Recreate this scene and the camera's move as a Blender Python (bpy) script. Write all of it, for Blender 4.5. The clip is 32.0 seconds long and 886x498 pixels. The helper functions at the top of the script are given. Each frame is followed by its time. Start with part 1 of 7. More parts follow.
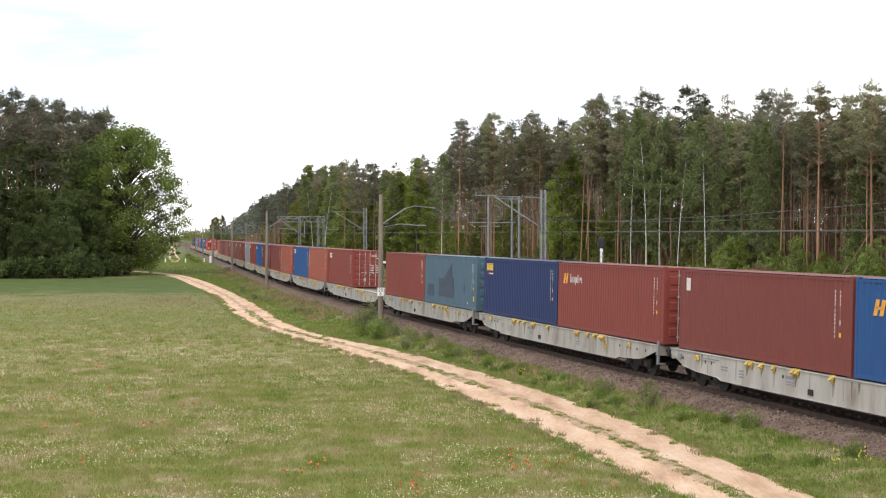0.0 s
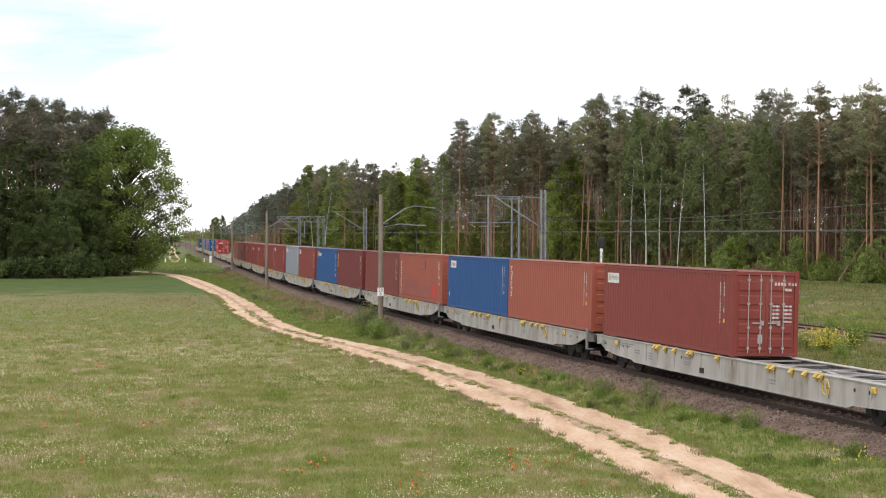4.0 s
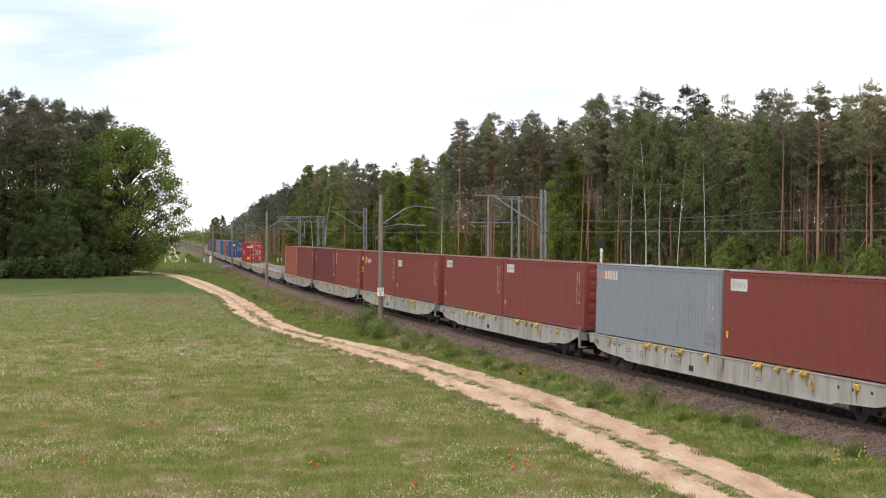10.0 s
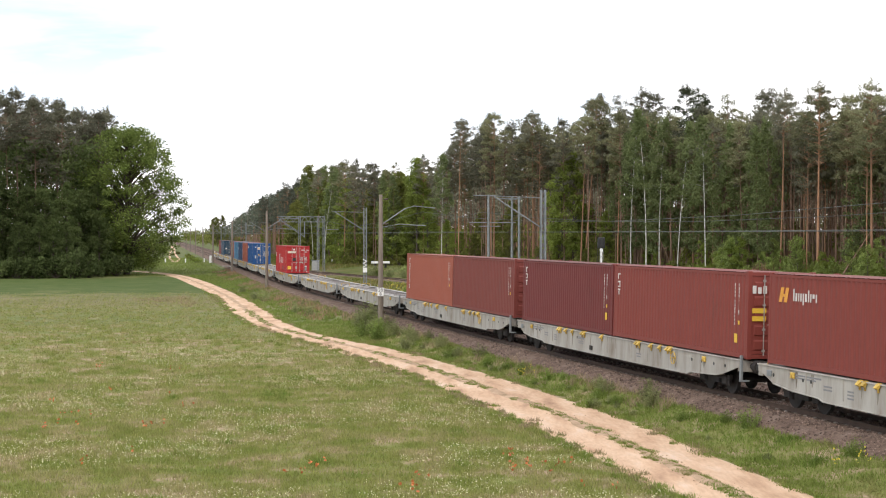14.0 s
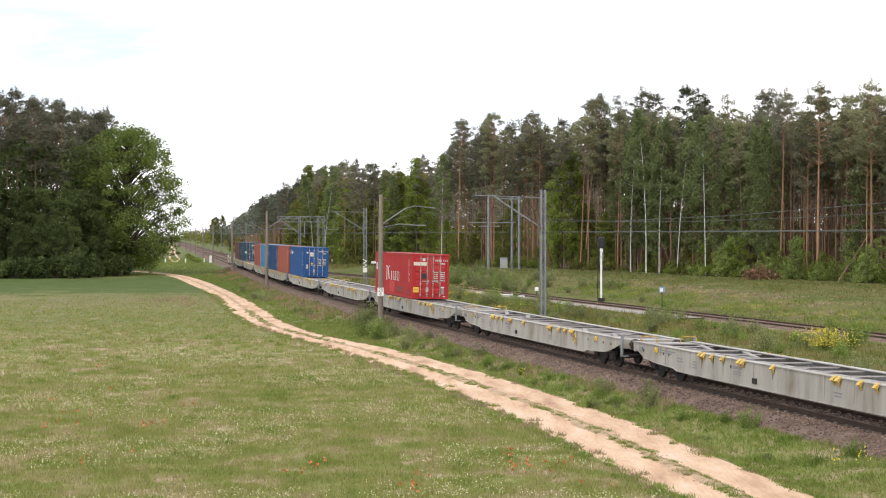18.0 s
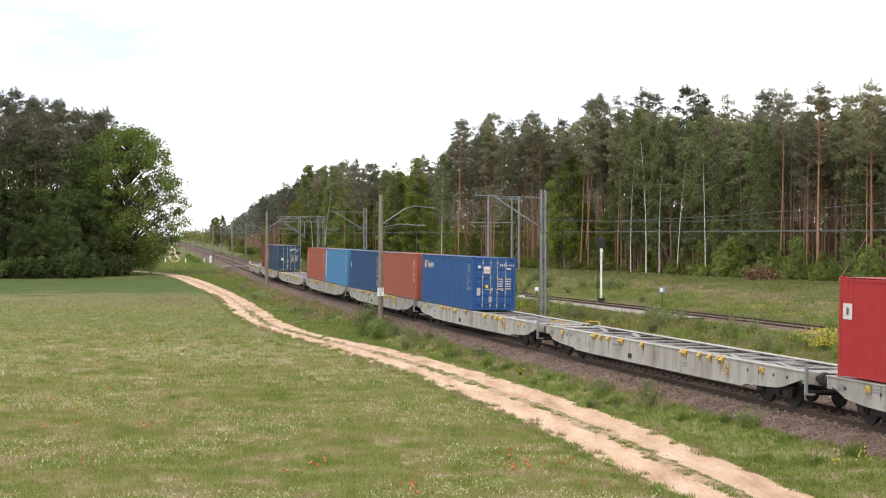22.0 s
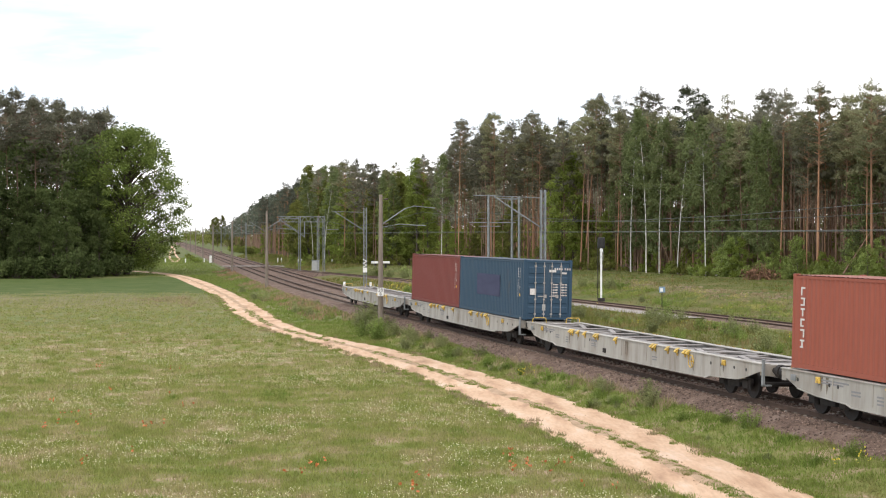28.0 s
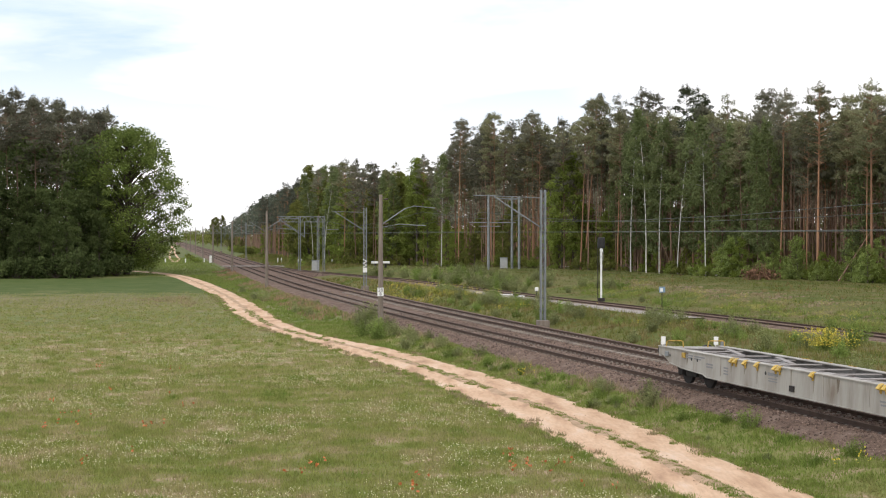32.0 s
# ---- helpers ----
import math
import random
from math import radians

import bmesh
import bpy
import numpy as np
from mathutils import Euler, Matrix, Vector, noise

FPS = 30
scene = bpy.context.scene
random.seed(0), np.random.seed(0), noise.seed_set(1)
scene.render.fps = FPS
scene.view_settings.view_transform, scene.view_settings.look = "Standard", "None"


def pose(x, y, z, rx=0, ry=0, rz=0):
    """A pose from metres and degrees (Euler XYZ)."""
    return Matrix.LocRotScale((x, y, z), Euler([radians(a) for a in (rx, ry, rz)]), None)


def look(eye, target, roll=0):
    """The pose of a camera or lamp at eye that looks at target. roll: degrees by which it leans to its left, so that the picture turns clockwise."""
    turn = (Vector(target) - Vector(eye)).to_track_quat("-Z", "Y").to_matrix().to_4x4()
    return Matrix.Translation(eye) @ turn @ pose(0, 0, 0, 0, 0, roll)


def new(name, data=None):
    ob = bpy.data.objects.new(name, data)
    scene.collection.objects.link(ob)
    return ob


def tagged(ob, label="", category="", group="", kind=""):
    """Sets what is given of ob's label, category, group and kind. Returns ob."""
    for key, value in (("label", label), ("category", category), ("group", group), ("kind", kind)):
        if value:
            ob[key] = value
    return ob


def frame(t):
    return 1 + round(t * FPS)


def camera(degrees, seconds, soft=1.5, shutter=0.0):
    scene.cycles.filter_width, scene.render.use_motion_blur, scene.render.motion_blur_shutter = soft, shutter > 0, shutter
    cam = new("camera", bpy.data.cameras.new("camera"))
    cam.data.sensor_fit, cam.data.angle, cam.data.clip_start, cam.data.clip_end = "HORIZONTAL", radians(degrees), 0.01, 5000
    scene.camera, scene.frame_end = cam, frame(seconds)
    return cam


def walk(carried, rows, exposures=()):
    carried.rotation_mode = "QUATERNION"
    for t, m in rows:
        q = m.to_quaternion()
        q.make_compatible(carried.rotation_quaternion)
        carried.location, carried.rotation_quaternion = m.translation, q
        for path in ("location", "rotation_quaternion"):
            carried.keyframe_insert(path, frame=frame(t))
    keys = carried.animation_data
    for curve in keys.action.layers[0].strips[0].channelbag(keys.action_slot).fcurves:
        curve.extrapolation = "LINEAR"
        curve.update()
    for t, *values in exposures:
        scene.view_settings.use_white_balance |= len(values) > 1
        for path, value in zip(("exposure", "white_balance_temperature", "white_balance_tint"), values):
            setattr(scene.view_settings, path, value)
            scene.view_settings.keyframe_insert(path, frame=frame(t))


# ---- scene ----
# ---------------- camera ----------------
EYE_Z = 5.42
cam = camera(32.0, 32.0, soft=1.1)
TILT = -0.5314
eye_pose = look((0, 0, EYE_Z), (0, math.cos(radians(TILT)), EYE_Z + math.sin(radians(TILT))), 0.047)
walk(cam, [(0.0, eye_pose), (32.0, eye_pose)],
     exposures=[(0.0, 0.0), (3.5, 0.0), (4.5, -0.4), (5.5, -0.6), (6.0, -0.42), (7.0, -0.05), (8.0, -0.38), (9.0, -0.62), (10.0, -0.25), (11.0, -0.3), (12.0, -0.62), (13.0, -0.42), (14.0, -0.05), (14.5, -0.1), (16.5, -0.35), (17.0, -0.2), (18.0, 0.0), (29.3, 0.0), (30.0, -0.25), (31.0, -0.70), (32.0, -0.28)])

# ---------------- world and sun ----------------
SUN_EL, SUN_AZ = radians(48), radians(205)
world = bpy.data.worlds.new("sky")
scene.world = world
world.use_nodes = True


def build_sky():
    nt = world.node_tree
    nt.nodes.clear()
    N, L = nt.nodes.new, nt.links.new
    out = N("ShaderNodeOutputWorld")
    bg = N("ShaderNodeBackground")
    sky = N("ShaderNodeTexSky")
    sky.sky_type = "NISHITA"
    sky.sun_disc = False
    sky.sun_elevation, sky.sun_rotation = SUN_EL, SUN_AZ
    sky.air_density, sky.dust_density, sky.ozone_density = 1.0, 3.0, 1.0
    geo = N("ShaderNodeTexCoord")
    sep = N("ShaderNodeSeparateXYZ")
    L(geo.outputs["Generated"], sep.inputs[0])
    # clouds lie on a flat layer: project the direction on it
    add = N("ShaderNodeMath")
    add.operation = "ADD"
    add.inputs[1].default_value = 0.035
    absz = N("ShaderNodeMath")
    absz.operation = "ABSOLUTE"
    L(sep.outputs[2], absz.inputs[0])
    L(absz.outputs[0], add.inputs[0])
    dx, dy = N("ShaderNodeMath"), N("ShaderNodeMath")
    for m, i in ((dx, 0), (dy, 1)):
        m.operation = "DIVIDE"
        L(sep.outputs[i], m.inputs[0])
        L(add.outputs[0], m.inputs[1])
    comb = N("ShaderNodeCombineXYZ")
    L(dx.outputs[0], comb.inputs[0])
    L(dy.outputs[0], comb.inputs[1])
    mapn = N("ShaderNodeMapping")
    mapn.inputs["Scale"].default_value = (0.55, 0.35, 1)
    mapn.inputs["Location"].default_value = (1.7, 0.6, 0)
    L(comb.outputs[0], mapn.inputs[0])
    noi = N("ShaderNodeTexNoise")
    noi.inputs["Scale"].default_value = 1.0
    noi.inputs["Detail"].default_value = 7
    noi.inputs["Roughness"].default_value = 0.55
    noi.inputs["Distortion"].default_value = 0.5
    L(mapn.outputs[0], noi.inputs[0])
    ramp = N("ShaderNodeValToRGB")
    ramp.color_ramp.elements[0].position, ramp.color_ramp.elements[1].position = 0.37, 0.60
    L(noi.outputs[0], ramp.inputs[0])
    # thin cloud veil: bright white over a pale hazy blue
    haze = N("ShaderNodeMix")
    haze.data_type = "RGBA"
    haze.inputs["Factor"].default_value = 0.72
    haze.inputs["B"].default_value = (10.7, 13.5, 16.9, 1)
    L(sky.outputs[0], haze.inputs["A"])
    mix = N("ShaderNodeMix")
    mix.data_type = "RGBA"
    mix.inputs["B"].default_value = (16.5, 16.3, 16.7, 1)
    low = N("ShaderNodeMapRange")
    low.inputs["From Min"].default_value, low.inputs["From Max"].default_value = 0.04, 0.125
    low.inputs["To Min"].default_value, low.inputs["To Max"].default_value = 1.0, 0.0
    L(absz.outputs[0], low.inputs[0])
    veil = N("ShaderNodeMath")
    veil.operation = "MAXIMUM"
    L(ramp.outputs[0], veil.inputs[0])
    L(low.outputs[0], veil.inputs[1])
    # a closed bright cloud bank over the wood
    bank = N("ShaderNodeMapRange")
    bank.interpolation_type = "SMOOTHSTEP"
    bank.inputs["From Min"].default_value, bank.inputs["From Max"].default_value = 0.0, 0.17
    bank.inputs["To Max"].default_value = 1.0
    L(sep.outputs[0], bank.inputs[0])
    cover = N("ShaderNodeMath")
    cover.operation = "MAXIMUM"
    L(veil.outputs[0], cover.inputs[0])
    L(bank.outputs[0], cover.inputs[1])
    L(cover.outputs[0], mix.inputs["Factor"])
    L(haze.outputs["Result"], mix.inputs["A"])
    # a few greyer cloud streaks
    map2 = N("ShaderNodeMapping")
    map2.inputs["Scale"].default_value = (0.07, 0.36, 1)
    map2.inputs["Location"].default_value = (5.2, 2.35, 0)
    L(comb.outputs[0], map2.inputs[0])
    noi2 = N("ShaderNodeTexNoise")
    noi2.inputs["Scale"].default_value, noi2.inputs["Detail"].default_value, noi2.inputs["Roughness"].default_value = 1.0, 6, 0.5
    L(map2.outputs[0], noi2.inputs[0])
    ramp2 = N("ShaderNodeValToRGB")
    ramp2.color_ramp.elements[0].position, ramp2.color_ramp.elements[1].position = 0.30, 0.44
    ramp2.color_ramp.elements[0].color, ramp2.color_ramp.elements[1].color = (0.88, 0.915, 0.96, 1), (1, 1, 1, 1)
    L(noi2.outputs[0], ramp2.inputs[0])
    mul = N("ShaderNodeMix")
    mul.data_type, mul.blend_type = "RGBA", "MULTIPLY"
    high = N("ShaderNodeMapRange")
    high.inputs["From Min"].default_value, high.inputs["From Max"].default_value = 0.045, 0.075
    L(absz.outputs[0], high.inputs[0])
    thin = N("ShaderNodeMath")
    thin.operation = "SUBTRACT"
    thin.use_clamp = True
    L(high.outputs[0], thin.inputs[0])
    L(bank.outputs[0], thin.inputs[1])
    L(thin.outputs[0], mul.inputs["Factor"])
    L(mix.outputs["Result"], mul.inputs["A"])
    L(ramp2.outputs[0], mul.inputs["B"])
    L(mul.outputs["Result"], bg.inputs[0])
    bg.inputs[1].default_value = 0.095
    L(bg.outputs[0], out.inputs[0])


build_sky()
sun = new("sun", bpy.data.lights.new("sun", "SUN"))
sun.data.energy, sun.data.angle, sun.data.color = 1.72, radians(24), (1.0, 0.92, 0.80)
sun.rotation_euler = (radians(90) - SUN_EL, 0, math.pi - SUN_AZ)

# ---------------- the plan of the line ----------------
TURN = -0.18452
DIRX, DIRY = math.sin(TURN), math.cos(TURN)
NORX, NORY = math.cos(TURN), -math.sin(TURN)
CURVE, STRAIGHT_FROM = 0.00049194, 199.39


def line_o(s):
    """Lateral place of the near track's centre line at s metres along the line."""
    e = STRAIGHT_FROM - s
    if e <= 0:
        return 14.647
    if e > 220:
        return 14.647 + CURVE / 2 * 220 ** 2 + CURVE * 220 * (e - 220)
    return 14.647 + CURVE / 2 * e * e


def line_slope(s):
    return -CURVE * min(220, max(0, STRAIGHT_FROM - s))


def at(s, q, z=0.0):
    """World point at s along the line and q metres beside the near track's centre."""
    o = line_o(s) + q
    return Vector((s * DIRX + o * NORX, s * DIRY + o * NORY, z))


def heading(s):
    """Turn about z that lays local +y along the line at s, away from the eye."""
    return -TURN_DEG - math.degrees(math.atan(line_slope(s)))


TURN_DEG = math.degrees(TURN)


def cant(s):
    """Lean of the track towards the inside of the curve, in degrees."""
    return 1.3 * step(205, 130, s)


def siding_q(s):
    """Centre of the siding beside the near track."""
    pts = ((-200, 22.0), (60, 20.6), (95, 19.7), (130, 17.6), (160, 16.2), (185, 14.6), (205, 11.4), (228, 7.4), (250, 5.2), (275, 4.1), (300, 4.0))
    for (a, qa), (b, qb) in zip(pts, pts[1:]):
        if s <= b:
            return qa + (qb - qa) * (s - a) / (b - a)
    return 4.0


def step(a, b, x):
    x = min(1, max(0, (x - a) / (b - a)))
    return x * x * (3 - 2 * x)


def ground_z(s, q):
    """Height of the ground; rails are at 0."""
    field = -0.85 + 0.40 * step(-4.5, -2.4, q)
    sq = siding_q(s)
    z = field if q < -2.4 else (-0.45 - 0.3 * step(-2.4, -1.9, q) if q < 6.6 else -0.75 + 0.65 * step(6.6, 9.5, q))
    bank = 0.9 * step(sq + 3.5, sq + 12, q) * step(300, 200, s)
    return z + (bank if q > 6.6 else 0)


# ---------------- materials ----------------
def material(name, stops, scale=4.0, detail=6, rough=0.8, bump=0.0, bump_scale=None, metal=0.0, coords="Object", fine=0.0,
             random_value=0.0, island=0.0, translucent=0.0, stretch=None):
    """Procedural surface: a noise ramp over stops, finer grain, per-object and per-island variation and bump."""
    m = bpy.data.materials.new(name)
    m.use_nodes = True
    nt = m.node_tree
    N, L = nt.nodes.new, nt.links.new
    bs = nt.nodes["Principled BSDF"]
    bs.inputs["Roughness"].default_value = rough
    bs.inputs["Metallic"].default_value = metal
    tc = N("ShaderNodeTexCoord")
    src = tc.outputs[coords]
    if stretch:
        mp = N("ShaderNodeMapping")
        mp.inputs["Scale"].default_value = stretch
        L(src, mp.inputs[0])
        src = mp.outputs[0]
    n1 = N("ShaderNodeTexNoise")
    n1.inputs["Scale"].default_value, n1.inputs["Detail"].default_value = scale, detail
    n1.inputs["Roughness"].default_value = 0.6
    L(src, n1.inputs[0])
    rp = N("ShaderNodeValToRGB")
    while len(rp.color_ramp.elements) < len(stops):
        rp.color_ramp.elements.new(0.5)
    for e, (p, c) in zip(rp.color_ramp.elements, stops):
        e.position, e.color = p, (*c, 1)
    L(n1.outputs[0], rp.inputs[0])
    col = rp.outputs[0]
    hsv = None
    if random_value or island or fine:
        hsv = N("ShaderNodeHueSaturation")
        L(col, hsv.inputs["Color"])
        col = hsv.outputs[0]
        total = None

        def push(sock, amount):
            nonlocal total
            mr = N("ShaderNodeMapRange")
            mr.inputs["To Min"].default_value, mr.inputs["To Max"].default_value = -amount, amount
            L(sock, mr.inputs[0])
            ad = N("ShaderNodeMath")
            ad.operation = "ADD"
            L(mr.outputs[0], ad.inputs[0])
            if total is None:
                ad.inputs[1].default_value = 1.0
            else:
                L(total, ad.inputs[1])
            total = ad.outputs[0]
        if random_value:
            push(N("ShaderNodeObjectInfo").outputs["Random"], random_value)
        if island:
            push(N("ShaderNodeNewGeometry").outputs["Random Per Island"], island)
        if fine:
            n3 = N("ShaderNodeTexNoise")
            n3.inputs["Scale"].default_value, n3.inputs["Detail"].default_value = scale * 9, 4
            L(src, n3.inputs[0])
            push(n3.outputs[0], fine)
        L(total, hsv.inputs["Value"])
    L(col, bs.inputs["Base Color"])
    if bump:
        n2 = N("ShaderNodeTexNoise")
        n2.inputs["Scale"].default_value, n2.inputs["Detail"].default_value = bump_scale or scale * 6, 5
        L(src, n2.inputs[0])
        b = N("ShaderNodeBump")
        b.inputs["Strength"].default_value, b.inputs["Distance"].default_value = bump, 0.05
        L(n2.outputs[0], b.inputs["Height"])
        L(b.outputs[0], bs.inputs["Normal"])
    if translucent:
        tr = N("ShaderNodeBsdfTranslucent")
        L(col, tr.inputs[0])
        mx = N("ShaderNodeMixShader")
        mx.inputs[0].default_value = translucent
        L(bs.outputs[0], mx.inputs[1])
        L(tr.outputs[0], mx.inputs[2])
        L(mx.outputs[0], nt.nodes["Material Output"].inputs[0])
    return m


M = {}
M["field"] = material("field", [(0.30, (0.140, 0.164, 0.042)), (0.45, (0.173, 0.180, 0.056)), (0.55, (0.237, 0.202, 0.101)), (0.63, (0.344, 0.259, 0.172))], 0.8, 11, 0.95, 0.6, 9, fine=0.3)
M["blade"] = material("blade", [(0.34, (0.210, 0.250, 0.064)), (0.49, (0.275, 0.286, 0.090)), (0.61, (0.346, 0.308, 0.153))], 0.8, 10, 0.8, island=0.26, translucent=0.4)
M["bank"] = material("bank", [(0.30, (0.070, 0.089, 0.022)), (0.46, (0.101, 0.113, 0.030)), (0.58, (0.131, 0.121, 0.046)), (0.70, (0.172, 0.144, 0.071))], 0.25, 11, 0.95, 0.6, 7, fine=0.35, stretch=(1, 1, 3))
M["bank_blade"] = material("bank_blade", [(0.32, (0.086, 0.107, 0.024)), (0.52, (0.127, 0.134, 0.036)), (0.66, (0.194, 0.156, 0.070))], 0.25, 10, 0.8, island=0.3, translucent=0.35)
M["verge_blade"] = material("verge_blade", [(0.30, (0.149, 0.219, 0.043)), (0.52, (0.213, 0.264, 0.066)), (0.70, (0.302, 0.267, 0.117))], 0.6, 9, 0.8, island=0.25, translucent=0.4)
M["weed_blade"] = material("weed_blade", [(0.30, (0.113, 0.157, 0.031)), (0.47, (0.165, 0.186, 0.048)), (0.58, (0.235, 0.186, 0.080)), (0.72, (0.278, 0.209, 0.109))], 0.3, 9, 0.8, island=0.25, translucent=0.35)
M["dry_blade"] = material("dry_blade", [(0.32, (0.27, 0.205, 0.125)), (0.5, (0.35, 0.275, 0.175)), (0.66, (0.23, 0.215, 0.095))], 0.5, 8, 0.85, island=0.25, translucent=0.25)
M["red_blade"] = material("red_blade", [(0.32, (0.30, 0.19, 0.12)), (0.5, (0.38, 0.25, 0.165)), (0.66, (0.25, 0.215, 0.10))], 0.5, 8, 0.85, island=0.25, translucent=0.3)
M["litter"] = material("litter", [(0.3, (0.062, 0.050, 0.031)), (0.5, (0.112, 0.094, 0.050)), (0.7, (0.088, 0.112, 0.037))], 0.6, 8, 0.95, 0.5)
M["gravel"] = material("gravel", [(0.3, (0.235, 0.205, 0.185)), (0.5, (0.325, 0.292, 0.268)), (0.7, (0.41, 0.378, 0.352))], 1.5, 9, 0.95, 0.8, 16, fine=0.4)
M["stone"] = material("stone", [(0.3, (0.098, 0.071, 0.059)), (0.6, (0.222, 0.160, 0.130))], 1.5, 5, 0.9, island=0.6)
M["petal_white"] = material("petal_white", [(0.3, (0.589, 0.558, 0.338)), (0.7, (0.741, 0.707, 0.465))], 3, 3, 0.7, island=0.15)
M["petal_red"] = material("petal_red", [(0.3, (0.42, 0.11, 0.03)), (0.7, (0.52, 0.16, 0.05))], 3, 3, 0.6, island=0.25)
M["petal_yellow"] = material("petal_yellow", [(0.3, (0.480, 0.394, 0.034)), (0.7, (0.620, 0.525, 0.068))], 3, 3, 0.7, island=0.2)
M["petal_pale_yellow"] = material("petal_pale_yellow", [(0.3, (0.330, 0.300, 0.060)), (0.7, (0.470, 0.420, 0.090))], 3, 3, 0.7, island=0.2)
M["dead_brush"] = material("dead_brush", [(0.3, (0.12, 0.06, 0.035)), (0.7, (0.22, 0.12, 0.07))], 2, 5, 0.9, island=0.4)
M["blue_plate"] = material("blue_plate", [(0.3, (0.16, 0.25, 0.36)), (0.7, (0.21, 0.31, 0.42))], 5, 3, 0.5)
M["cabinet_grey"] = material("cabinet_grey", [(0.3, (0.30, 0.31, 0.31)), (0.7, (0.40, 0.41, 0.41))], 3, 5, 0.6)
M["sand"] = material("sand", [(0.30, (0.342, 0.214, 0.142)), (0.43, (0.499, 0.331, 0.218)), (0.57, (0.584, 0.410, 0.285)), (0.72, (0.627, 0.484, 0.375))], 0.9, 12, 0.95, 0.45, 10, fine=0.2, stretch=(1.4, 0.32, 1))


def zone_along(mat, bands):
    """Lays stands of another growth across a ground material: (from, to, soft, ramp stops) along the line's direction."""
    nt = mat.node_tree
    N, L = nt.nodes.new, nt.links.new
    bs = nt.nodes["Principled BSDF"]
    col = bs.inputs["Base Color"].links[0].from_socket
    tc = N("ShaderNodeTexCoord")
    dot = N("ShaderNodeVectorMath")
    dot.operation = "DOT_PRODUCT"
    dot.inputs[1].default_value = (DIRX, DIRY, 0)
    L(tc.outputs["Object"], dot.inputs[0])
    wob = N("ShaderNodeTexNoise")
    wob.inputs["Scale"].default_value, wob.inputs["Detail"].default_value = 0.16, 10
    wob.inputs["Roughness"].default_value = 0.75
    L(tc.outputs["Object"], wob.inputs[0])
    place = N("ShaderNodeMath")
    place.operation = "MULTIPLY_ADD"
    place.inputs[1].default_value = 110.0
    L(wob.outputs[0], place.inputs[0])
    L(dot.outputs["Value"], place.inputs[2])
    tint = N("ShaderNodeTexNoise")
    tint.inputs["Scale"].default_value, tint.inputs["Detail"].default_value = 0.5, 9
    L(tc.outputs["Object"], tint.inputs[0])
    for a, b, soft, stops in bands:
        up, down = N("ShaderNodeMapRange"), N("ShaderNodeMapRange")
        up.inputs["From Min"].default_value, up.inputs["From Max"].default_value = a + 55, a + 55 + soft
        down.inputs["From Min"].default_value, down.inputs["From Max"].default_value = b + 55, b + 55 + soft
        down.inputs["To Min"].default_value, down.inputs["To Max"].default_value = 1.0, 0.0
        both = N("ShaderNodeMath")
        both.operation = "MULTIPLY"
        for m, i in ((up, 0), (down, 1)):
            L(place.outputs[0], m.inputs[0])
            L(m.outputs[0], both.inputs[i])
        rp = N("ShaderNodeValToRGB")
        for e, (p, c) in zip(rp.color_ramp.elements, stops):
            e.position, e.color = p, (*c, 1)
        L(tint.outputs[0], rp.inputs[0])
        mx = N("ShaderNodeMix")
        mx.data_type = "RGBA"
        L(both.outputs[0], mx.inputs["Factor"])
        L(col, mx.inputs["A"])
        L(rp.outputs[0], mx.inputs["B"])
        col = mx.outputs["Result"]
    L(col, bs.inputs["Base Color"])


zone_along(M["field"], ((92, 120, 24, [(0.35, (0.118, 0.150, 0.050)), (0.65, (0.185, 0.185, 0.082))]),
                        (126, 152, 20, [(0.35, (0.140, 0.142, 0.062)), (0.65, (0.205, 0.176, 0.098))]),
                        (154, 226, 22, [(0.35, (0.060, 0.090, 0.023)), (0.65, (0.090, 0.114, 0.035))]),
                        (230, 4000, 20, [(0.35, (0.085, 0.115, 0.038)), (0.65, (0.150, 0.150, 0.065))])))
M["soil"] = material("soil", [(0.3, (0.25, 0.18, 0.105)), (0.5, (0.40, 0.28, 0.185)), (0.68, (0.53, 0.38, 0.27))], 1.6, 10, 0.95, 0.9, 14, fine=0.3)
M["bank_earth"] = material("bank_earth", [(0.3, (0.17, 0.125, 0.085)), (0.7, (0.29, 0.225, 0.165))], 2, 7, 0.95, 0.5, 9, island=0.3)
M["ballast"] = material("ballast", [(0.3, (0.086, 0.058, 0.046)), (0.5, (0.155, 0.106, 0.083)), (0.7, (0.222, 0.165, 0.138))], 1.6, 12, 0.95, 1.0, 16, fine=0.6)
M["rail"] = material("rail", [(0.3, (0.055, 0.032, 0.022)), (0.7, (0.10, 0.062, 0.042))], 3, 5, 0.85)
M["rail_top"] = material("rail_top", [(0.3, (0.080, 0.050, 0.036)), (0.7, (0.125, 0.086, 0.066))], 3, 4, 0.85)
M["sleeper"] = material("sleeper", [(0.3, (0.165, 0.130, 0.105)), (0.7, (0.310, 0.265, 0.225))], 2, 6, 0.9, 0.3, random_value=0.25)
M["bark_pine"] = material("bark_pine", [(0.3, (0.132, 0.083, 0.060)), (0.6, (0.240, 0.152, 0.108))], 2.5, 6, 0.95, 0.8, 9, random_value=0.3, stretch=(1, 1, 0.25))
M["bark_orange"] = material("bark_orange", [(0.3, (0.215, 0.118, 0.072)), (0.6, (0.365, 0.200, 0.115))], 2.5, 6, 0.9, 0.6, 9, random_value=0.25, stretch=(1, 1, 0.25))
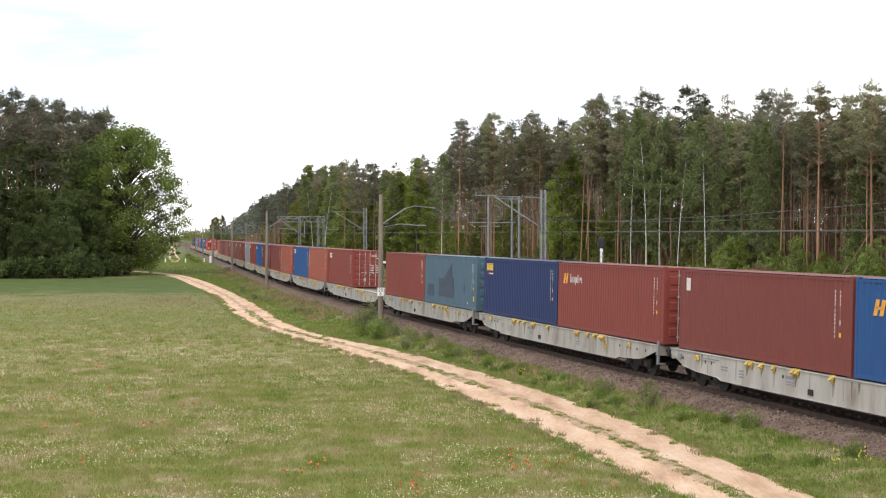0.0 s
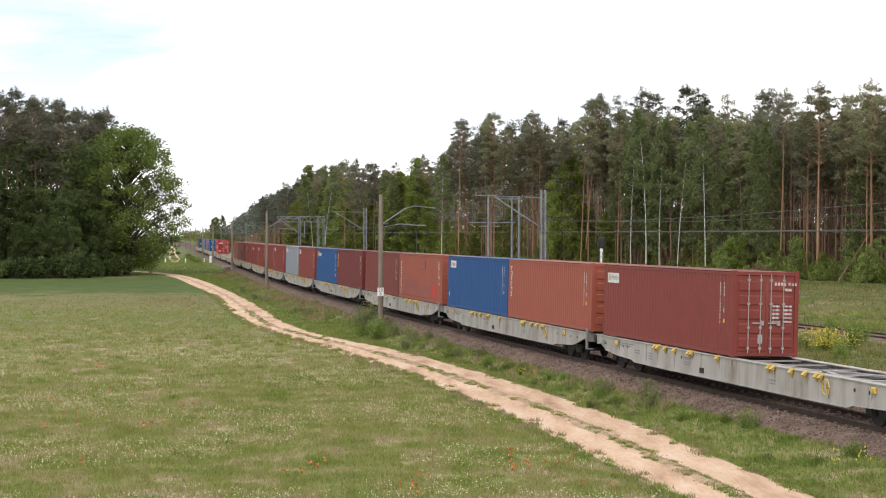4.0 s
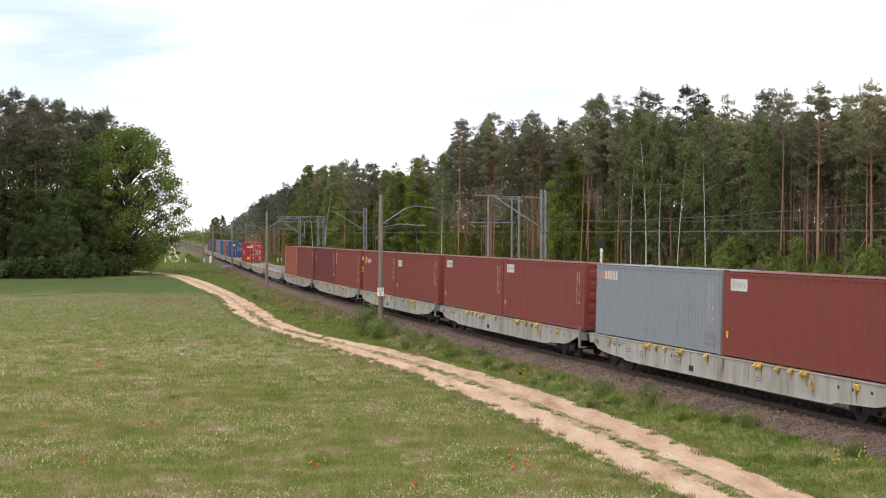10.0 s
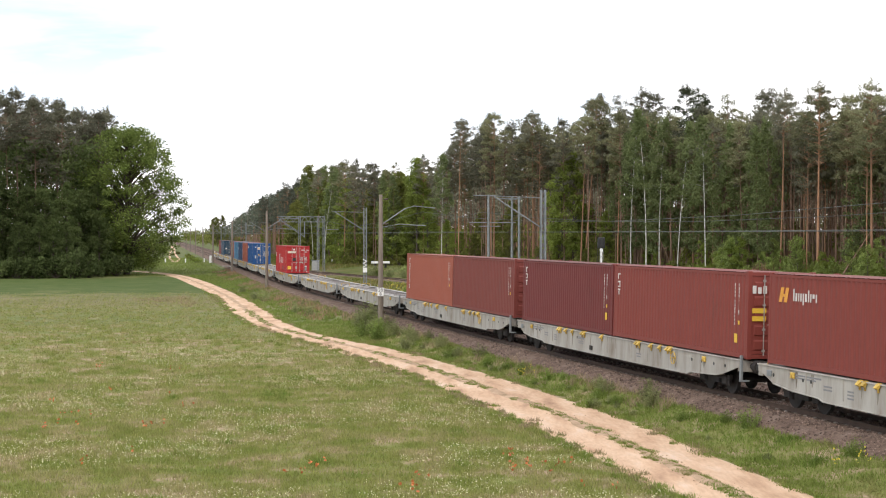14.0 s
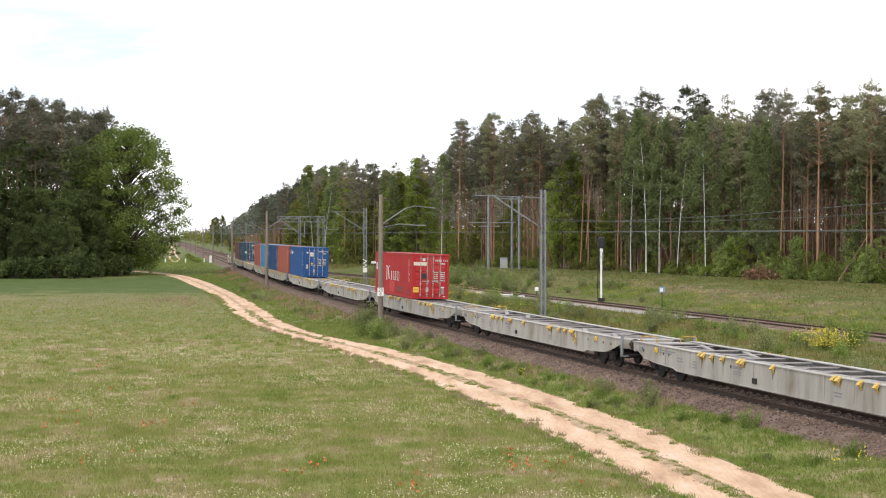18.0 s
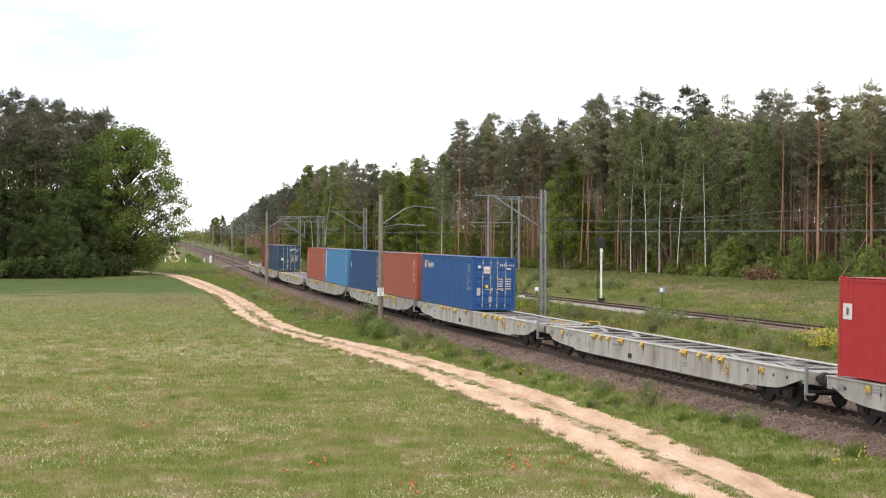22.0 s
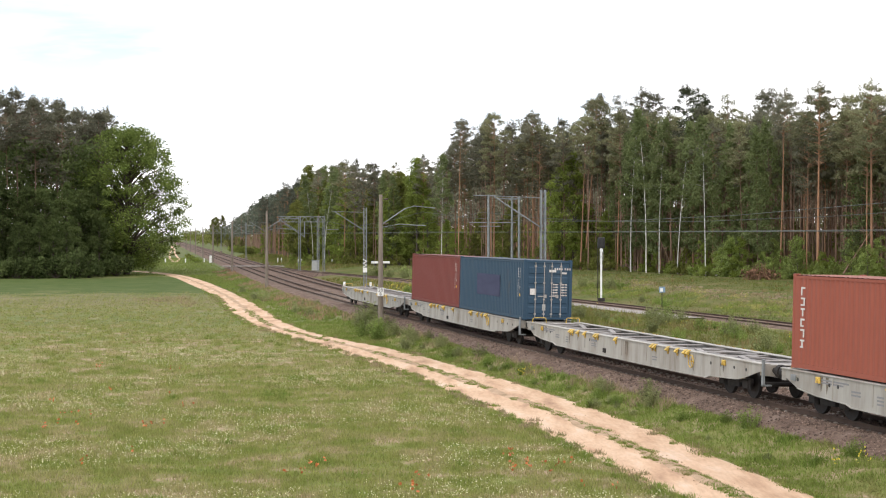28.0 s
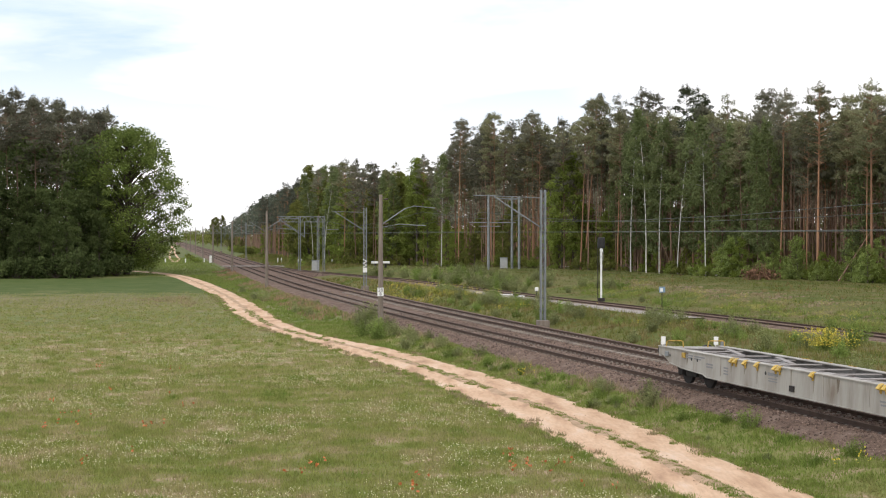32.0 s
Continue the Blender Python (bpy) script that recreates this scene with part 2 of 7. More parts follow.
M["bark_birch"] = material("bark_birch", [(0.38, (0.06, 0.055, 0.05)), (0.46, (0.55, 0.53, 0.49)), (0.7, (0.68, 0.66, 0.62))], 3, 6, 0.8, 0.3, 8, random_value=0.15, stretch=(0.5, 0.5, 2.0))
M["bark_dark"] = material("bark_dark", [(0.3, (0.06, 0.05, 0.04)), (0.7, (0.13, 0.10, 0.08))], 3, 6, 0.95, 0.7, 9, stretch=(1, 1, 0.3))
M["pine"] = material("pine", [(0.3, (0.190, 0.194, 0.108)), (0.7, (0.280, 0.274, 0.156))], 0.5, 4, 0.75, random_value=0.30, island=0.35, translucent=0.45)
# darker copies of pine and leaf: the stands' shade is put into the colour
M["pine_dimmed"] = material("pine_dimmed", [(0.3, (0.154, 0.152, 0.108)), (0.7, (0.232, 0.226, 0.160))], 0.5, 4, 0.75, random_value=0.30, island=0.35, translucent=0.45)
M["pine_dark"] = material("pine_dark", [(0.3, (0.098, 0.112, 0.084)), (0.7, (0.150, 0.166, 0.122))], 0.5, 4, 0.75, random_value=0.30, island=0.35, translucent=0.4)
M["leaf_dimmed"] = material("leaf_dimmed", [(0.3, (0.069, 0.096, 0.034)), (0.7, (0.116, 0.144, 0.052))], 0.4, 4, 0.65, random_value=0.3, island=0.35, translucent=0.45)
M["birch"] = material("birch", [(0.3, (0.142, 0.176, 0.072)), (0.7, (0.208, 0.240, 0.104))], 0.5, 4, 0.7, random_value=0.2, island=0.3, translucent=0.45)
M["leaf"] = material("leaf", [(0.3, (0.128, 0.149, 0.036)), (0.7, (0.212, 0.213, 0.060))], 0.4, 4, 0.65, random_value=0.3, island=0.35, translucent=0.45)
M["oak_leaf"] = material("oak_leaf", [(0.3, (0.140, 0.193, 0.047)), (0.7, (0.216, 0.265, 0.074))], 0.4, 4, 0.65, island=0.4, translucent=0.5)
M["fir"] = material("fir", [(0.3, (0.043, 0.056, 0.027)), (0.7, (0.072, 0.084, 0.042))], 0.5, 4, 0.75, island=0.35, translucent=0.3)
M["leaf_light"] = material("leaf_light", [(0.3, (0.200, 0.255, 0.052)), (0.7, (0.285, 0.330, 0.085))], 0.4, 4, 0.65, random_value=0.25, island=0.35, translucent=0.6)
M["weed_leaf"] = material("weed_leaf", [(0.3, (0.200, 0.228, 0.098)), (0.7, (0.295, 0.305, 0.140))], 0.5, 4, 0.8, random_value=0.25, island=0.35, translucent=0.45)
M["weed_green"] = material("weed_green", [(0.3, (0.165, 0.240, 0.056)), (0.7, (0.255, 0.315, 0.088))], 0.5, 4, 0.8, random_value=0.25, island=0.35, translucent=0.45)
M["sapling_leaf"] = material("sapling_leaf", [(0.3, (0.270, 0.335, 0.100)), (0.7, (0.370, 0.430, 0.145))], 0.4, 4, 0.65, random_value=0.25, island=0.35, translucent=0.6)
M["lettering"] = material("lettering", [(0.3, (0.16, 0.16, 0.17)), (0.7, (0.26, 0.26, 0.27))], 3, 4, 0.7)
M["wire"] = material("wire", [(0.3, (0.09, 0.105, 0.098)), (0.7, (0.14, 0.155, 0.148))], 3, 4, 0.7)
M["concrete"] = material("concrete", [(0.3, (0.148, 0.120, 0.095)), (0.7, (0.252, 0.215, 0.182))], 1.5, 7, 0.9, 0.3, 20, stretch=(2, 2, 0.4))
M["steel"] = material("steel", [(0.3, (0.172, 0.187, 0.195)), (0.7, (0.275, 0.293, 0.303))], 2, 5, 0.6, metal=0.3)
M["white_paint"] = material("white_paint", [(0.3, (0.66, 0.66, 0.64)), (0.6, (0.80, 0.80, 0.79))], 3, 5, 0.6)
M["black_paint"] = material("black_paint", [(0.3, (0.012, 0.012, 0.013)), (0.7, (0.03, 0.03, 0.03))], 3, 4, 0.6)
M["yellow_paint"] = material("yellow_paint", [(0.35, (0.26, 0.15, 0.05)), (0.45, (0.47, 0.30, 0.05)), (0.6, (0.58, 0.40, 0.09))], 9, 5, 0.6, random_value=0.2)
M["wagon_white"] = material("wagon_white", [(0.28, (0.177, 0.128, 0.088)), (0.39, (0.292, 0.266, 0.233)), (0.55, (0.379, 0.359, 0.326)), (0.8, (0.437, 0.420, 0.391))], 1.1, 10, 0.6, 0.1, 6, fine=0.13, random_value=0.08, stretch=(1, 1.3, 0.28))
M["deck_dirt"] = material("deck_dirt", [(0.3, (0.156, 0.133, 0.115)), (0.5, (0.276, 0.253, 0.244)), (0.7, (0.386, 0.368, 0.354))], 1.6, 8, 0.8, 0.15, 8)
M["grime"] = material("grime", [(0.3, (0.200, 0.170, 0.135)), (0.7, (0.290, 0.265, 0.228))], 3, 6, 0.8)
M["stain"] = material("stain", [(0.3, (0.119, 0.087, 0.059)), (0.7, (0.189, 0.164, 0.133))], 3, 6, 0.85)
M["under"] = material("under", [(0.3, (0.012, 0.010, 0.010)), (0.7, (0.034, 0.028, 0.025))], 3, 5, 0.85)


# grown and loose surfaces have hardly any gloss
for key in ("field", "bank", "litter", "gravel", "sand", "soil", "ballast", "stone", "blade", "bank_blade", "verge_blade", "weed_blade", "dry_blade", "red_blade", "bank_earth", "pine", "pine_dimmed", "pine_dark", "leaf_dimmed", "leaf", "birch", "leaf_light", "oak_leaf", "weed_leaf", "weed_green", "sapling_leaf"):
    M[key].node_tree.nodes["Principled BSDF"].inputs["Specular IOR Level"].default_value = 0.12


# ---------------- mesh helpers ----------------
def mesh_of(name, verts, faces):
    me = bpy.data.meshes.new(name)
    me.from_pydata([tuple(v) for v in verts], [], faces)
    me.update()
    return me


def part_mesh(name, me, mat, parent, label="", m=None):
    """A mesh object under a thing; the material sits on the object, so alike parts share the mesh."""
    ob = new(name, me)
    if not me.materials:
        me.materials.append(mat)
    ob.material_slots[0].link = "OBJECT"
    ob.material_slots[0].material = mat
    if parent:
        ob.parent = parent
    if m is not None:
        ob.matrix_basis = m
    if label:
        tagged(ob, label)
    return ob


def empty(name, m, label, category, group="", kind=""):
    e = new(name)
    e.empty_display_size = 0.3
    e.matrix_basis = m
    return tagged(e, label, category, group, kind)


class Shape:
    """Gathers boxes, tubes and strips into one mesh."""

    def __init__(self):
        self.v, self.f = [], []

    def add(self, verts, faces):
        k = len(self.v)
        self.v += [tuple(v) for v in verts]
        self.f += [tuple(i + k for i in f) for f in faces]
        return self

    def box(self, x0, x1, y0, y1, z0, z1, c=0.0):
        """A box, its vertical edges and top chamfered by c."""
        if c:
            def ring(d, z):
                return [(x0 + c + d, y0 + d, z), (x1 - c - d, y0 + d, z), (x1 - d, y0 + c + d, z), (x1 - d, y1 - c - d, z),
                        (x1 - c - d, y1 - d, z), (x0 + c + d, y1 - d, z), (x0 + d, y1 - c - d, z), (x0 + d, y0 + c + d, z)]
            vs = ring(0, z0) + ring(0, z1 - c) + ring(c * 0.7, z1)
            fs = [tuple(range(7, -1, -1)), tuple(range(16, 24))]
            for r in (0, 8):
                fs += [(r + i, r + (i + 1) % 8, r + 8 + (i + 1) % 8, r + 8 + i) for i in range(8)]
            return self.add(vs, fs)
        vs = [(x, y, z) for z in (z0, z1) for x, y in ((x0, y0), (x1, y0), (x1, y1), (x0, y1))]
        return self.add(vs, [(3, 2, 1, 0), (4, 5, 6, 7), (0, 1, 5, 4), (1, 2, 6, 5), (2, 3, 7, 6), (3, 0, 4, 7)])

    def tube(self, a, b, r0, r1=None, n=8):
        """A tapered tube from a to b."""
        r1 = r0 if r1 is None else r1
        a, b = Vector(a), Vector(b)
        w = (b - a).normalized()
        u = w.orthogonal().normalized()
        t = w.cross(u)
        vs = []
        for c, r in ((a, r0), (b, r1)):
            vs += [c + (u * math.cos(k * 2 * math.pi / n) + t * math.sin(k * 2 * math.pi / n)) * r for k in range(n)]
        fs = [(k, (k + 1) % n, n + (k + 1) % n, n + k) for k in range(n)] + [tuple(range(n - 1, -1, -1)), tuple(range(n, 2 * n))]
        return self.add(vs, fs)

    def path(self, pts, rs, n=8):
        """A tube through several points."""
        pts = [Vector(p) for p in pts]
        vs, fs = [], []
        for i, p in enumerate(pts):
            w = (pts[min(i + 1, len(pts) - 1)] - pts[max(i - 1, 0)]).normalized()
            u = Vector((1, 0.02, 0.01)).cross(w)
            u = (u if u.length > 0.1 else Vector((0, 1, 0)).cross(w)).normalized()
            t = w.cross(u)
            r = rs[i] if isinstance(rs, (list, tuple)) else rs
            vs += [p + (u * math.cos(k * 2 * math.pi / n) + t * math.sin(k * 2 * math.pi / n)) * r for k in range(n)]
        for i in range(len(pts) - 1):
            fs += [(i * n + k, i * n + (k + 1) % n, (i + 1) * n + (k + 1) % n, (i + 1) * n + k) for k in range(n)]
        fs += [tuple(range(n - 1, -1, -1)), tuple(range((len(pts) - 1) * n, len(pts) * n))]
        return self.add(vs, fs)

    def mesh(self, name):
        return mesh_of(name, self.v, self.f)


# ---------------- ground, road, tracks ----------------
def sheet(name, s_list, q_list, zf, mat, label, category, beside=None, kind="structure"):
    vs, fs = [], []
    nq = len(q_list)
    for s in s_list:
        for q in q_list:
            p = at(s, q + (beside(s) if beside else 0))
            p.z = zf(s, q)
            vs.append(p)
    for i in range(len(s_list) - 1):
        for j in range(nq - 1):
            a = i * nq + j
            fs.append((a, a + 1, a + nq + 1, a + nq))
    ob = part_mesh(name, mesh_of(name, vs, fs), mat, None)
    return tagged(ob, label, category, kind=kind)


S_GROUND = [-300, -150, -60, -20] + list(np.arange(0, 300, 4.0)) + [300, 320, 350, 400, 460, 550, 700, 900, 1300, 2000, 3000, 4600]
Q_GROUND = [-2500, -1200, -500, -200, -100, -60, -40, -25, -15, -10, -7, -5.2, -4.5, -4.1, -3.7, -3.3, -2.9, -2.6, -2.4, -2.15, -1.9, 0, 3, 6.6, 7.2, 8, 9, 10, 12] + list(np.arange(13.5, 36, 1.5)) + [38, 42, 50, 60, 80, 120, 250, 600, 1500, 3500]
sheet("ground", S_GROUND, Q_GROUND, ground_z, M["field"], "green meadow ground with dry pale patches", "ground")


def road_centre(s):
    """Lateral place and width of the dirt road beside the near track."""
    pts = ((-80, -9.0, 3.4), (20, -8.2, 3.4), (34, -7.6, 3.35), (42, -6.85, 3.5), (50, -6.15, 3.6), (60, -6.0, 3.6), (70, -6.05, 3.6), (78, -6.45, 3.6), (84, -6.8, 3.3), (90, -7.5, 2.6), (98, -8.4, 2.4), (106, -8.9, 2.7), (115, -8.75, 2.7), (125, -8.4, 3.0), (140, -8.0, 2.9), (155, -7.75, 2.5), (175, -8.05, 2.6), (200, -9.0, 2.9), (225, -10.3, 2.6), (245, -12.2, 2.4), (258, -15.0, 2.4), (275, -20.0, 2.4), (300, -28.0, 2.4))
    for (a, qa, wa), (b, qb, wb) in zip(pts, pts[1:]):
        if s <= b:
            k = (s - a) / (b - a)
            return qa + (qb - qa) * k, wa + (wb - wa) * k
    return pts[-1][1], pts[-1][2]


def road_smooth(s):
    return sum(road_centre(s + d)[0] for d in (-4, -2, 0, 2, 4)) / 5


def build_road():
    vs, fs = [], []
    cols = 13
    ss = list(np.arange(-40, 296, 0.8))
    # smoothed centre line
    cs = [road_smooth(s) for s in ss]
    for i, s in enumerate(ss):
        w = road_centre(s)[1] * (1 + 0.08 * noise.noise((s * 0.35, 3, 0)) + 0.05 * noise.noise((s * 1.4, 8, 0)))
        for j in range(cols):
            k = j / (cols - 1) * 2 - 1
            q = cs[i] + k * w / 2 * (1 + 0.08 * noise.noise((s * 1.3, j, 7)))
            rut = -0.05 * math.exp(-((abs(k) - 0.55) / 0.2) ** 2)
            p = at(s, q)
            p.z = ground_z(s, q) + 0.07 + rut - 0.075 * abs(k) ** 6 + 0.012 * noise.noise((s * 1.7, k * 3, 0))
            vs.append(p)
    for i in range(len(ss) - 1):
        for j in range(cols - 1):
            a = i * cols + j
            fs.append((a, a + 1, a + cols + 1, a + cols))
    # overgrown ridge between the ruts
    rv, rf = [], []
    for i, s in enumerate(ss):
        on = 0.5 + 1.1 * noise.noise((s * 0.22, 9, 0))
        w = max(0.03, min(0.34, 0.20 * on + 0.12 + 0.22 * noise.noise((s * 1.1, 2, 0)) + 0.12 * noise.noise((s * 3.1, 2, 6))))
        c = cs[i] - 0.12 + 0.15 * noise.noise((s * 0.3, 5, 0))
        for k in (-1, -0.4, 0.4, 1):
            p = at(s, c + k * w)
            p.z = ground_z(s, c) + (0.062 if abs(k) == 1 else 0.105)
            rv.append(p)
    for i in range(len(ss) - 1):
        rf += [(i * 4 + j, i * 4 + j + 1, i * 4 + j + 5, i * 4 + j + 4) for j in range(3)]
    tagged(part_mesh("road_ridge", mesh_of("road_ridge", rv, rf), M["soil"], None), "earthy overgrown ridge between the road's ruts", "road", kind="structure")
    tagged(part_mesh("road", mesh_of("road", vs, fs), M["sand"], None), "pale sandy dirt track with two worn wheel ruts", "road", kind="structure")


build_road()


def bed_z(s, q):
    n = 0.025 * noise.noise((s * 1.5, q * 1.5, 2))
    if q < -1.75:
        return -0.16 - 0.65 * (-1.75 - q) / 1.6 + n
    if q > 5.75:
        return -0.16 - 0.65 * (q - 5.75) / 1.4 + n
    if q < -0.95 or q > 4.95:
        return -0.135 - 0.03 * (abs(q - 2) - 2.95) + n * 0.6
    dip = 0.10 * math.exp(-((q - 2.0) / 0.7) ** 2)
    return -0.19 - dip + n


S_BED = [-300, -150, -60, -20, 0, 10] + list(np.arange(20, 200, 1.0)) + list(np.arange(200, 400, 8.0)) + [400, 500, 700, 1000, 2000]
sheet("ballast_bed", S_BED, [-3.4, -2.9, -2.4, -1.95, -1.7, -1.2, -0.97, -0.9, -0.7, 0, 0.7, 1.2, 1.7, 2.0, 2.4, 2.9, 3.4, 4, 4.7, 4.9, 4.97, 5.2, 5.7, 6.2, 6.7, 7.2],
      bed_z, M["ballast"], "brown-grey crushed stone ballast bed under two tracks", "ballast")


def rail_strip(name, s_list, qf, mat, x0, x1, z0, z1, parent, tilt=0.0):
    """A rail's box section swept along the line."""
    vs, fs = [], []
    for s in s_list:
        for dq, z in ((x0, z0), (x1, z0), (x1, z1), (x0, z1)):
            vs.append(at(s, qf(s) + dq, z + tilt * cant(s)))
    for i in range(len(s_list) - 1):
        for j in range(4):
            a, b = i * 4 + j, i * 4 + (j + 1) % 4
            fs.append((a, b, b + 4, a + 4))
    return part_mesh(name, mesh_of(name, vs, fs), mat, parent)


S_RAIL = [-300, -100, -20] + list(np.arange(0, 310, 4.0)) + [320, 360, 420, 500, 700, 1000, 1600, 2400]


def sleeper_mesh(length):
    sh = Shape()
    h = length / 2
    vs, fs = [], []
    for x, w, z in ((-h, 0.13, 0.0), (-h + 0.25, 0.13, 0.02), (-0.35, 0.10, -0.03), (0.35, 0.10, -0.03), (h - 0.25, 0.13, 0.02), (h, 0.13, 0.0)):
        vs += [(x, -w, -0.2), (x, w, -0.2), (x, w * 0.8, z), (x, -w * 0.8, z)]
    for i in range(5):
        fs += [(i * 4 + j, i * 4 + (j + 1) % 4, i * 4 + 4 + (j + 1) % 4, i * 4 + 4 + j) for j in range(4)]
    fs += [(0, 1, 2, 3), (23, 22, 21, 20)]
    sh.add(vs, fs)
    for x in (-0.75, 0.75):
        sh.box(x - 0.16, x - 0.09, -0.07, 0.07, 0, 0.05)
        sh.box(x + 0.09, x + 0.16, -0.07, 0.07, 0, 0.05)
    return sh.mesh("sleeper")


def build_track(qf, label, s_near, s_far, s_list, up=0.0):
    tr = empty("track", Matrix(), label, "railway track", "railway tracks", "structure")
    tr.location.z = up
    for side in (-0.75, 0.75):
        qq = lambda s, side=side: qf(s) + side
        tilt = 0.0 if up else -0.0175 * side
        r = rail_strip("rail", s_list, qq, M["rail"], -0.036, 0.036, -0.03, -0.004, tr, tilt)
        rail_strip("running_surface", s_list, qq, M["rail_top"], -0.030, 0.030, -0.003, 0.0, r, tilt)
        rail_strip("rail_web", s_list, qq, M["rail"], -0.012, 0.012, -0.13, -0.03, r, tilt)
        rail_strip("rail_foot", s_list, qq, M["rail"], -0.07, 0.07, -0.16, -0.13, r, tilt)
    me = sleeper_mesh(2.5)
    for s in np.arange(s_near, s_far, 0.62):
        q = qf(s)
        p = at(s, q, -0.165)
        part_mesh("sleeper", me, M["sleeper"], tr, m=Matrix.Translation(p) @ pose(0, 0, 0, 0, 0, heading(s)))
    return tr


build_track(lambda s: 0.0, "brown worn steel rails on concrete sleepers, near running line", 36, 150, S_RAIL)
build_track(lambda s: 4.0, "brown worn steel rails on concrete sleepers, second running line", 50, 150, S_RAIL)
sheet("siding_gravel", [s for s in S_RAIL if 40 <= s < 280], [-1.9, -1.3, 0.0, 1.3, 1.9], lambda s, d: ((-0.10 if s < 205 else -0.85) if abs(d) > 1.5 else -0.045), M["ballast"], "thin brown gravel under the siding", "ballast", beside=siding_q)


def strip(name, s_list, qa, qb, n, lift, mat, label):
    """A grassy sheet between two lines beside the track, just above the ground."""
    vs, fs = [], []
    for s in s_list:
        for k in range(n):
            q = qa(s) + (qb(s) - qa(s)) * k / (n - 1)
            edge = k in (0, n - 1)
            vs.append(at(s, q, ground_z(s, q) + (-0.03 if edge else lift + 0.03 * noise.noise((s * 0.3, q * 0.3, 1)))))
    for i in range(len(s_list) - 1):
        fs += [(i * n + j, i * n + j + 1, (i + 1) * n + j + 1, (i + 1) * n + j) for j in range(n - 1)]
    tagged(part_mesh(name, mesh_of(name, vs, fs), mat, None), label, "ground", kind="structure")


S_STRIP = list(np.arange(20, 262, 2.0))
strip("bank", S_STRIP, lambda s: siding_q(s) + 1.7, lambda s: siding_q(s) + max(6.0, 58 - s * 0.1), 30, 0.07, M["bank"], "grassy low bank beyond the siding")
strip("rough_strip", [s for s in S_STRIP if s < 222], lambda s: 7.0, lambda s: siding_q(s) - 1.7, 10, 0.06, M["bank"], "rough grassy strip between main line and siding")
strip("siding_verge", list(np.arange(96, 158, 2.0)), lambda s: siding_q(s) - 3.7, lambda s: siding_q(s) - 1.2, 6, 0.11, M["gravel"], "pale gravel strip beside the siding")
build_track(siding_q, "rusty siding rails half sunk in grass and gravel", 60, 200, [s for s in S_RAIL if s < 276], 0.06)


# ---------------- train ----------------
CAR = 25.94
FIRST_JOINT = 23.056


def travelled(t):
    return 16.776 * t - 0.0088598 * (t - 16) ** 2 + 0.00082178 * (t - 16) ** 3


def paint(name, base, worn, rust, amount=0.5):
    return material(name, [(0.26, rust), (0.36, base), (0.62, base), (0.76, worn)], 0.55, 9, 0.55, 0.08, 4, fine=0.10 + 0.05 * amount, stretch=(1, 1, 0.35))


PAINT = {
    "red": paint("paint_red", (0.197, 0.044, 0.035), (0.244, 0.071, 0.059), (0.143, 0.042, 0.034)),
    "brown_red": paint("paint_brown_red", (0.168, 0.042, 0.035), (0.210, 0.067, 0.059), (0.126, 0.042, 0.038)),
    "dark_red": paint("paint_dark_red", (0.139, 0.030, 0.029), (0.168, 0.050, 0.046), (0.101, 0.029, 0.025)),
    "rust_orange": paint("paint_rust_orange", (0.288, 0.082, 0.054), (0.335, 0.121, 0.088), (0.214, 0.060, 0.042)),
    "bright_red": paint("paint_bright_red", (0.361, 0.025, 0.027), (0.386, 0.076, 0.071), (0.294, 0.025, 0.025)),
    "blue": paint("paint_blue", (0.017, 0.071, 0.210), (0.042, 0.109, 0.244), (0.025, 0.059, 0.151)),
    "navy": paint("paint_navy", (0.015, 0.029, 0.101), (0.025, 0.042, 0.126), (0.021, 0.029, 0.076)),
    "sea_blue": paint("paint_sea_blue", (0.018, 0.054, 0.139), (0.034, 0.076, 0.160), (0.025, 0.046, 0.101)),
    "light_blue": paint("paint_light_blue", (0.060, 0.186, 0.344), (0.102, 0.233, 0.372), (0.056, 0.140, 0.251)),
    "grey_blue": paint("paint_grey_blue", (0.068, 0.118, 0.162), (0.100, 0.150, 0.188), (0.082, 0.078, 0.078)),
    "worn_blue": paint("paint_worn_blue", (0.030, 0.063, 0.102), (0.059, 0.092, 0.126), (0.063, 0.055, 0.052)),
    "grey": paint("paint_grey", (0.228, 0.246, 0.279), (0.288, 0.302, 0.326), (0.177, 0.177, 0.177)),
}
for coat in PAINT.values():
    coat.node_tree.nodes["Principled BSDF"].inputs["Specular IOR Level"].default_value = 0.25
ROOF = {key: material("roof_" + key, [(0.3, tuple(0.85 * c + 0.02 for c in base)), (0.55, tuple(0.85 * c + 0.035 for c in base)), (0.75, tuple(0.75 * c + 0.07 for c in base))], 1.0, 9, 0.8, 0.1)
        for key, base in (("red", (0.20, 0.05, 0.04)), ("brown_red", (0.17, 0.05, 0.04)), ("dark_red", (0.14, 0.04, 0.03)), ("rust_orange", (0.28, 0.09, 0.06)), ("bright_red", (0.36, 0.04, 0.04)), ("blue", (0.05, 0.10, 0.21)), ("navy", (0.04, 0.06, 0.12)),
                          ("sea_blue", (0.05, 0.08, 0.15)), ("light_blue", (0.10, 0.20, 0.33)), ("grey_blue", (0.12, 0.17, 0.21)), ("worn_blue", (0.06, 0.08, 0.11)), ("grey", (0.25, 0.26, 0.28)))}
M["decal_white"] = material("decal_white", [(0.32, (0.42, 0.38, 0.36)), (0.5, (0.62, 0.60, 0.58))], 5, 6, 0.6)
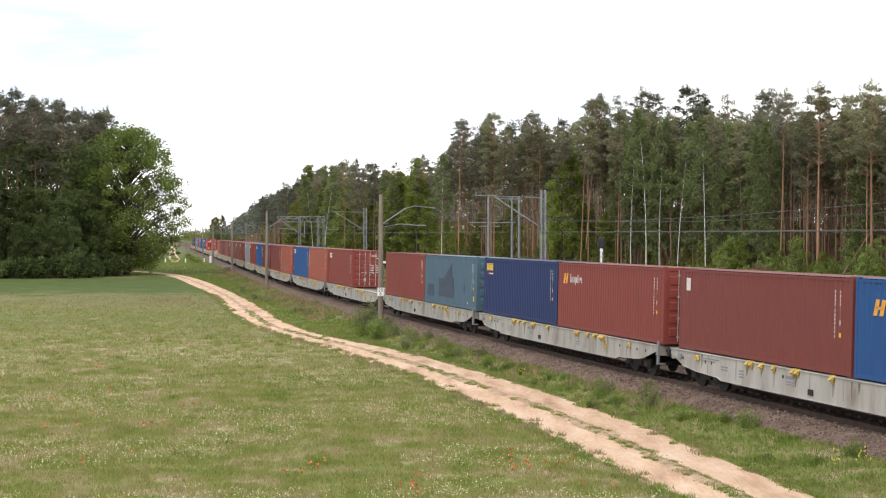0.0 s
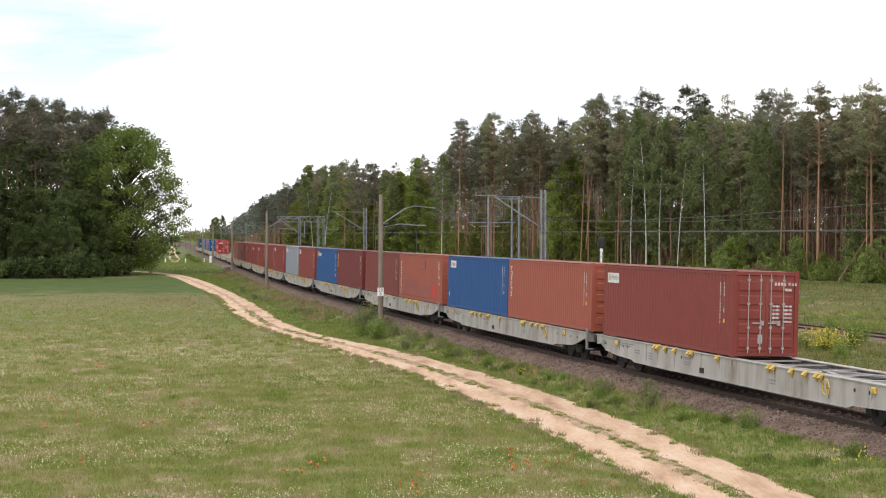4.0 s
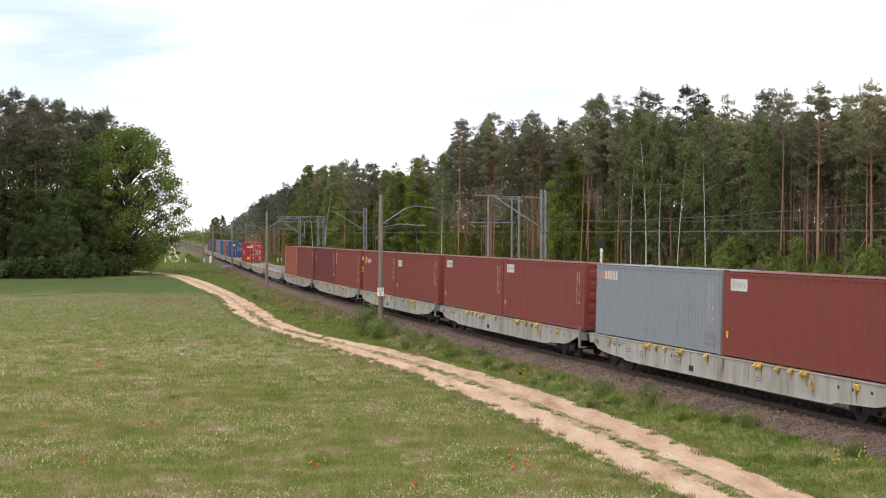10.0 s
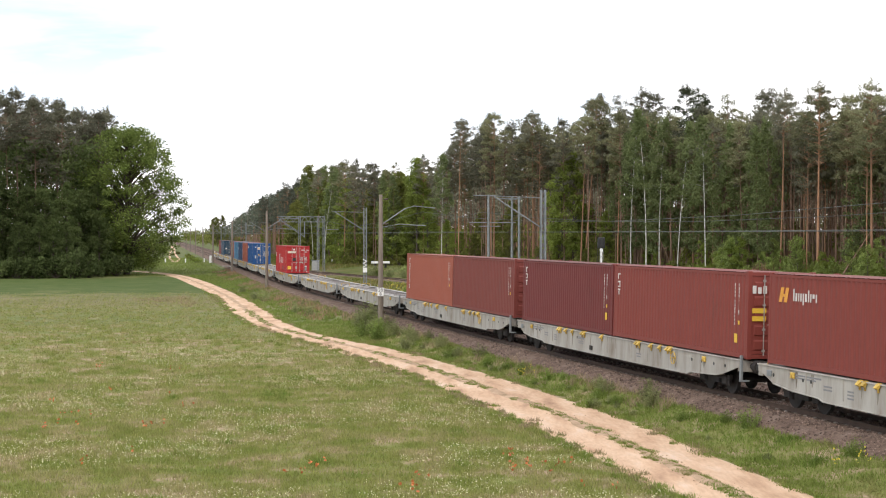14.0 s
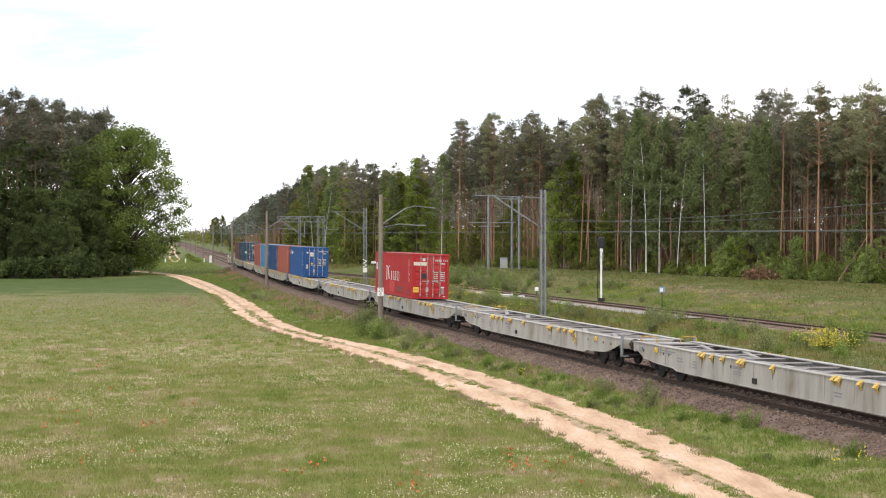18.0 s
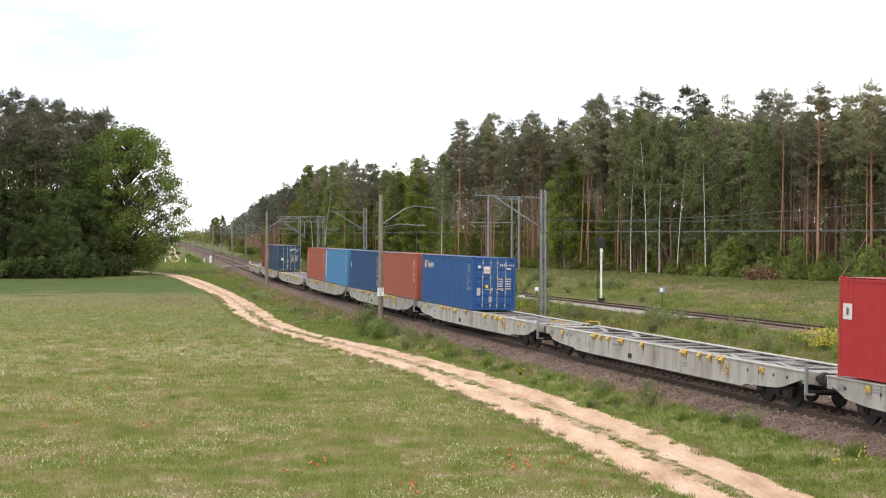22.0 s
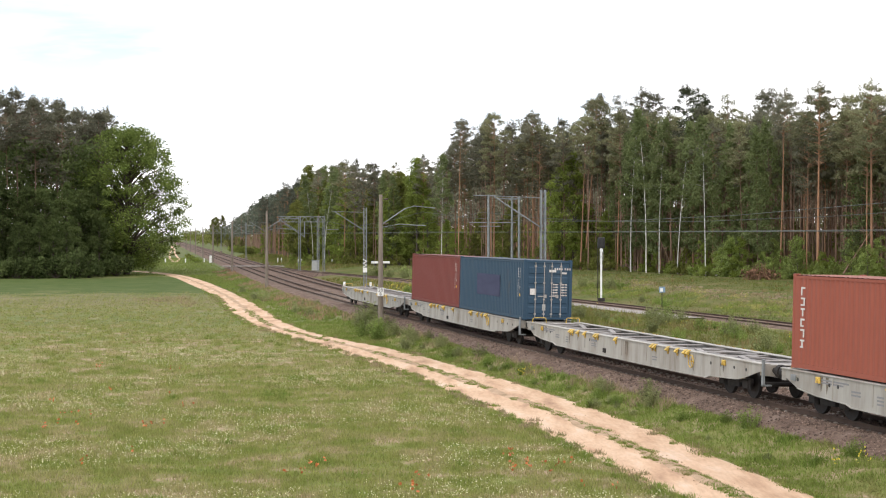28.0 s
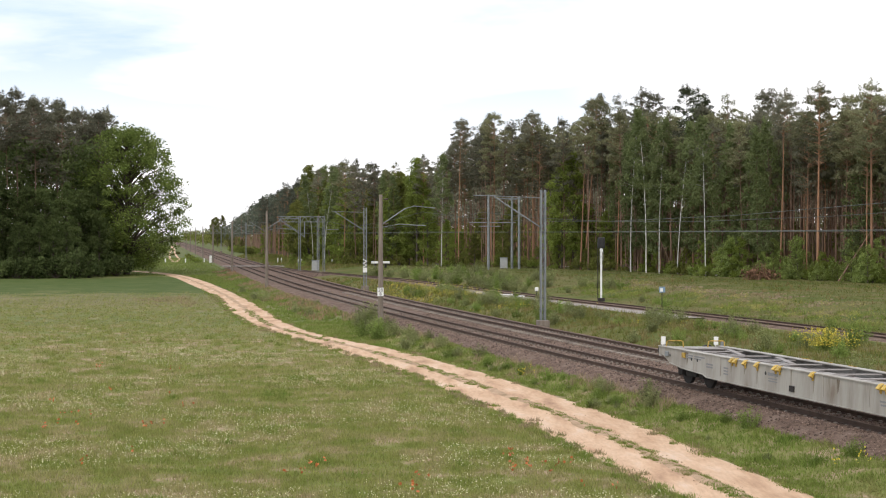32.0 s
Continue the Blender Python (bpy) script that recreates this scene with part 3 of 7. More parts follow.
M["decal_faint"] = material("decal_faint", [(0.40, (0.30, 0.26, 0.25)), (0.55, (0.56, 0.53, 0.51))], 7, 6, 0.7)
M["decal_orange"] = material("decal_orange", [(0.3, (0.62, 0.27, 0.03)), (0.6, (0.72, 0.34, 0.05))], 5, 5, 0.6)
M["decal_yellow"] = material("decal_yellow", [(0.3, (0.60, 0.38, 0.03)), (0.6, (0.72, 0.46, 0.05))], 5, 5, 0.6)
M["decal_red"] = material("decal_red", [(0.3, (0.40, 0.02, 0.02)), (0.6, (0.50, 0.03, 0.03))], 5, 5, 0.6)
M["decal_navy"] = material("decal_navy", [(0.35, (0.020, 0.024, 0.070)), (0.6, (0.035, 0.040, 0.095))], 2.5, 8, 0.7)
M["decal_dark"] = material("decal_dark", [(0.35, (0.026, 0.040, 0.072)), (0.6, (0.042, 0.062, 0.100))], 2.5, 8, 0.7)
M["rust_post"] = material("rust_post", [(0.35, (0.105, 0.050, 0.028)), (0.6, (0.185, 0.095, 0.055))], 3, 8, 0.85, stretch=(1, 1, 0.4))
M["bar_steel"] = material("bar_steel", [(0.3, (0.30, 0.27, 0.25)), (0.7, (0.50, 0.48, 0.46))], 4, 5, 0.5, metal=0.5)

BOX_L, BOX_W, BOX_H = 12.19, 2.438, 2.896
HL, HW = BOX_L / 2, BOX_W / 2
SHARED = {}


def side_panel_mesh():
    """Corrugated side wall: trapezoid waves, upright, on the -x side."""
    vs, fs = [], []
    y, z0, z1 = -HL + 0.12, 0.16, BOX_H - 0.13
    ys = []
    pitch = 0.278
    while y < HL - 0.12 - pitch:
        ys += [(y, 0), (y + 0.072, 0), (y + 0.14, 0.026), (y + 0.21, 0.026)]
        y += pitch
    ys += [(y, 0), (HL - 0.12, 0)]
    for yy, d in ys:
        vs += [(-HW + 0.012 + d, yy, z0), (-HW + 0.012 + d, yy, z1)]
    for i in range(len(ys) - 1):
        fs.append((i * 2, i * 2 + 1, i * 2 + 3, i * 2 + 2))
    k = len(vs)
    for yy, d in ys:
        vs += [(-HW + 0.052 + d, yy, z0), (-HW + 0.052 + d, yy, z1)]
    for i in range(len(ys) - 1):
        fs.append((k + i * 2, k + i * 2 + 2, k + i * 2 + 3, k + i * 2 + 1))
    return mesh_of("side_panel", vs, fs)


def box_meshes():
    d = SHARED
    d["side"] = side_panel_mesh()
    # corner posts, rails and castings
    f = Shape()
    for x in (-1, 1):
        for y in (-1, 1):
            f.box(min(x * HW, x * (HW - 0.15)), max(x * HW, x * (HW - 0.15)), min(y * HL, y * (HL - 0.13)), max(y * HL, y * (HL - 0.13)), 0.118, BOX_H - 0.118, 0.008)
        f.box(min(x * (HW - 0.004), x * (HW - 0.07)), max(x * (HW - 0.004), x * (HW - 0.07)), -HL + 0.13, HL - 0.13, 0.02, 0.17)
        f.box(min(x * (HW - 0.004), x * (HW - 0.07)), max(x * (HW - 0.004), x * (HW - 0.07)), -HL + 0.13, HL - 0.13, BOX_H - 0.14, BOX_H - 0.06)
    for y in (-1, 1):
        f.box(-HW + 0.15, HW - 0.15, min(y * (HL - 0.004), y * (HL - 0.09)), max(y * (HL - 0.004), y * (HL - 0.09)), 0.02, 0.16)
        f.box(-HW + 0.15, HW - 0.15, min(y * (HL - 0.004), y * (HL - 0.09)), max(y * (HL - 0.004), y * (HL - 0.09)), BOX_H - 0.15, BOX_H - 0.03)
    d["frame"] = f.mesh("corner_frame")
    c = Shape()
    c.box(-0.081, 0.081, -0.089, 0.089, 0, 0.118, 0.012)
    d["casting"] = c.mesh("corner_casting")
    # roof with shallow cross waves
    vs, fs = [], []
    n = 44
    for i in range(n * 2 + 1):
        y = -HL + 0.1 + (BOX_L - 0.2) * i / (n * 2)
        z = BOX_H - 0.035 + (0.018 if i % 2 else 0)
        vs += [(-HW + 0.03, y, z - 0.01), (0, y, z + 0.006), (HW - 0.03, y, z - 0.01)]
    for i in range(n * 2):
        a = i * 3
        fs += [(a, a + 1, a + 4, a + 3), (a + 1, a + 2, a + 5, a + 4)]
    d["roof"] = mesh_of("roof", vs, fs)
    d["floor"] = Shape().box(-HW + 0.08, HW - 0.08, -HL + 0.1, HL - 0.1, 0.06, 0.15).mesh("floor")
    # door leaf with five pressed fields, hinged at one corner; faces -y
    f = Shape()
    w = HW - 0.16
    f.box(0.005, w, -HL + 0.03, -HL + 0.055, 0.17, BOX_H - 0.16)
    for k in range(5):
        z0 = 0.28 + k * 0.48
        f.add([(0.10, -HL + 0.029, z0), (w - 0.08, -HL + 0.029, z0), (w - 0.08, -HL + 0.029, z0 + 0.36), (0.10, -HL + 0.029, z0 + 0.36),
               (0.12, -HL + 0.002, z0 + 0.05), (w - 0.10, -HL + 0.002, z0 + 0.05), (w - 0.10, -HL + 0.002, z0 + 0.31), (0.12, -HL + 0.002, z0 + 0.31)],
              [(4, 5, 6, 7), (0, 1, 5, 4), (1, 2, 6, 5), (2, 3, 7, 6), (3, 0, 4, 7)])
    d["door_r"] = f.mesh("door")
    vs = [(-x, y, z) for x, y, z in f.v]
    d["door_l"] = mesh_of("door", vs, [tuple(reversed(q)) for q in f.f])
    r = Shape().tube((0, -HL - 0.018, 0.12), (0, -HL - 0.018, BOX_H - 0.12), 0.019, n=6)
    for z in (0.25, 0.95, 1.75, 2.55):
        r.box(-0.05, 0.05, -HL - 0.03, -HL + 0.02, z, z + 0.07)
    d["rod"] = r.mesh("lock_rod")
    d["handle"] = Shape().box(-0.02, 0.40, -HL - 0.055, -HL - 0.03, 1.12, 1.16).box(0.3, 0.42, -HL - 0.05, -HL - 0.0, 1.06, 1.22).mesh("handle")
    # plain corrugated end wall on the +y side
    vs, fs = [], []
    xs = []
    x = -HW + 0.14
    while x < HW - 0.4:
        xs += [(x, 0), (x + 0.08, 0), (x + 0.13, 0.045), (x + 0.21, 0.045)]
        x += 0.26
    xs += [(HW - 0.14, 0)]
    for xx, dd in xs:
        vs += [(xx, HL - 0.02 - dd, 0.15), (xx, HL - 0.02 - dd, BOX_H - 0.1)]
    for i in range(len(xs) - 1):
        fs.append((i * 2 + 2, i * 2 + 3, i * 2 + 1, i * 2))
    d["end"] = mesh_of("end_wall", vs, fs)
    b = Shape()
    b.box(-0.5, 0.5, -0.003, 0.003, -0.5, 0.5)
    d["plate"] = b.mesh("marking")

    def column(u, spans):
        c = Shape()
        for v, dv in spans:
            c.box(-HW + 0.006, -HW + 0.012, -HL + u, -HL + u + 0.055, BOX_H - v - dv, BOX_H - v)
        c.box(-HW + 0.0065, -HW + 0.010, -HL + u + 0.022, -HL + u + 0.030, BOX_H - spans[-1][0] - 0.02, BOX_H - spans[0][0] - 0.02)
        return c.mesh("code_column")
    d["code_long"] = column(0.965, [(0.42 + k * 0.125 + (0.06 if k > 3 else 0), 0.085) for k in range(11)])
    d["code_short"] = column(0.665, [(0.42 + k * 0.125, 0.085) for k in range(4)] + [(1.30, 0.16)])
    c = Shape()
    for k in range(7):
        x = 0.31 + k * 0.115 + (0.05 if k > 3 else 0)
        c.box(x, x + 0.075, -HL - 0.007, -HL - 0.001, 2.41, 2.51)
    d["door_code"] = c.box(0.70, 0.94, -HL - 0.007, -HL - 0.001, 2.22, 2.31).mesh("door_code")
    c = Shape()
    for k in range(5):
        for x, w in ((0.24, 0.10), (0.36, 0.14), (0.66, 0.16), (0.84, 0.12)):
            c.box(x, x + w, -HL - 0.007, -HL - 0.001, 1.68 - k * 0.13, 1.74 - k * 0.13)
    c.box(0.24, 0.96, -HL - 0.006, -HL - 0.002, 1.705, 1.712)
    for x in (0.28, 0.42, 0.74, 0.90):
        c.box(x, x + 0.007, -HL - 0.006, -HL - 0.002, 1.17, 1.73)
    d["door_data"] = c.mesh("door_data")


box_meshes()
COLOUR_WORDS = {"red": "brown-red", "brown_red": "brown-red", "dark_red": "dark maroon", "rust_orange": "faded orange-brown", "bright_red": "bright red", "blue": "blue", "navy": "navy blue",
                "sea_blue": "deep blue", "light_blue": "light blue", "grey_blue": "faded grey-blue", "worn_blue": "weathered rusty blue", "grey": "light grey"}


def side_mark(box, u, v, du, dv, mat, label="painted marking"):
    """A painted rectangle on the side: u, v of its top rear corner and its size, in metres from the rear end and the top."""
    m = Matrix.Translation((-HW + 0.009, HL - u - du / 2, BOX_H - v - dv / 2)) @ Matrix.Rotation(math.pi / 2, 4, "Z") @ Matrix.Diagonal((du, 1, dv, 1))
    part_mesh("marking", SHARED["plate"], M[mat], box, label, m)


def slant_mark(box, u, v, du, dv, shift, mat, label="painted sign"):
    """A painted bar whose foot lies shift metres farther forward than its top."""
    x, ya, yb, za, zb = -HW + 0.006, HL - u, HL - u - du, BOX_H - v, BOX_H - v - dv
    ring = [(ya, za), (yb, za), (yb - shift, zb), (ya - shift, zb)]
    me = mesh_of("marking", [(x, y, z) for y, z in ring] + [(x + 0.006, y, z) for y, z in ring], [(3, 2, 1, 0), (4, 5, 6, 7), (0, 1, 5, 4), (1, 2, 6, 5), (2, 3, 7, 6), (3, 0, 4, 7)])
    part_mesh("marking", me, M[mat], box, label)


def door_mark(box, x, z, w, h, mat, label="painted marking"):
    m = Matrix.Translation((x + w / 2, -HL - 0.004, z + h / 2)) @ Matrix.Diagonal((w, 1, h, 1))
    part_mesh("marking", SHARED["plate"], M[mat], box, label, m)


MOVERS = []


def container(car, slot, colour, marks=(), text=""):
    """One 40 ft box; slot 'rear' or 'front' on the car."""
    e = empty("shipping_container", Matrix(), COLOUR_WORDS[colour] + " corrugated steel shipping container " + (text or "standing on a flat wagon"), "shipping container", "containers on the train")
    p = PAINT[colour]
    part_mesh("corner_frame", SHARED["frame"], p, e)
    part_mesh("side_panel", SHARED["side"], p, e)
    part_mesh("side_panel", SHARED["side"], p, e, m=pose(0, 0, 0, 0, 0, 180))
    part_mesh("roof", SHARED["roof"], ROOF[colour], e, "dusty faded roof")
    part_mesh("floor", SHARED["floor"], M["under"], e)
    part_mesh("end_wall", SHARED["end"], p, e)
    for x in (-1, 1):
        for y in (-1, 1):
            for z in (0, BOX_H - 0.118):
                part_mesh("corner_casting", SHARED["casting"], p, e, m=pose(x * (HW - 0.081 + 0.003), y * (HL - 0.089 + 0.003), z))
    for key, xs in (("door_l", (-0.64, -0.20)), ("door_r", (0.18, 0.64))):
        dr = part_mesh("door", SHARED[key], p, e)
        for x in xs:
            part_mesh("lock_rod", SHARED["rod"], M["bar_steel"], dr, m=pose(x, 0, 0))
        part_mesh("handle", SHARED["handle"], M["bar_steel"], dr, m=pose(-0.5 if key == "door_l" else 0.1, 0, 0))
    # thin columns of code beside the front corner of the side, and lines on the doors
    part_mesh("code_column", SHARED["code_long"], M["decal_faint"], e, "column of unreadable code letters")
    part_mesh("code_column", SHARED["code_short"], M["decal_faint"], e, "column of unreadable code letters")
    side_mark(e, HL * 2 - 0.74, 1.66, 0.12, 0.13, "decal_yellow", "yellow warning mark")
    part_mesh("door_code", SHARED["door_code"], M["decal_faint"], e, "row of unreadable code letters")
    part_mesh("door_data", SHARED["door_data"], M["decal_faint"], e, "unreadable lines of data")
    door_mark(e, -0.28, 0.45, 0.17, 0.30, "cabinet_grey", "pale lock box cover")
    for mk in marks:
        if mk[0] == "d":
            door_mark(e, *mk[1:])
        elif mk[0] == "s":
            slant_mark(e, *mk[1:])
        else:
            side_mark(e, *mk)
    MOVERS.append((e, car, (CAR / 2 - 0.27 + HL) if slot == "rear" else (CAR / 2 - 0.39 - HL), 1.30))
    return e


def logo_h(u, v):
    """Two orange leaning strokes with a bar between, and a row of white strokes beside them."""
    out = [("s", u + 0.20, v, 0.20, 0.46, -0.14, "decal_orange"), ("s", u + 0.52, v, 0.20, 0.46, -0.14, "decal_orange"), (u + 0.22, v + 0.20, 0.34, 0.09, "decal_orange")]
    x = u + 1.0
    for w, top, low in ((0.07, 0.02, 0.40), (0.10, 0.15, 0.40), (0.06, 0.15, 0.40), (0.07, 0.15, 0.40), (0.07, 0.15, 0.50), (0.11, 0.15, 0.40), (0.07, 0.04, 0.40), (0.06, 0.15, 0.40), (0.12, 0.15, 0.28), (0.07, 0.15, 0.40)):
        out.append((x, v + top, w, low - top, "decal_white"))
        x += w + 0.075
    return tuple(out)


def label_plate(u, v):
    """White plate: an orange stroke and dark and red dashes."""
    out = [(u, v, 1.25, 0.40, "decal_white"), ("s", u + 0.16, v + 0.09, 0.10, 0.22, -0.07, "decal_orange"), ("s", u + 0.30, v + 0.09, 0.10, 0.22, -0.07, "decal_orange")]
    for k in range(7):
        out.append((u + 0.46 + k * 0.105, v + 0.13 - (0.03 if k in (0, 4) else 0), 0.065, 0.16, "decal_maroon"))
    return tuple(out)


def upright_word(u, v, n=6, h=0.20):
    """A column of white blocks, each a cap and a side stroke."""
    out = []
    for k in range(n):
        z = v + k * h * 1.28
        out += [(u, z, 0.26, h * 0.22, "decal_white"), (u + (0.0, 0.17, 0.09)[k % 3], z + h * 0.22, 0.08, h * 0.78, "decal_white")]
        if k % 2:
            out.append((u, z + h * 0.80, 0.20, h * 0.20, "decal_white"))
    return tuple(out)


# --- flat wagon ---
def wagon_meshes():
    d = SHARED
    # side sill with deep middle and raised ends
    prof = [(-12.35, 1.02), (-12.1, 0.98), (-10.9, 0.66), (-10.5, 0.60), (-8.4, 0.52), (-8.1, 0.44), (-5, 0.42), (5, 0.42), (8.1, 0.44), (8.4, 0.52), (10.2, 0.59), (11.3, 0.70), (11.9, 0.92), (12.35, 1.03)]
    n = len(prof)
    vs = []
    for x in (-1.30, -1.27):
        vs += [(x, y, z) for y, z in prof] + [(x, y, 1.235) for y, z in prof]
    fs = []
    for i in range(n - 1):
        fs += [(i, n + i, n + i + 1, i + 1), (2 * n + i, 2 * n + i + 1, 3 * n + i + 1, 3 * n + i), (i, i + 1, 2 * n + i + 1, 2 * n + i)]
    sh = Shape().add(vs, fs)
    # top flange, bottom lip, stiffeners
    sh.box(-1.335, -1.02, -12.38, 12.38, 1.236, 1.268, 0.006)
    for (ya, za), (yb, zb) in zip(prof[2:-2], prof[3:-2]):
        sh.add([(-1.34, ya, za), (-1.34, yb, zb), (-1.15, yb, zb), (-1.15, ya, za), (-1.34, ya, za + 0.03), (-1.34, yb, zb + 0.03), (-1.15, yb, zb + 0.03), (-1.15, ya, za + 0.03)],
               [(3, 2, 1, 0), (4, 5, 6, 7), (0, 1, 5, 4), (1, 2, 6, 5), (2, 3, 7, 6), (3, 0, 4, 7)])
    d["sill"] = sh.mesh("side_sill")
    d["sill_far"] = mesh_of("side_sill", [(-x, y, z) for x, y, z in sh.v], [tuple(reversed(q)) for q in sh.f])
    for k, w in (("rib", 0.05),):
        d[k] = Shape().box(-1.322, -1.301, -w / 2, w / 2, 0.60, 1.23).mesh("stiffener")
    d["cross"] = Shape().box(-1.03, 1.03, -0.11, 0.11, 1.185, 1.215, 0.006).box(-1.16, 1.16, -0.02, 0.02, 0.72, 1.10).mesh("cross_beam")
    # the deep lower web is added: it blocks view and light under the wagon
    d["centre"] = Shape().box(-0.10, 0.10, -12.3, 12.3, 0.70, 1.10).box(-0.09, 0.09, -7.6, 7.6, 0.36, 0.70).box(-0.15, 0.15, -12.3, 12.3, 1.10, 1.135, 0.006).mesh("centre_sill")
    d["headstock"] = Shape().box(-1.27, 1.27, 12.12, 12.40, 0.88, 1.23, 0.01).mesh("headstock")
    d["deck"] = Shape().box(-1.02, 1.02, 11.35, 12.12, 1.19, 1.225).mesh("end_deck")
    vs = Shape()
    for sgn, ya, yb in ((-1, 8.3, 11.3), (1, 8.3, 11.3), (-1, 4.6, 7.4), (1, 4.6, 7.4)):
        a, b = Vector((sgn * 0.12, ya, 1.165)), Vector((sgn * 1.0, yb, 1.165))
        side = Vector((b - a)).cross(Vector((0, 0, 1))).normalized() * 0.10
        vs.add([a - side, a + side, b + side, b - side] + [p + Vector((0, 0, 0.06)) for p in (a - side, a + side, b + side, b - side)],
               [(3, 2, 1, 0), (4, 5, 6, 7), (0, 1, 5, 4), (1, 2, 6, 5), (2, 3, 7, 6), (3, 0, 4, 7)])
    d["diag"] = vs.mesh("diagonal_brace")
    b = Shape().tube((0, 12.40, 1.06), (0, 12.72, 1.06), 0.10, n=10).tube((0, 12.72, 1.06), (0, 12.76, 1.06), 0.12, 0.22, 12).tube((0, 12.76, 1.06), (0, 12.955, 1.06), 0.225, 0.21, 12)
    d["buffer"] = b.mesh("buffer")
    d["hook"] = Shape().box(-0.06, 0.06, 12.40, 12.85, 0.98, 1.10).box(-0.05, 0.05, 12.8, 12.95, 0.85, 1.06).mesh("coupling")
    d["wheelset"] = Shape().tube((-0.82, 0, 0.46), (-0.70, 0, 0.46), 0.46, n=20).tube((0.70, 0, 0.46), (0.82, 0, 0.46), 0.46, n=20).tube((-1.0, 0, 0.46), (1.0, 0, 0.46), 0.08).mesh("wheelset")
    b = Shape()
    for x in (-1.02, 1.02):
        b.box(x - 0.07, x + 0.07, -1.25, 1.25, 0.50, 0.66, 0.02).box(x - 0.08, x + 0.08, -0.45, 0.45, 0.34, 0.60, 0.02)
        for y in (-0.9, 0.9):
            b.box(x - 0.11, x + 0.11, y - 0.2, y + 0.2, 0.34, 0.62, 0.03)
            for k in (-0.2, 0.2):
                b.tube((x, y + k, 0.3), (x, y + k, 0.62), 0.06, n=6)
    b.box(-1.0, 1.0, -0.25, 0.25, 0.45, 0.72)
    d["bogie"] = b.mesh("bogie_frame")
    s = Shape()
    s.add([(-1.34, -0.09, 1.272), (-1.34, 0.09, 1.272), (-1.45, 0.085, 1.16), (-1.45, -0.085, 1.16), (-1.26, -0.09, 1.298), (-1.26, 0.09, 1.298), (-1.37, 0.085, 1.11), (-1.37, -0.085, 1.11)],
          [(0, 1, 2, 3), (7, 6, 5, 4), (4, 5, 1, 0), (3, 2, 6, 7), (0, 3, 7, 4), (1, 5, 6, 2)])
    s.box(-1.35, -1.30, -0.03, 0.03, 1.02, 1.12, 0.008)
    d["spigot"] = s.mesh("folding_spigot")
    d["rail"] = Shape().path([(-1.18, 11.95, 1.23), (-1.15, 11.95, 1.44), (-1.11, 11.95, 1.47), (-0.56, 11.95, 1.47), (-0.52, 11.95, 1.44), (-0.49, 11.95, 1.23)], 0.022, 6).mesh("handrail")
    d["post"] = Shape().box(-1.33, -1.24, -12.46, -12.36, 0.55, 1.42, 0.01).box(-1.33, -1.0, -12.46, -12.36, 0.55, 0.60).mesh("end_post")
    d["box"] = Shape().box(-1.345, -1.301, -0.15, 0.15, -0.09, 0.09, 0.01).mesh("plate_box")
    d["streak"] = mesh_of("rust_streak", [(0, -0.5, 0), (0, 0.5, 0), (0, 0.34, -0.45), (0, 0.10, -1), (0, -0.06, -0.9), (0, -0.38, -0.5)], [(0, 1, 2, 3, 4, 5)])
    d["end_lock"] = Shape().box(-1.38, -1.301, -0.11, 0.11, 0.99, 1.17, 0.02).box(-1.40, -1.37, -0.05, 0.05, 1.02, 1.12).mesh("end_lock")
    ring = [(-1.40, 0.22 * math.cos(k * math.pi / 8), 0.92 + 0.22 * math.sin(k * math.pi / 8)) for k in range(17)]
    hw = Shape().path(ring, 0.018, 5).tube((-1.30, 0, 0.92), (-1.41, 0, 0.92), 0.03)
    for k in range(3):
        hw.tube((-1.40, 0, 0.92), (-1.40, 0.21 * math.cos(k * 2.09), 0.92 + 0.21 * math.sin(k * 2.09)), 0.012, n=4)
    d["wheel"] = hw.mesh("hand_wheel")
    # no opening is cut: a black disc paints the dark inside of a hole
    d["hole"] = Shape().tube((-1.306, 0, 0), (-1.302, 0, 0), 0.06, n=10).mesh("hole")


wagon_meshes()
SPIGOTS = (6.08, 5.80, 5.10, 4.24, 2.98, 2.70, 0.60, -3.22, -3.50, -4.72, -5.58, -6.30, -6.58)


STREAKS = np.random.default_rng(5)


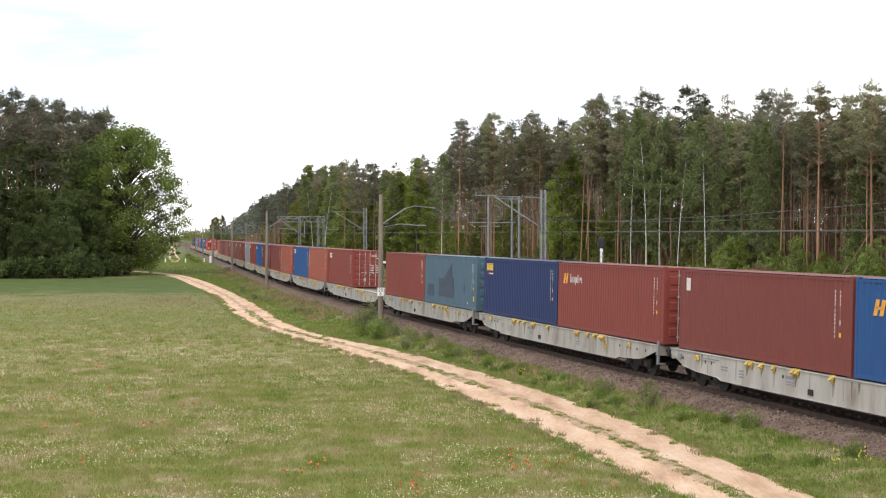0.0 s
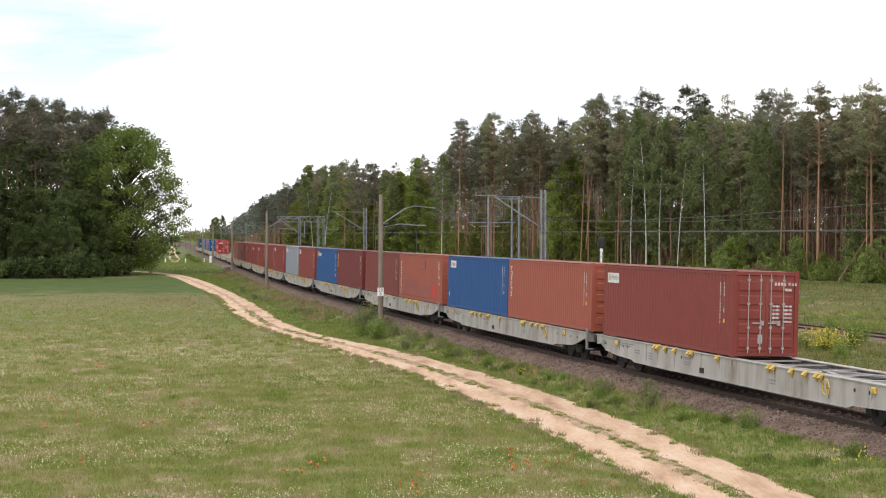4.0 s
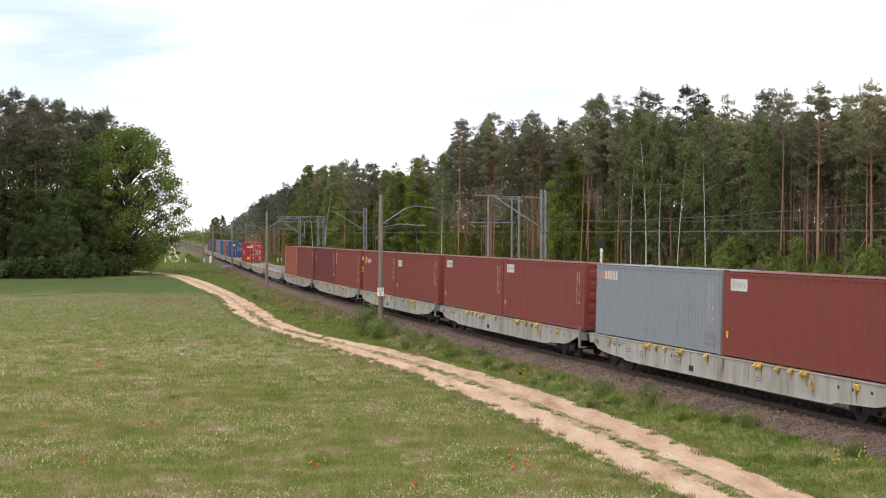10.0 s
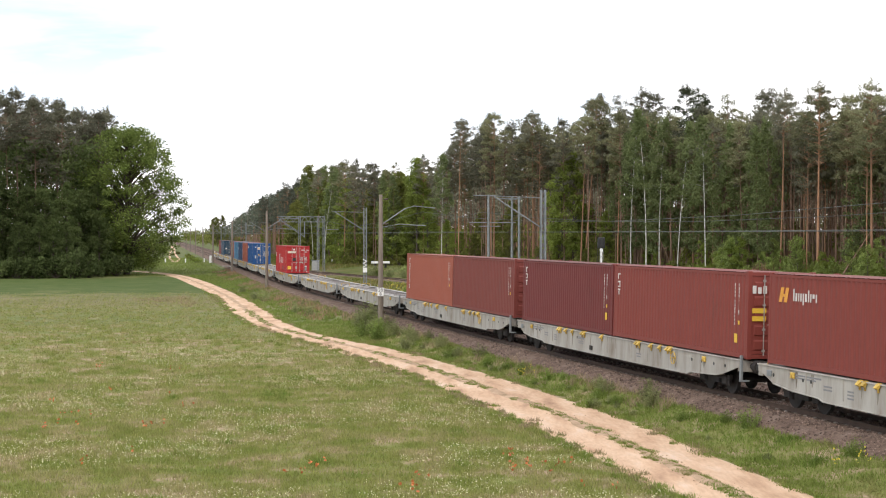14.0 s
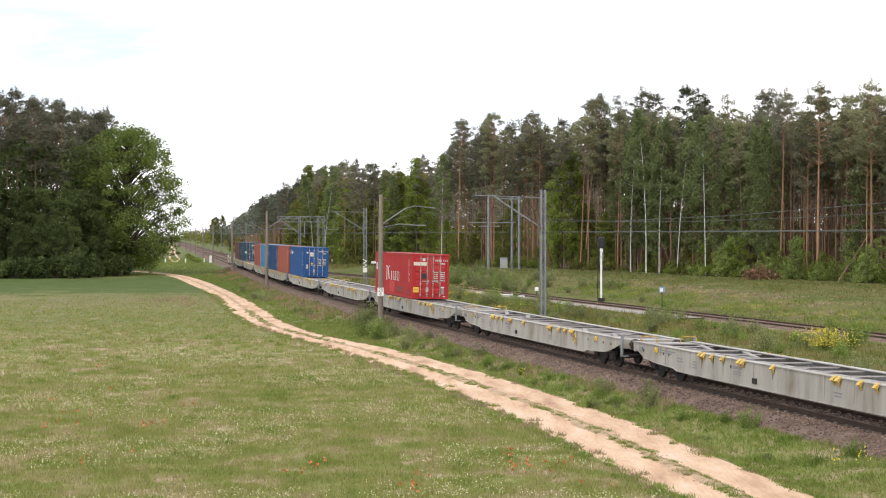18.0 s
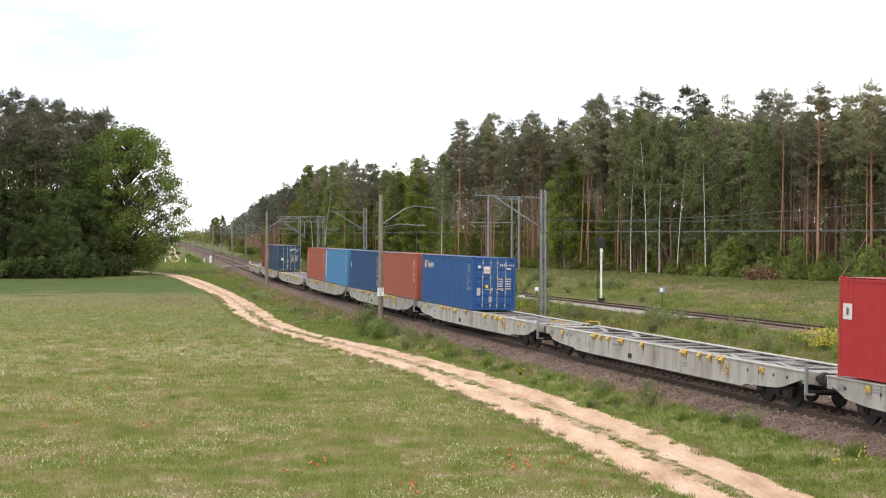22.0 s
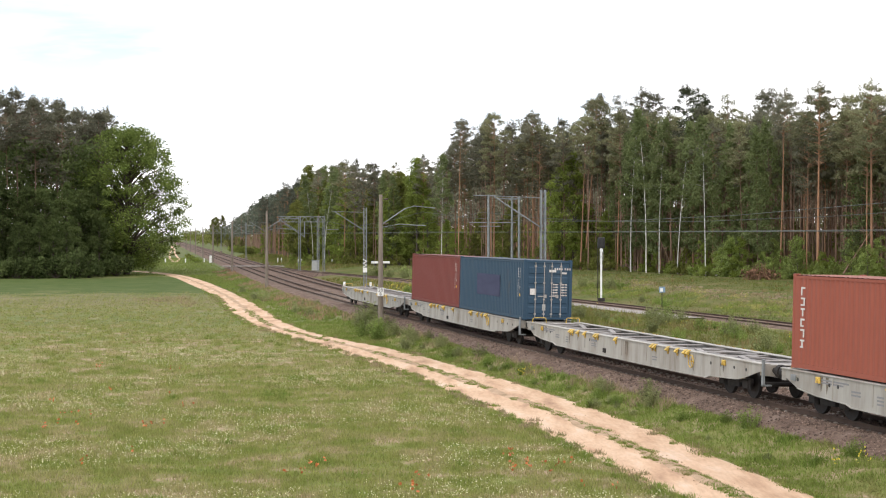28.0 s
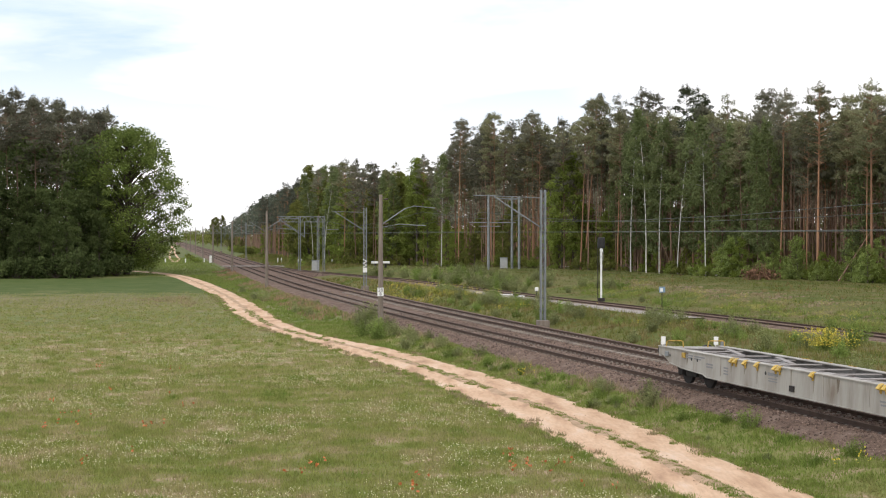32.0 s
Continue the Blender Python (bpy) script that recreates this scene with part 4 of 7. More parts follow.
def wagon(tail=False):
    e = empty("flat_wagon", Matrix(), "light grey container flat wagon with yellow folding locks" + (", white tail boards" if tail else ""), "flat wagon", "wagons of the train")
    w = M["wagon_white"]
    for m in (None, pose(0, 0, 0, 0, 0, 180)):
        sl = part_mesh("side_sill", SHARED["sill" if m is None else "sill_far"], w, e)
        mm = m or Matrix()
        for y in (-9.2, -7.0, -4.3, -2.6, 0.0, 2.0, 4.3, 7.0, 9.2):
            part_mesh("stiffener", SHARED["rib"], w, sl, m=mm @ pose(0, y, 0))
        for y in (10.0, -9.55):
            part_mesh("end_lock", SHARED["end_lock"], M["yellow_paint"], sl, "small yellow lock", mm @ pose(0, y if m is None else -y, 0))
        for y in SPIGOTS if m is None else tuple(-y for y in SPIGOTS):
            part_mesh("folding_spigot", SHARED["spigot"], M["yellow_paint"], sl, "yellow folding container lock", mm @ pose(0, y, 0))
        if m is None:
            # dirt run down from the locks, rust at the middle joint
            for y in SPIGOTS[::2] + (-0.45, -0.75, 9.9, -9.5, 8.1 + 2 * STREAKS.random()):
                dy, dz = 0.09 + 0.12 * STREAKS.random(), 0.28 + 0.34 * STREAKS.random()
                part_mesh("dirt_streak", SHARED["streak"], M["stain" if STREAKS.random() < 0.35 else "grime"], sl, "brown dirt streak", Matrix.Translation((-1.3028, y + 0.1 * STREAKS.normal(), 1.20)) @ Matrix.Diagonal((1, dy, dz, 1)))
            part_mesh("hand_wheel", SHARED["wheel"], M["yellow_paint"], e, "yellow brake hand wheel", pose(0, -6.98, 0))
        part_mesh("headstock", SHARED["headstock"], w, e, m=m)
        part_mesh("end_deck", SHARED["deck"], M["deck_dirt"], e, m=m)
        part_mesh("diagonal_brace", SHARED["diag"], M["deck_dirt"], e, m=m)
        part_mesh("coupling", SHARED["hook"], M["under"], e, m=m)
        part_mesh("end_post", SHARED["post"], M["steel"], e, m=m)
        for x in (-0.875, 0.875):
            part_mesh("buffer", SHARED["buffer"], M["under"], e, m=(m or Matrix()) @ pose(x, 0, 0))
        for y in (11.3, 9.4, 8.9, 3.7, -8.45, -9.25, -10.3, -11.2):
            part_mesh("lightening_hole", SHARED["hole"], M["black_paint"], sl, m=mm @ pose(0, y, 0.98))
        part_mesh("plate_box", SHARED["box"], M["steel"], sl, "grey plate", mm @ pose(0, 11.55, 1.02))
        part_mesh("plate_box", SHARED["box"], M["under"], sl, "dark plate", mm @ pose(0, 1.9, 0.66))
        # lines of small lettering
        for y, z, dy, dz in ((9.3, 1.10, 2.0, 0.05), (9.3, 1.02, 1.4, 0.05), (7.9, 0.92, 0.5, 0.05), (7.9, 0.82, 0.5, 0.05), (6.6, 0.90, 0.35, 0.05), (6.6, 0.80, 0.35, 0.05), (6.6, 0.70, 0.35, 0.05),
                             (3.2, 0.98, 0.7, 0.10), (3.2, 0.84, 0.6, 0.04), (3.2, 0.76, 0.6, 0.04), (-3.4, 0.80, 0.5, 0.05), (-3.4, 0.7, 0.4, 0.05)):
            part_mesh("marking", SHARED["plate"], M["lettering"], sl, "unreadable small lettering",
                      mm @ Matrix.Translation((-1.302, y, z)) @ Matrix.Rotation(math.pi / 2, 4, "Z") @ Matrix.Diagonal((dy, 1, dz, 1)))
    for x in (0, 1):
        part_mesh("handrail", SHARED["rail"], M["yellow_paint"], e, "yellow loop handrail", pose(x * 1.67, 0, 0))
    for y in (-10.2, -8.0, -6.2, -4.4, -2.5, -0.75, 0.75, 2.5, 4.4, 6.2, 8.0, 10.2):
        part_mesh("cross_beam", SHARED["cross"], M["deck_dirt"], e, m=pose(0, y, 0))
    part_mesh("centre_sill", SHARED["centre"], M["deck_dirt"], e)
    for y in (-9.85, 9.85):
        b = part_mesh("bogie", SHARED["bogie"], M["under"], e, "dark four-wheel bogie", pose(0, y, 0))
        for k in (-0.9, 0.9):
            part_mesh("wheelset", SHARED["wheelset"], M["under"], b, m=pose(0, k, 0))
    if tail:
        for x in (-1.12, 1.02):
            t = Shape().box(x - 0.09, x + 0.09, 12.36, 12.40, 1.30, 1.60, 0.01).box(x - 0.02, x + 0.02, 12.40, 12.43, 1.1, 1.6)
            part_mesh("tail_board", t.mesh("tail_board"), M["white_paint"], e, "white tail board")
    return e


def build_train():
    for n in range(22):
        MOVERS.append((wagon(n == 21), n, CAR / 2, 0.0))
    W1 = label_plate(0.55, 0.28)
    C = container
    POST = ((12.03, 0.13, 0.14, 2.62, "rust_post", "rusty corner post"),)
    LOW = ((0.30, 2.05, 0.15, 0.24, "decal_yellow"),)
    C(0, "rear", "brown_red", ((0.55, 0.35, 0.35, 0.45, "decal_white"),))
    C(0, "front", "blue", logo_h(0.9, 0.6))
    C(1, "rear", "navy", tuple((0.5 + k * 0.24, 0.36, 0.19, 0.30, "decal_yellow") for k in range(5)) + ((0.5, 0.30, 1.18, 0.04, "decal_yellow"), (0.8, 0.76, 0.16, 0.12, "decal_red"), (1.0, 0.78, 0.66, 0.07, "decal_white")))
    C(1, "front", "red", logo_h(0.6, 0.5))
    C(2, "rear", "red", POST)
    C(2, "front", "grey_blue", ((0.8, 1.75, 1.4, 0.7, "decal_dark", "dark scraped patch"), (3.6, 1.35, 1.1, 1.05, "decal_dark", "dark scraped patch"), (6.6, 1.25, 0.5, 1.15, "decal_dark", "dark scraped patch")) + tuple((4.7 + k * 0.19, 1.35 - k * 0.095, 0.19, 1.05 + k * 0.095, "decal_dark", "dark scraped patch") for k in range(10)) + ((9.4, 1.55, 0.22, 0.42, "decal_dark", "dark scraped patch"), (10.2, 2.5, 0.16, 0.12, "decal_white"), (11.5, 2.15, 0.18, 0.26, "decal_yellow")) + POST)
    C(3, "rear", "red", label_plate(0.4, 0.35), "with doors, on half-loaded wagon")
    C(4, "rear", "blue", W1 + LOW)
    C(4, "front", "rust_orange", upright_word(0.35, 0.35))
    C(5, "rear", "brown_red", POST)
    C(5, "front", "rust_orange", upright_word(0.6, 0.55, 6, 0.28) + ((1.9, 1.72, 3.3, 0.92, "decal_red2", "darker repainted patch"), (5.2, 1.92, 3.8, 0.72, "decal_red2", "darker repainted patch"), (9.7, 1.80, 1.0, 0.80, "decal_red", "bright repainted patch"), (6.6, 0.45, 1.1, 0.5, "decal_red2", "darker repainted patch")))
    C(6, "rear", "blue", logo_h(0.45, 0.3) + ((11.35, 2.05, 0.20, 0.26, "decal_yellow"),))
    C(6, "front", "dark_red", ((0.35, 0.4, 0.30, 0.45, "decal_yellow"), (0.35, 1.0, 0.30, 0.45, "decal_yellow"), (0.42, 0.48, 0.16, 0.29, "decal_red2"), (0.42, 1.08, 0.16, 0.29, "decal_red2")))
    C(7, "rear", "grey", ((12.03, 0.13, 0.14, 2.62, "rust_post", "rusty corner post"), (0.4, 0.30, 0.5, 0.32, "decal_red3"), (0.95, 0.28, 0.22, 0.36, "decal_cream"), (1.25, 0.28, 0.22, 0.36, "decal_cream"), (1.55, 0.28, 0.22, 0.36, "decal_cream"), (1.85, 0.28, 0.22, 0.36, "decal_cream"), (2.15, 0.28, 0.22, 0.36, "decal_cream"), (5.2, 2.35, 0.36, 0.16, "lettering", "dark scuff"), (6.1, 2.35, 0.36, 0.16, "lettering", "dark scuff"), (8.3, 1.95, 0.18, 0.5, "lettering", "dark scuff"), (10.9, 2.20, 0.9, 0.4, "lettering", "dark scuff")))
    C(7, "front", "red", W1 + LOW)
    C(8, "rear", "red", W1 + LOW)
    C(8, "front", "red", W1 + LOW)
    C(9, "rear", "red", logo_h(0.6, 0.45))
    C(9, "front", "red", label_plate(0.5, 0.5) + LOW)
    C(10, "rear", "dark_red", upright_word(0.4, 0.35, 3, 0.24) + ((11.35, 2.0, 0.22, 0.3, "decal_yellow"),))
    C(10, "front", "red", upright_word(0.4, 0.35, 3, 0.24) + ((11.2, 2.1, 0.22, 0.3, "decal_yellow"),) + tuple(("d", -1.06 + k * 0.19, 2.16, 0.13, 0.26 - 0.05 * (k % 2), "decal_white") for k in range(3)) + (("d", -1.06, 1.52, 0.50, 0.16, "decal_yellow"), ("d", -1.06, 1.26, 0.50, 0.16, "decal_yellow")))
    C(11, "rear", "rust_orange", upright_word(0.7, 0.3, 6, 0.26))
    C(11, "front", "brown_red")
    W = "decal_white"
    # a plain white sign: one tall block with a leaning stroke, and four lower blocks
    K = ((3.95, 0.93, 0.22, 0.96, W), (3.82, 0.93, 0.46, 0.07, W), (3.82, 1.82, 0.46, 0.07, W), ("s", 4.30, 0.98, 0.24, 0.84, 0.48, W), (4.74, 0.93, 0.34, 0.06, W))
    for x, w in ((5.56, 0.34), (6.36, 0.20), (6.86, 0.50), (7.74, 0.56)):
        K += ((x, 1.28, 0.17, 0.56, W), (x - 0.10, 1.26, w, 0.05, W), (x - 0.10, 1.80, w + 0.06, 0.05, W), (x + w - 0.12, 1.36, 0.07, 0.40, W))
    K += (
         (0.22, 0.78, 0.50, 0.46, W), (0.40, 0.90, 0.14, 0.22, "decal_maroon"), (5.0, 1.92, 1.75, 0.74, "decal_red", "brighter repainted patch"), (7.3, 2.18, 2.2, 0.40, "patch_dirt", "darker scuffed patch"), (11.05, 2.32, 0.36, 0.34, "decal_navy", "dark blue plate"), (11.12, 2.40, 0.08, 0.18, W), (11.24, 2.40, 0.10, 0.18, W),
         ("d", -1.10, 2.13, 0.86, 0.22, "decal_cream", "cream plate"), ("d", -0.52, 2.42, 0.17, 0.17, W), ("d", -1.10, 0.42, 0.36, 0.34, "decal_yellow"), ("d", -1.04, 0.50, 0.24, 0.03, "decal_maroon"), ("d", -1.04, 0.60, 0.24, 0.03, "decal_maroon"), ("d", -0.58, 1.30, 0.33, 0.33, "black_paint", "dark square"), ("d", 0.72, 0.30, 0.20, 0.38, "lettering", "grey plate"), ("d", 0.70, 0.70, 0.22, 0.10, W), ("d", 0.85, 0.14, 0.15, 0.06, W))
    C(14, "rear", "bright_red", K, "with white signs, on a wagon")
    C(16, "rear", "blue", logo_h(0.6, 0.35) + (("d", -0.58, 2.0, 0.34, 0.38, "decal_white"), ("d", -0.52, 2.10, 0.22, 0.10, "decal_orange"), ("d", -0.92, 2.28, 0.16, 0.14, "decal_white"), ("d", -0.96, 0.80, 0.20, 0.42, "cabinet_grey"), ("d", -0.48, 1.22, 0.16, 0.16, "decal_yellow")), "with orange sign, on a wagon")
    C(17, "rear", "sea_blue", ((0.35, 0.9, 0.16, 0.4, "decal_white"), (11.2, 2.0, 0.4, 0.5, "lettering", "worn grey patch")) + POST)
    C(17, "front", "rust_orange", upright_word(0.6, 0.4, 6, 0.25))
    C(18, "rear", "rust_orange", upright_word(0.5, 0.4, 6, 0.25))
    C(18, "front", "light_blue", ((0.35, 0.15, 0.35, 2.3, "decal_white"),))
    C(20, "rear", "brown_red", POST)
    C(20, "front", "worn_blue", ((3.6, 0.85, 4.4, 1.1, "decal_navy", "dark overpainted panel"), ("d", -0.9, 1.2, 0.3, 0.3, "decal_white"), ("d", 0.05, 2.3, 0.35, 0.12, "decal_white")), "on a flat wagon")


M["decal_maroon"] = material("decal_maroon", [(0.3, (0.17, 0.05, 0.05)), (0.6, (0.24, 0.07, 0.06))], 5, 5, 0.6)
M["decal_cream"] = material("decal_cream", [(0.3, (0.52, 0.44, 0.36)), (0.6, (0.64, 0.56, 0.47))], 5, 5, 0.6)
M["patch_dirt"] = material("patch_dirt", [(0.4, (0.17, 0.035, 0.028)), (0.6, (0.27, 0.032, 0.030))], 3, 8, 0.7)
M["decal_red2"] = material("decal_red2", [(0.35, (0.24, 0.055, 0.042)), (0.65, (0.28, 0.075, 0.055))], 1.2, 8, 0.6)
M["decal_red3"] = material("decal_red3", [(0.3, (0.40, 0.18, 0.18)), (0.6, (0.5, 0.22, 0.22))], 2, 5, 0.6)
build_train()


# ---------------- masts, wires, signals ----------------
def concrete_mast(s, q, top=8.0, arm=3.0):
    g = -0.5
    e = empty("catenary_mast", Matrix.Translation(at(s, q, g)) @ pose(0, 0, 0, 0, 0, heading(s)), "weathered grey concrete catenary mast beside the track", "catenary mast", "catenary masts")
    h = top - g
    part_mesh("pole", Shape().path([(0, 0, -0.5), (0, 0, 0), (0, 0, h - 0.1), (0, 0, h)], [0.19, 0.185, 0.12, 0.10], 10).mesh("pole"), M["concrete"], e)
    a = Shape().path([(0.1, 0, h - 1.9), (1.6, 0, h - 0.9), (2.2, 0, h - 0.72), (arm + 0.6, 0, h - 0.85)], 0.035, 6)
    part_mesh("bracket_arm", a.mesh("bracket_arm"), M["steel"], e, "grey tube bracket arm")
    part_mesh("registration_arm", Shape().path([(0.1, 0, h - 2.1), (1.2, 0, h - 1.9), (arm, 0, h - 2.0)], 0.025, 6).mesh("registration_arm"), M["steel"], e)
    for x, z in ((0.2, h - 1.9), (0.2, h - 0.3)):
        part_mesh("insulator", Shape().tube((x, 0, z), (x + 0.3, 0, z + 0.03), 0.05).mesh("insulator"), M["bark_dark"], e)
    return e


def lattice(sh, w, h, z0=0.0, n=None):
    """Four angle bars and zigzag lacing."""
    for x in (-w, w):
        for y in (-w, w):
            sh.box(x - 0.035, x + 0.035, y - 0.035, y + 0.035, z0, h)
    n = n or int((h - z0) / (w * 3))
    for k in range(n):
        za, zb = z0 + (h - z0) * k / n, z0 + (h - z0) * (k + 1) / n
        sg = 1 if k % 2 else -1
        for c in (-w, w):
            sh.tube((-w * sg, c, za), (w * sg, c, zb), 0.014, n=4)
            sh.tube((c, -w * sg, za), (c, w * sg, zb), 0.014, n=4)


def steel_mast(s, q, top=8.25, arm=-3.2, g=-0.1):
    e = empty("catenary_mast", Matrix.Translation(at(s, q, g)) @ pose(0, 0, 0, 0, 0, heading(s)), "grey galvanised lattice steel catenary mast with bracket", "catenary mast", "catenary masts")
    h = top - g
    sh = Shape()
    lattice(sh, 0.13, h, -0.2)
    part_mesh("lattice_pole", sh.mesh("lattice_pole"), M["steel"], e)
    part_mesh("foundation", Shape().box(-0.35, 0.35, -0.35, 0.35, -0.5, 0.12, 0.03).mesh("foundation"), M["concrete"], e)
    part_mesh("stay", Shape().tube((-0.1, 0, h - 2.4), (arm, 0, h - 0.45), 0.045, n=6).mesh("stay"), M["steel"], e, "grey slanting tube")
    part_mesh("top_tie", Shape().tube((-0.1, 0, h - 0.5), (arm - 0.3, 0, h - 0.4), 0.025, n=6).mesh("top_tie"), M["steel"], e)
    part_mesh("registration_arm", Shape().tube((arm + 0.4, 0, h - 2.3), (arm - 1.0, 0, h - 2.3), 0.025, n=6).mesh("registration_arm"), M["steel"], e)
    return e


for s in (99.0, 170.4, 243.0, 324.0, 392.0, 462.0, 532.0, 602.0):
    concrete_mast(s, -2.75, 8.0 if s < 200 else 7.6)
for s in (94.7, 161.2, 232.0, 300.0, 370.0, 440.0, 510.0, 580.0):
    steel_mast(s, 6.75)


def wire(name, pts, r, label):
    ob = part_mesh(name, Shape().path(pts, r, 4).mesh(name), M["wire"], None)
    return tagged(ob, label, "wire", "overhead wires")


def span(s0, s1, q, z0, sag, n=6):
    return [at(s0 + (s1 - s0) * k / n, q, z0 - sag * 4 * (k / n) * (1 - k / n)) for k in range(n + 1)]


def build_wires():
    st = [-40, 28, 99, 170, 243, 324, 392, 462, 532, 602]
    for q in (0.0, 4.0):
        mess, cont = [], []
        for a, b in zip(st, st[1:]):
            mess += span(a, b, q, 6.9, 0.9)[:-1]
            cont += span(a, b, q, 5.6, 0.05)[:-1]
        wire("messenger_wire", mess, 0.008, "dark messenger cable over the track")
        wire("contact_wire", cont, 0.009, "dark contact wire over the track")


build_wires()


# ---------------- trees ----------------
rng = np.random.default_rng(7)


def leaves(centres, radii, counts, size, quad=True, flat=0.0, slim=0.5):
    """Many small leaf faces scattered in ellipsoids; returns verts and faces."""
    vs, fs = [], []
    base = 0
    for c, r, n in zip(centres, radii, counts):
        d = rng.normal(size=(n, 3))
        d /= np.linalg.norm(d, axis=1, keepdims=True)
        rad = rng.random((n, 1)) ** 0.45
        p = np.asarray(c) + d * rad * np.asarray(r)
        u = rng.normal(size=(n, 3))
        u[:, 2] *= (1 - flat)
        u /= np.linalg.norm(u, axis=1, keepdims=True)
        w = np.cross(u, rng.normal(size=(n, 3)))
        w /= np.linalg.norm(w, axis=1, keepdims=True)
        sz = size * (0.6 + 0.8 * rng.random((n, 1)))
        if quad:
            quadv = np.stack([p - u * sz, p + w * sz * 0.55, p + u * sz, p - w * sz * 0.55], 1)
            k = 4
        else:
            quadv = np.stack([p - u * sz, p + w * sz * slim, p + u * sz], 1)
            k = 3
        vs.append(quadv.reshape(-1, 3))
        idx = base + np.arange(n * k).reshape(n, k)
        fs += idx.tolist()
        base += n * k
    return np.concatenate(vs), fs


def leaf_mesh(name, vs, fs):
    me = bpy.data.meshes.new(name)
    me.from_pydata(vs.tolist(), [], fs)
    return me


def pine_meshes(h, crown, spread, n_br, per, size=0.22, girth=0.0048, snags=20):
    """Scots pine: bare trunk, irregular crown of needle clumps on tr."""
    bend = rng.normal(size=2) * 0.25
    tr = Shape()
    zs = np.linspace(0, h * 0.96, 7)
    pts = [(bend[0] * (z / h) ** 2, bend[1] * (z / h) ** 2, z) for z in zs]
    r0 = girth * h
    tr.path(pts, [r0 * 1.15] + [r0 * (1 - 0.85 * z / h) for z in zs[1:]], 7)
    cs, rs, ns = [], [], []
    for k in range(n_br):
        f = rng.random()
        z = h * (crown + (0.97 - crown) * f)
        prof = (0.45 + 0.75 * f) if f < 0.45 else (1 - (f - 0.45) / 0.62)
        ln = spread * max(0.16, prof) * (0.6 + 0.6 * rng.random())
        a = rng.random() * 2 * math.pi
        st = Vector((bend[0] * (z / h) ** 2, bend[1] * (z / h) ** 2, z))
        en = st + Vector((math.cos(a) * ln, math.sin(a) * ln, ln * (0.15 + 0.35 * rng.random())))
        tr.tube(st, en, 0.05, 0.015, 4)
        cs.append(en)
        q = 0.42 + 0.46 * rng.random()
        rs.append((q, q, q * 0.42))
        ns.append(per)
        if ln > 1.2:
            cs.append(st.lerp(en, 0.55))
            rs.append((q * 0.75, q * 0.75, q * 0.36))
            ns.append(int(per * 0.5))
    # upright tips
    for k in range(7):
        a, r = rng.random() * 6.28, (0.25 + 0.75 * rng.random()) * (0.4 * spread if k else 0)
        cs.append(Vector((bend[0] + math.cos(a) * r, bend[1] + math.sin(a) * r, h * (0.985 - 0.05 * r / spread) - 0.5 * r * rng.random())))
        rs.append((0.24, 0.24, 0.62))
        ns.append(int(per * 0.45))
    # a few dead snags below the crown
    for k in range(snags):
        z = h * (0.26 + (crown + 0.06 - 0.26) * rng.random() ** 0.7)
        a = rng.random() * 6.28
        ln = 0.5 + 1.3 * rng.random()
        x0, y0 = bend[0] * (z / h) ** 2, bend[1] * (z / h) ** 2
        tr.tube((x0, y0, z), (x0 + math.cos(a) * ln, y0 + math.sin(a) * ln, z + 0.35 * ln * rng.normal()), 0.020, 0.007, 3)
    v, f = leaves(cs, rs, ns, size, quad=False, slim=0.52)
    return tr.mesh("trunk"), leaf_mesh("crown", v, f), h


def broad_meshes(h, crown, spread, n_cl, per, size, r0, droop=0.0, lean=0.2, limb=1.0, quad=True, dome=False):
    """Broad-leaved tree: forked limbs and an uneven crown of leaf clumps with gaps."""
    bend = rng.normal(size=2) * lean
    tr = Shape()
    zs = np.linspace(0, h * 0.85, 6)
    tr.path([(bend[0] * (z / h) ** 2, bend[1] * (z / h) ** 2, z) for z in zs], [r0 * 1.25] + [r0 * (1 - 0.85 * z / h) for z in zs[1:]], 8)
    cs, rs, ns = [], [], []
    for k in range(n_cl):
        f = (k + rng.random()) / n_cl
        z = h * (crown + (1 - crown) * f * 0.97)
        prof = math.sin(math.pi * min(1, 0.18 + 0.82 * f) ** 0.8) ** 0.7 if f < 0.98 else 0.2
        if dome:
            prof = 0.36 + 0.56 * min(1, f / 0.2) if f < 0.3 else math.sqrt(max(0.03, 1 - ((f - 0.2) / 0.83) ** 2))
        ln = spread * prof * (0.42 + 0.6 * rng.random() ** (0.7 if dome else 1))
        a = rng.random() * 2 * math.pi
        zst = max(h * crown * 0.7, z - ln * 0.7)
        st = Vector((bend[0] * (zst / h) ** 2, bend[1] * (zst / h) ** 2, zst))
        en = Vector((st.x + math.cos(a) * ln, st.y + math.sin(a) * ln, z - droop * ln))
        mid = st.lerp(en, 0.5) + Vector((0, 0, 0.12 * ln))
        tr.path([st, mid, en], [(0.3 * r0 + 0.012) * limb, (0.16 * r0 + 0.008) * limb, 0.008 * limb], 3)
        q = spread * ((0.10 + 0.09 * rng.random()) if dome else (0.18 + 0.17 * rng.random()))
        cs.append(en)
        rs.append((q, q, q * (0.7 + droop)))
        ns.append(per)
        if rng.random() < 0.5:
            cs.append(mid)
            rs.append((q * 0.7, q * 0.7, q * 0.6))
            ns.append(per // 2)
    v, f = leaves(cs, rs, ns, size, quad=quad, slim=0.8)
    return tr.mesh("trunk"), leaf_mesh("crown", v, f), h


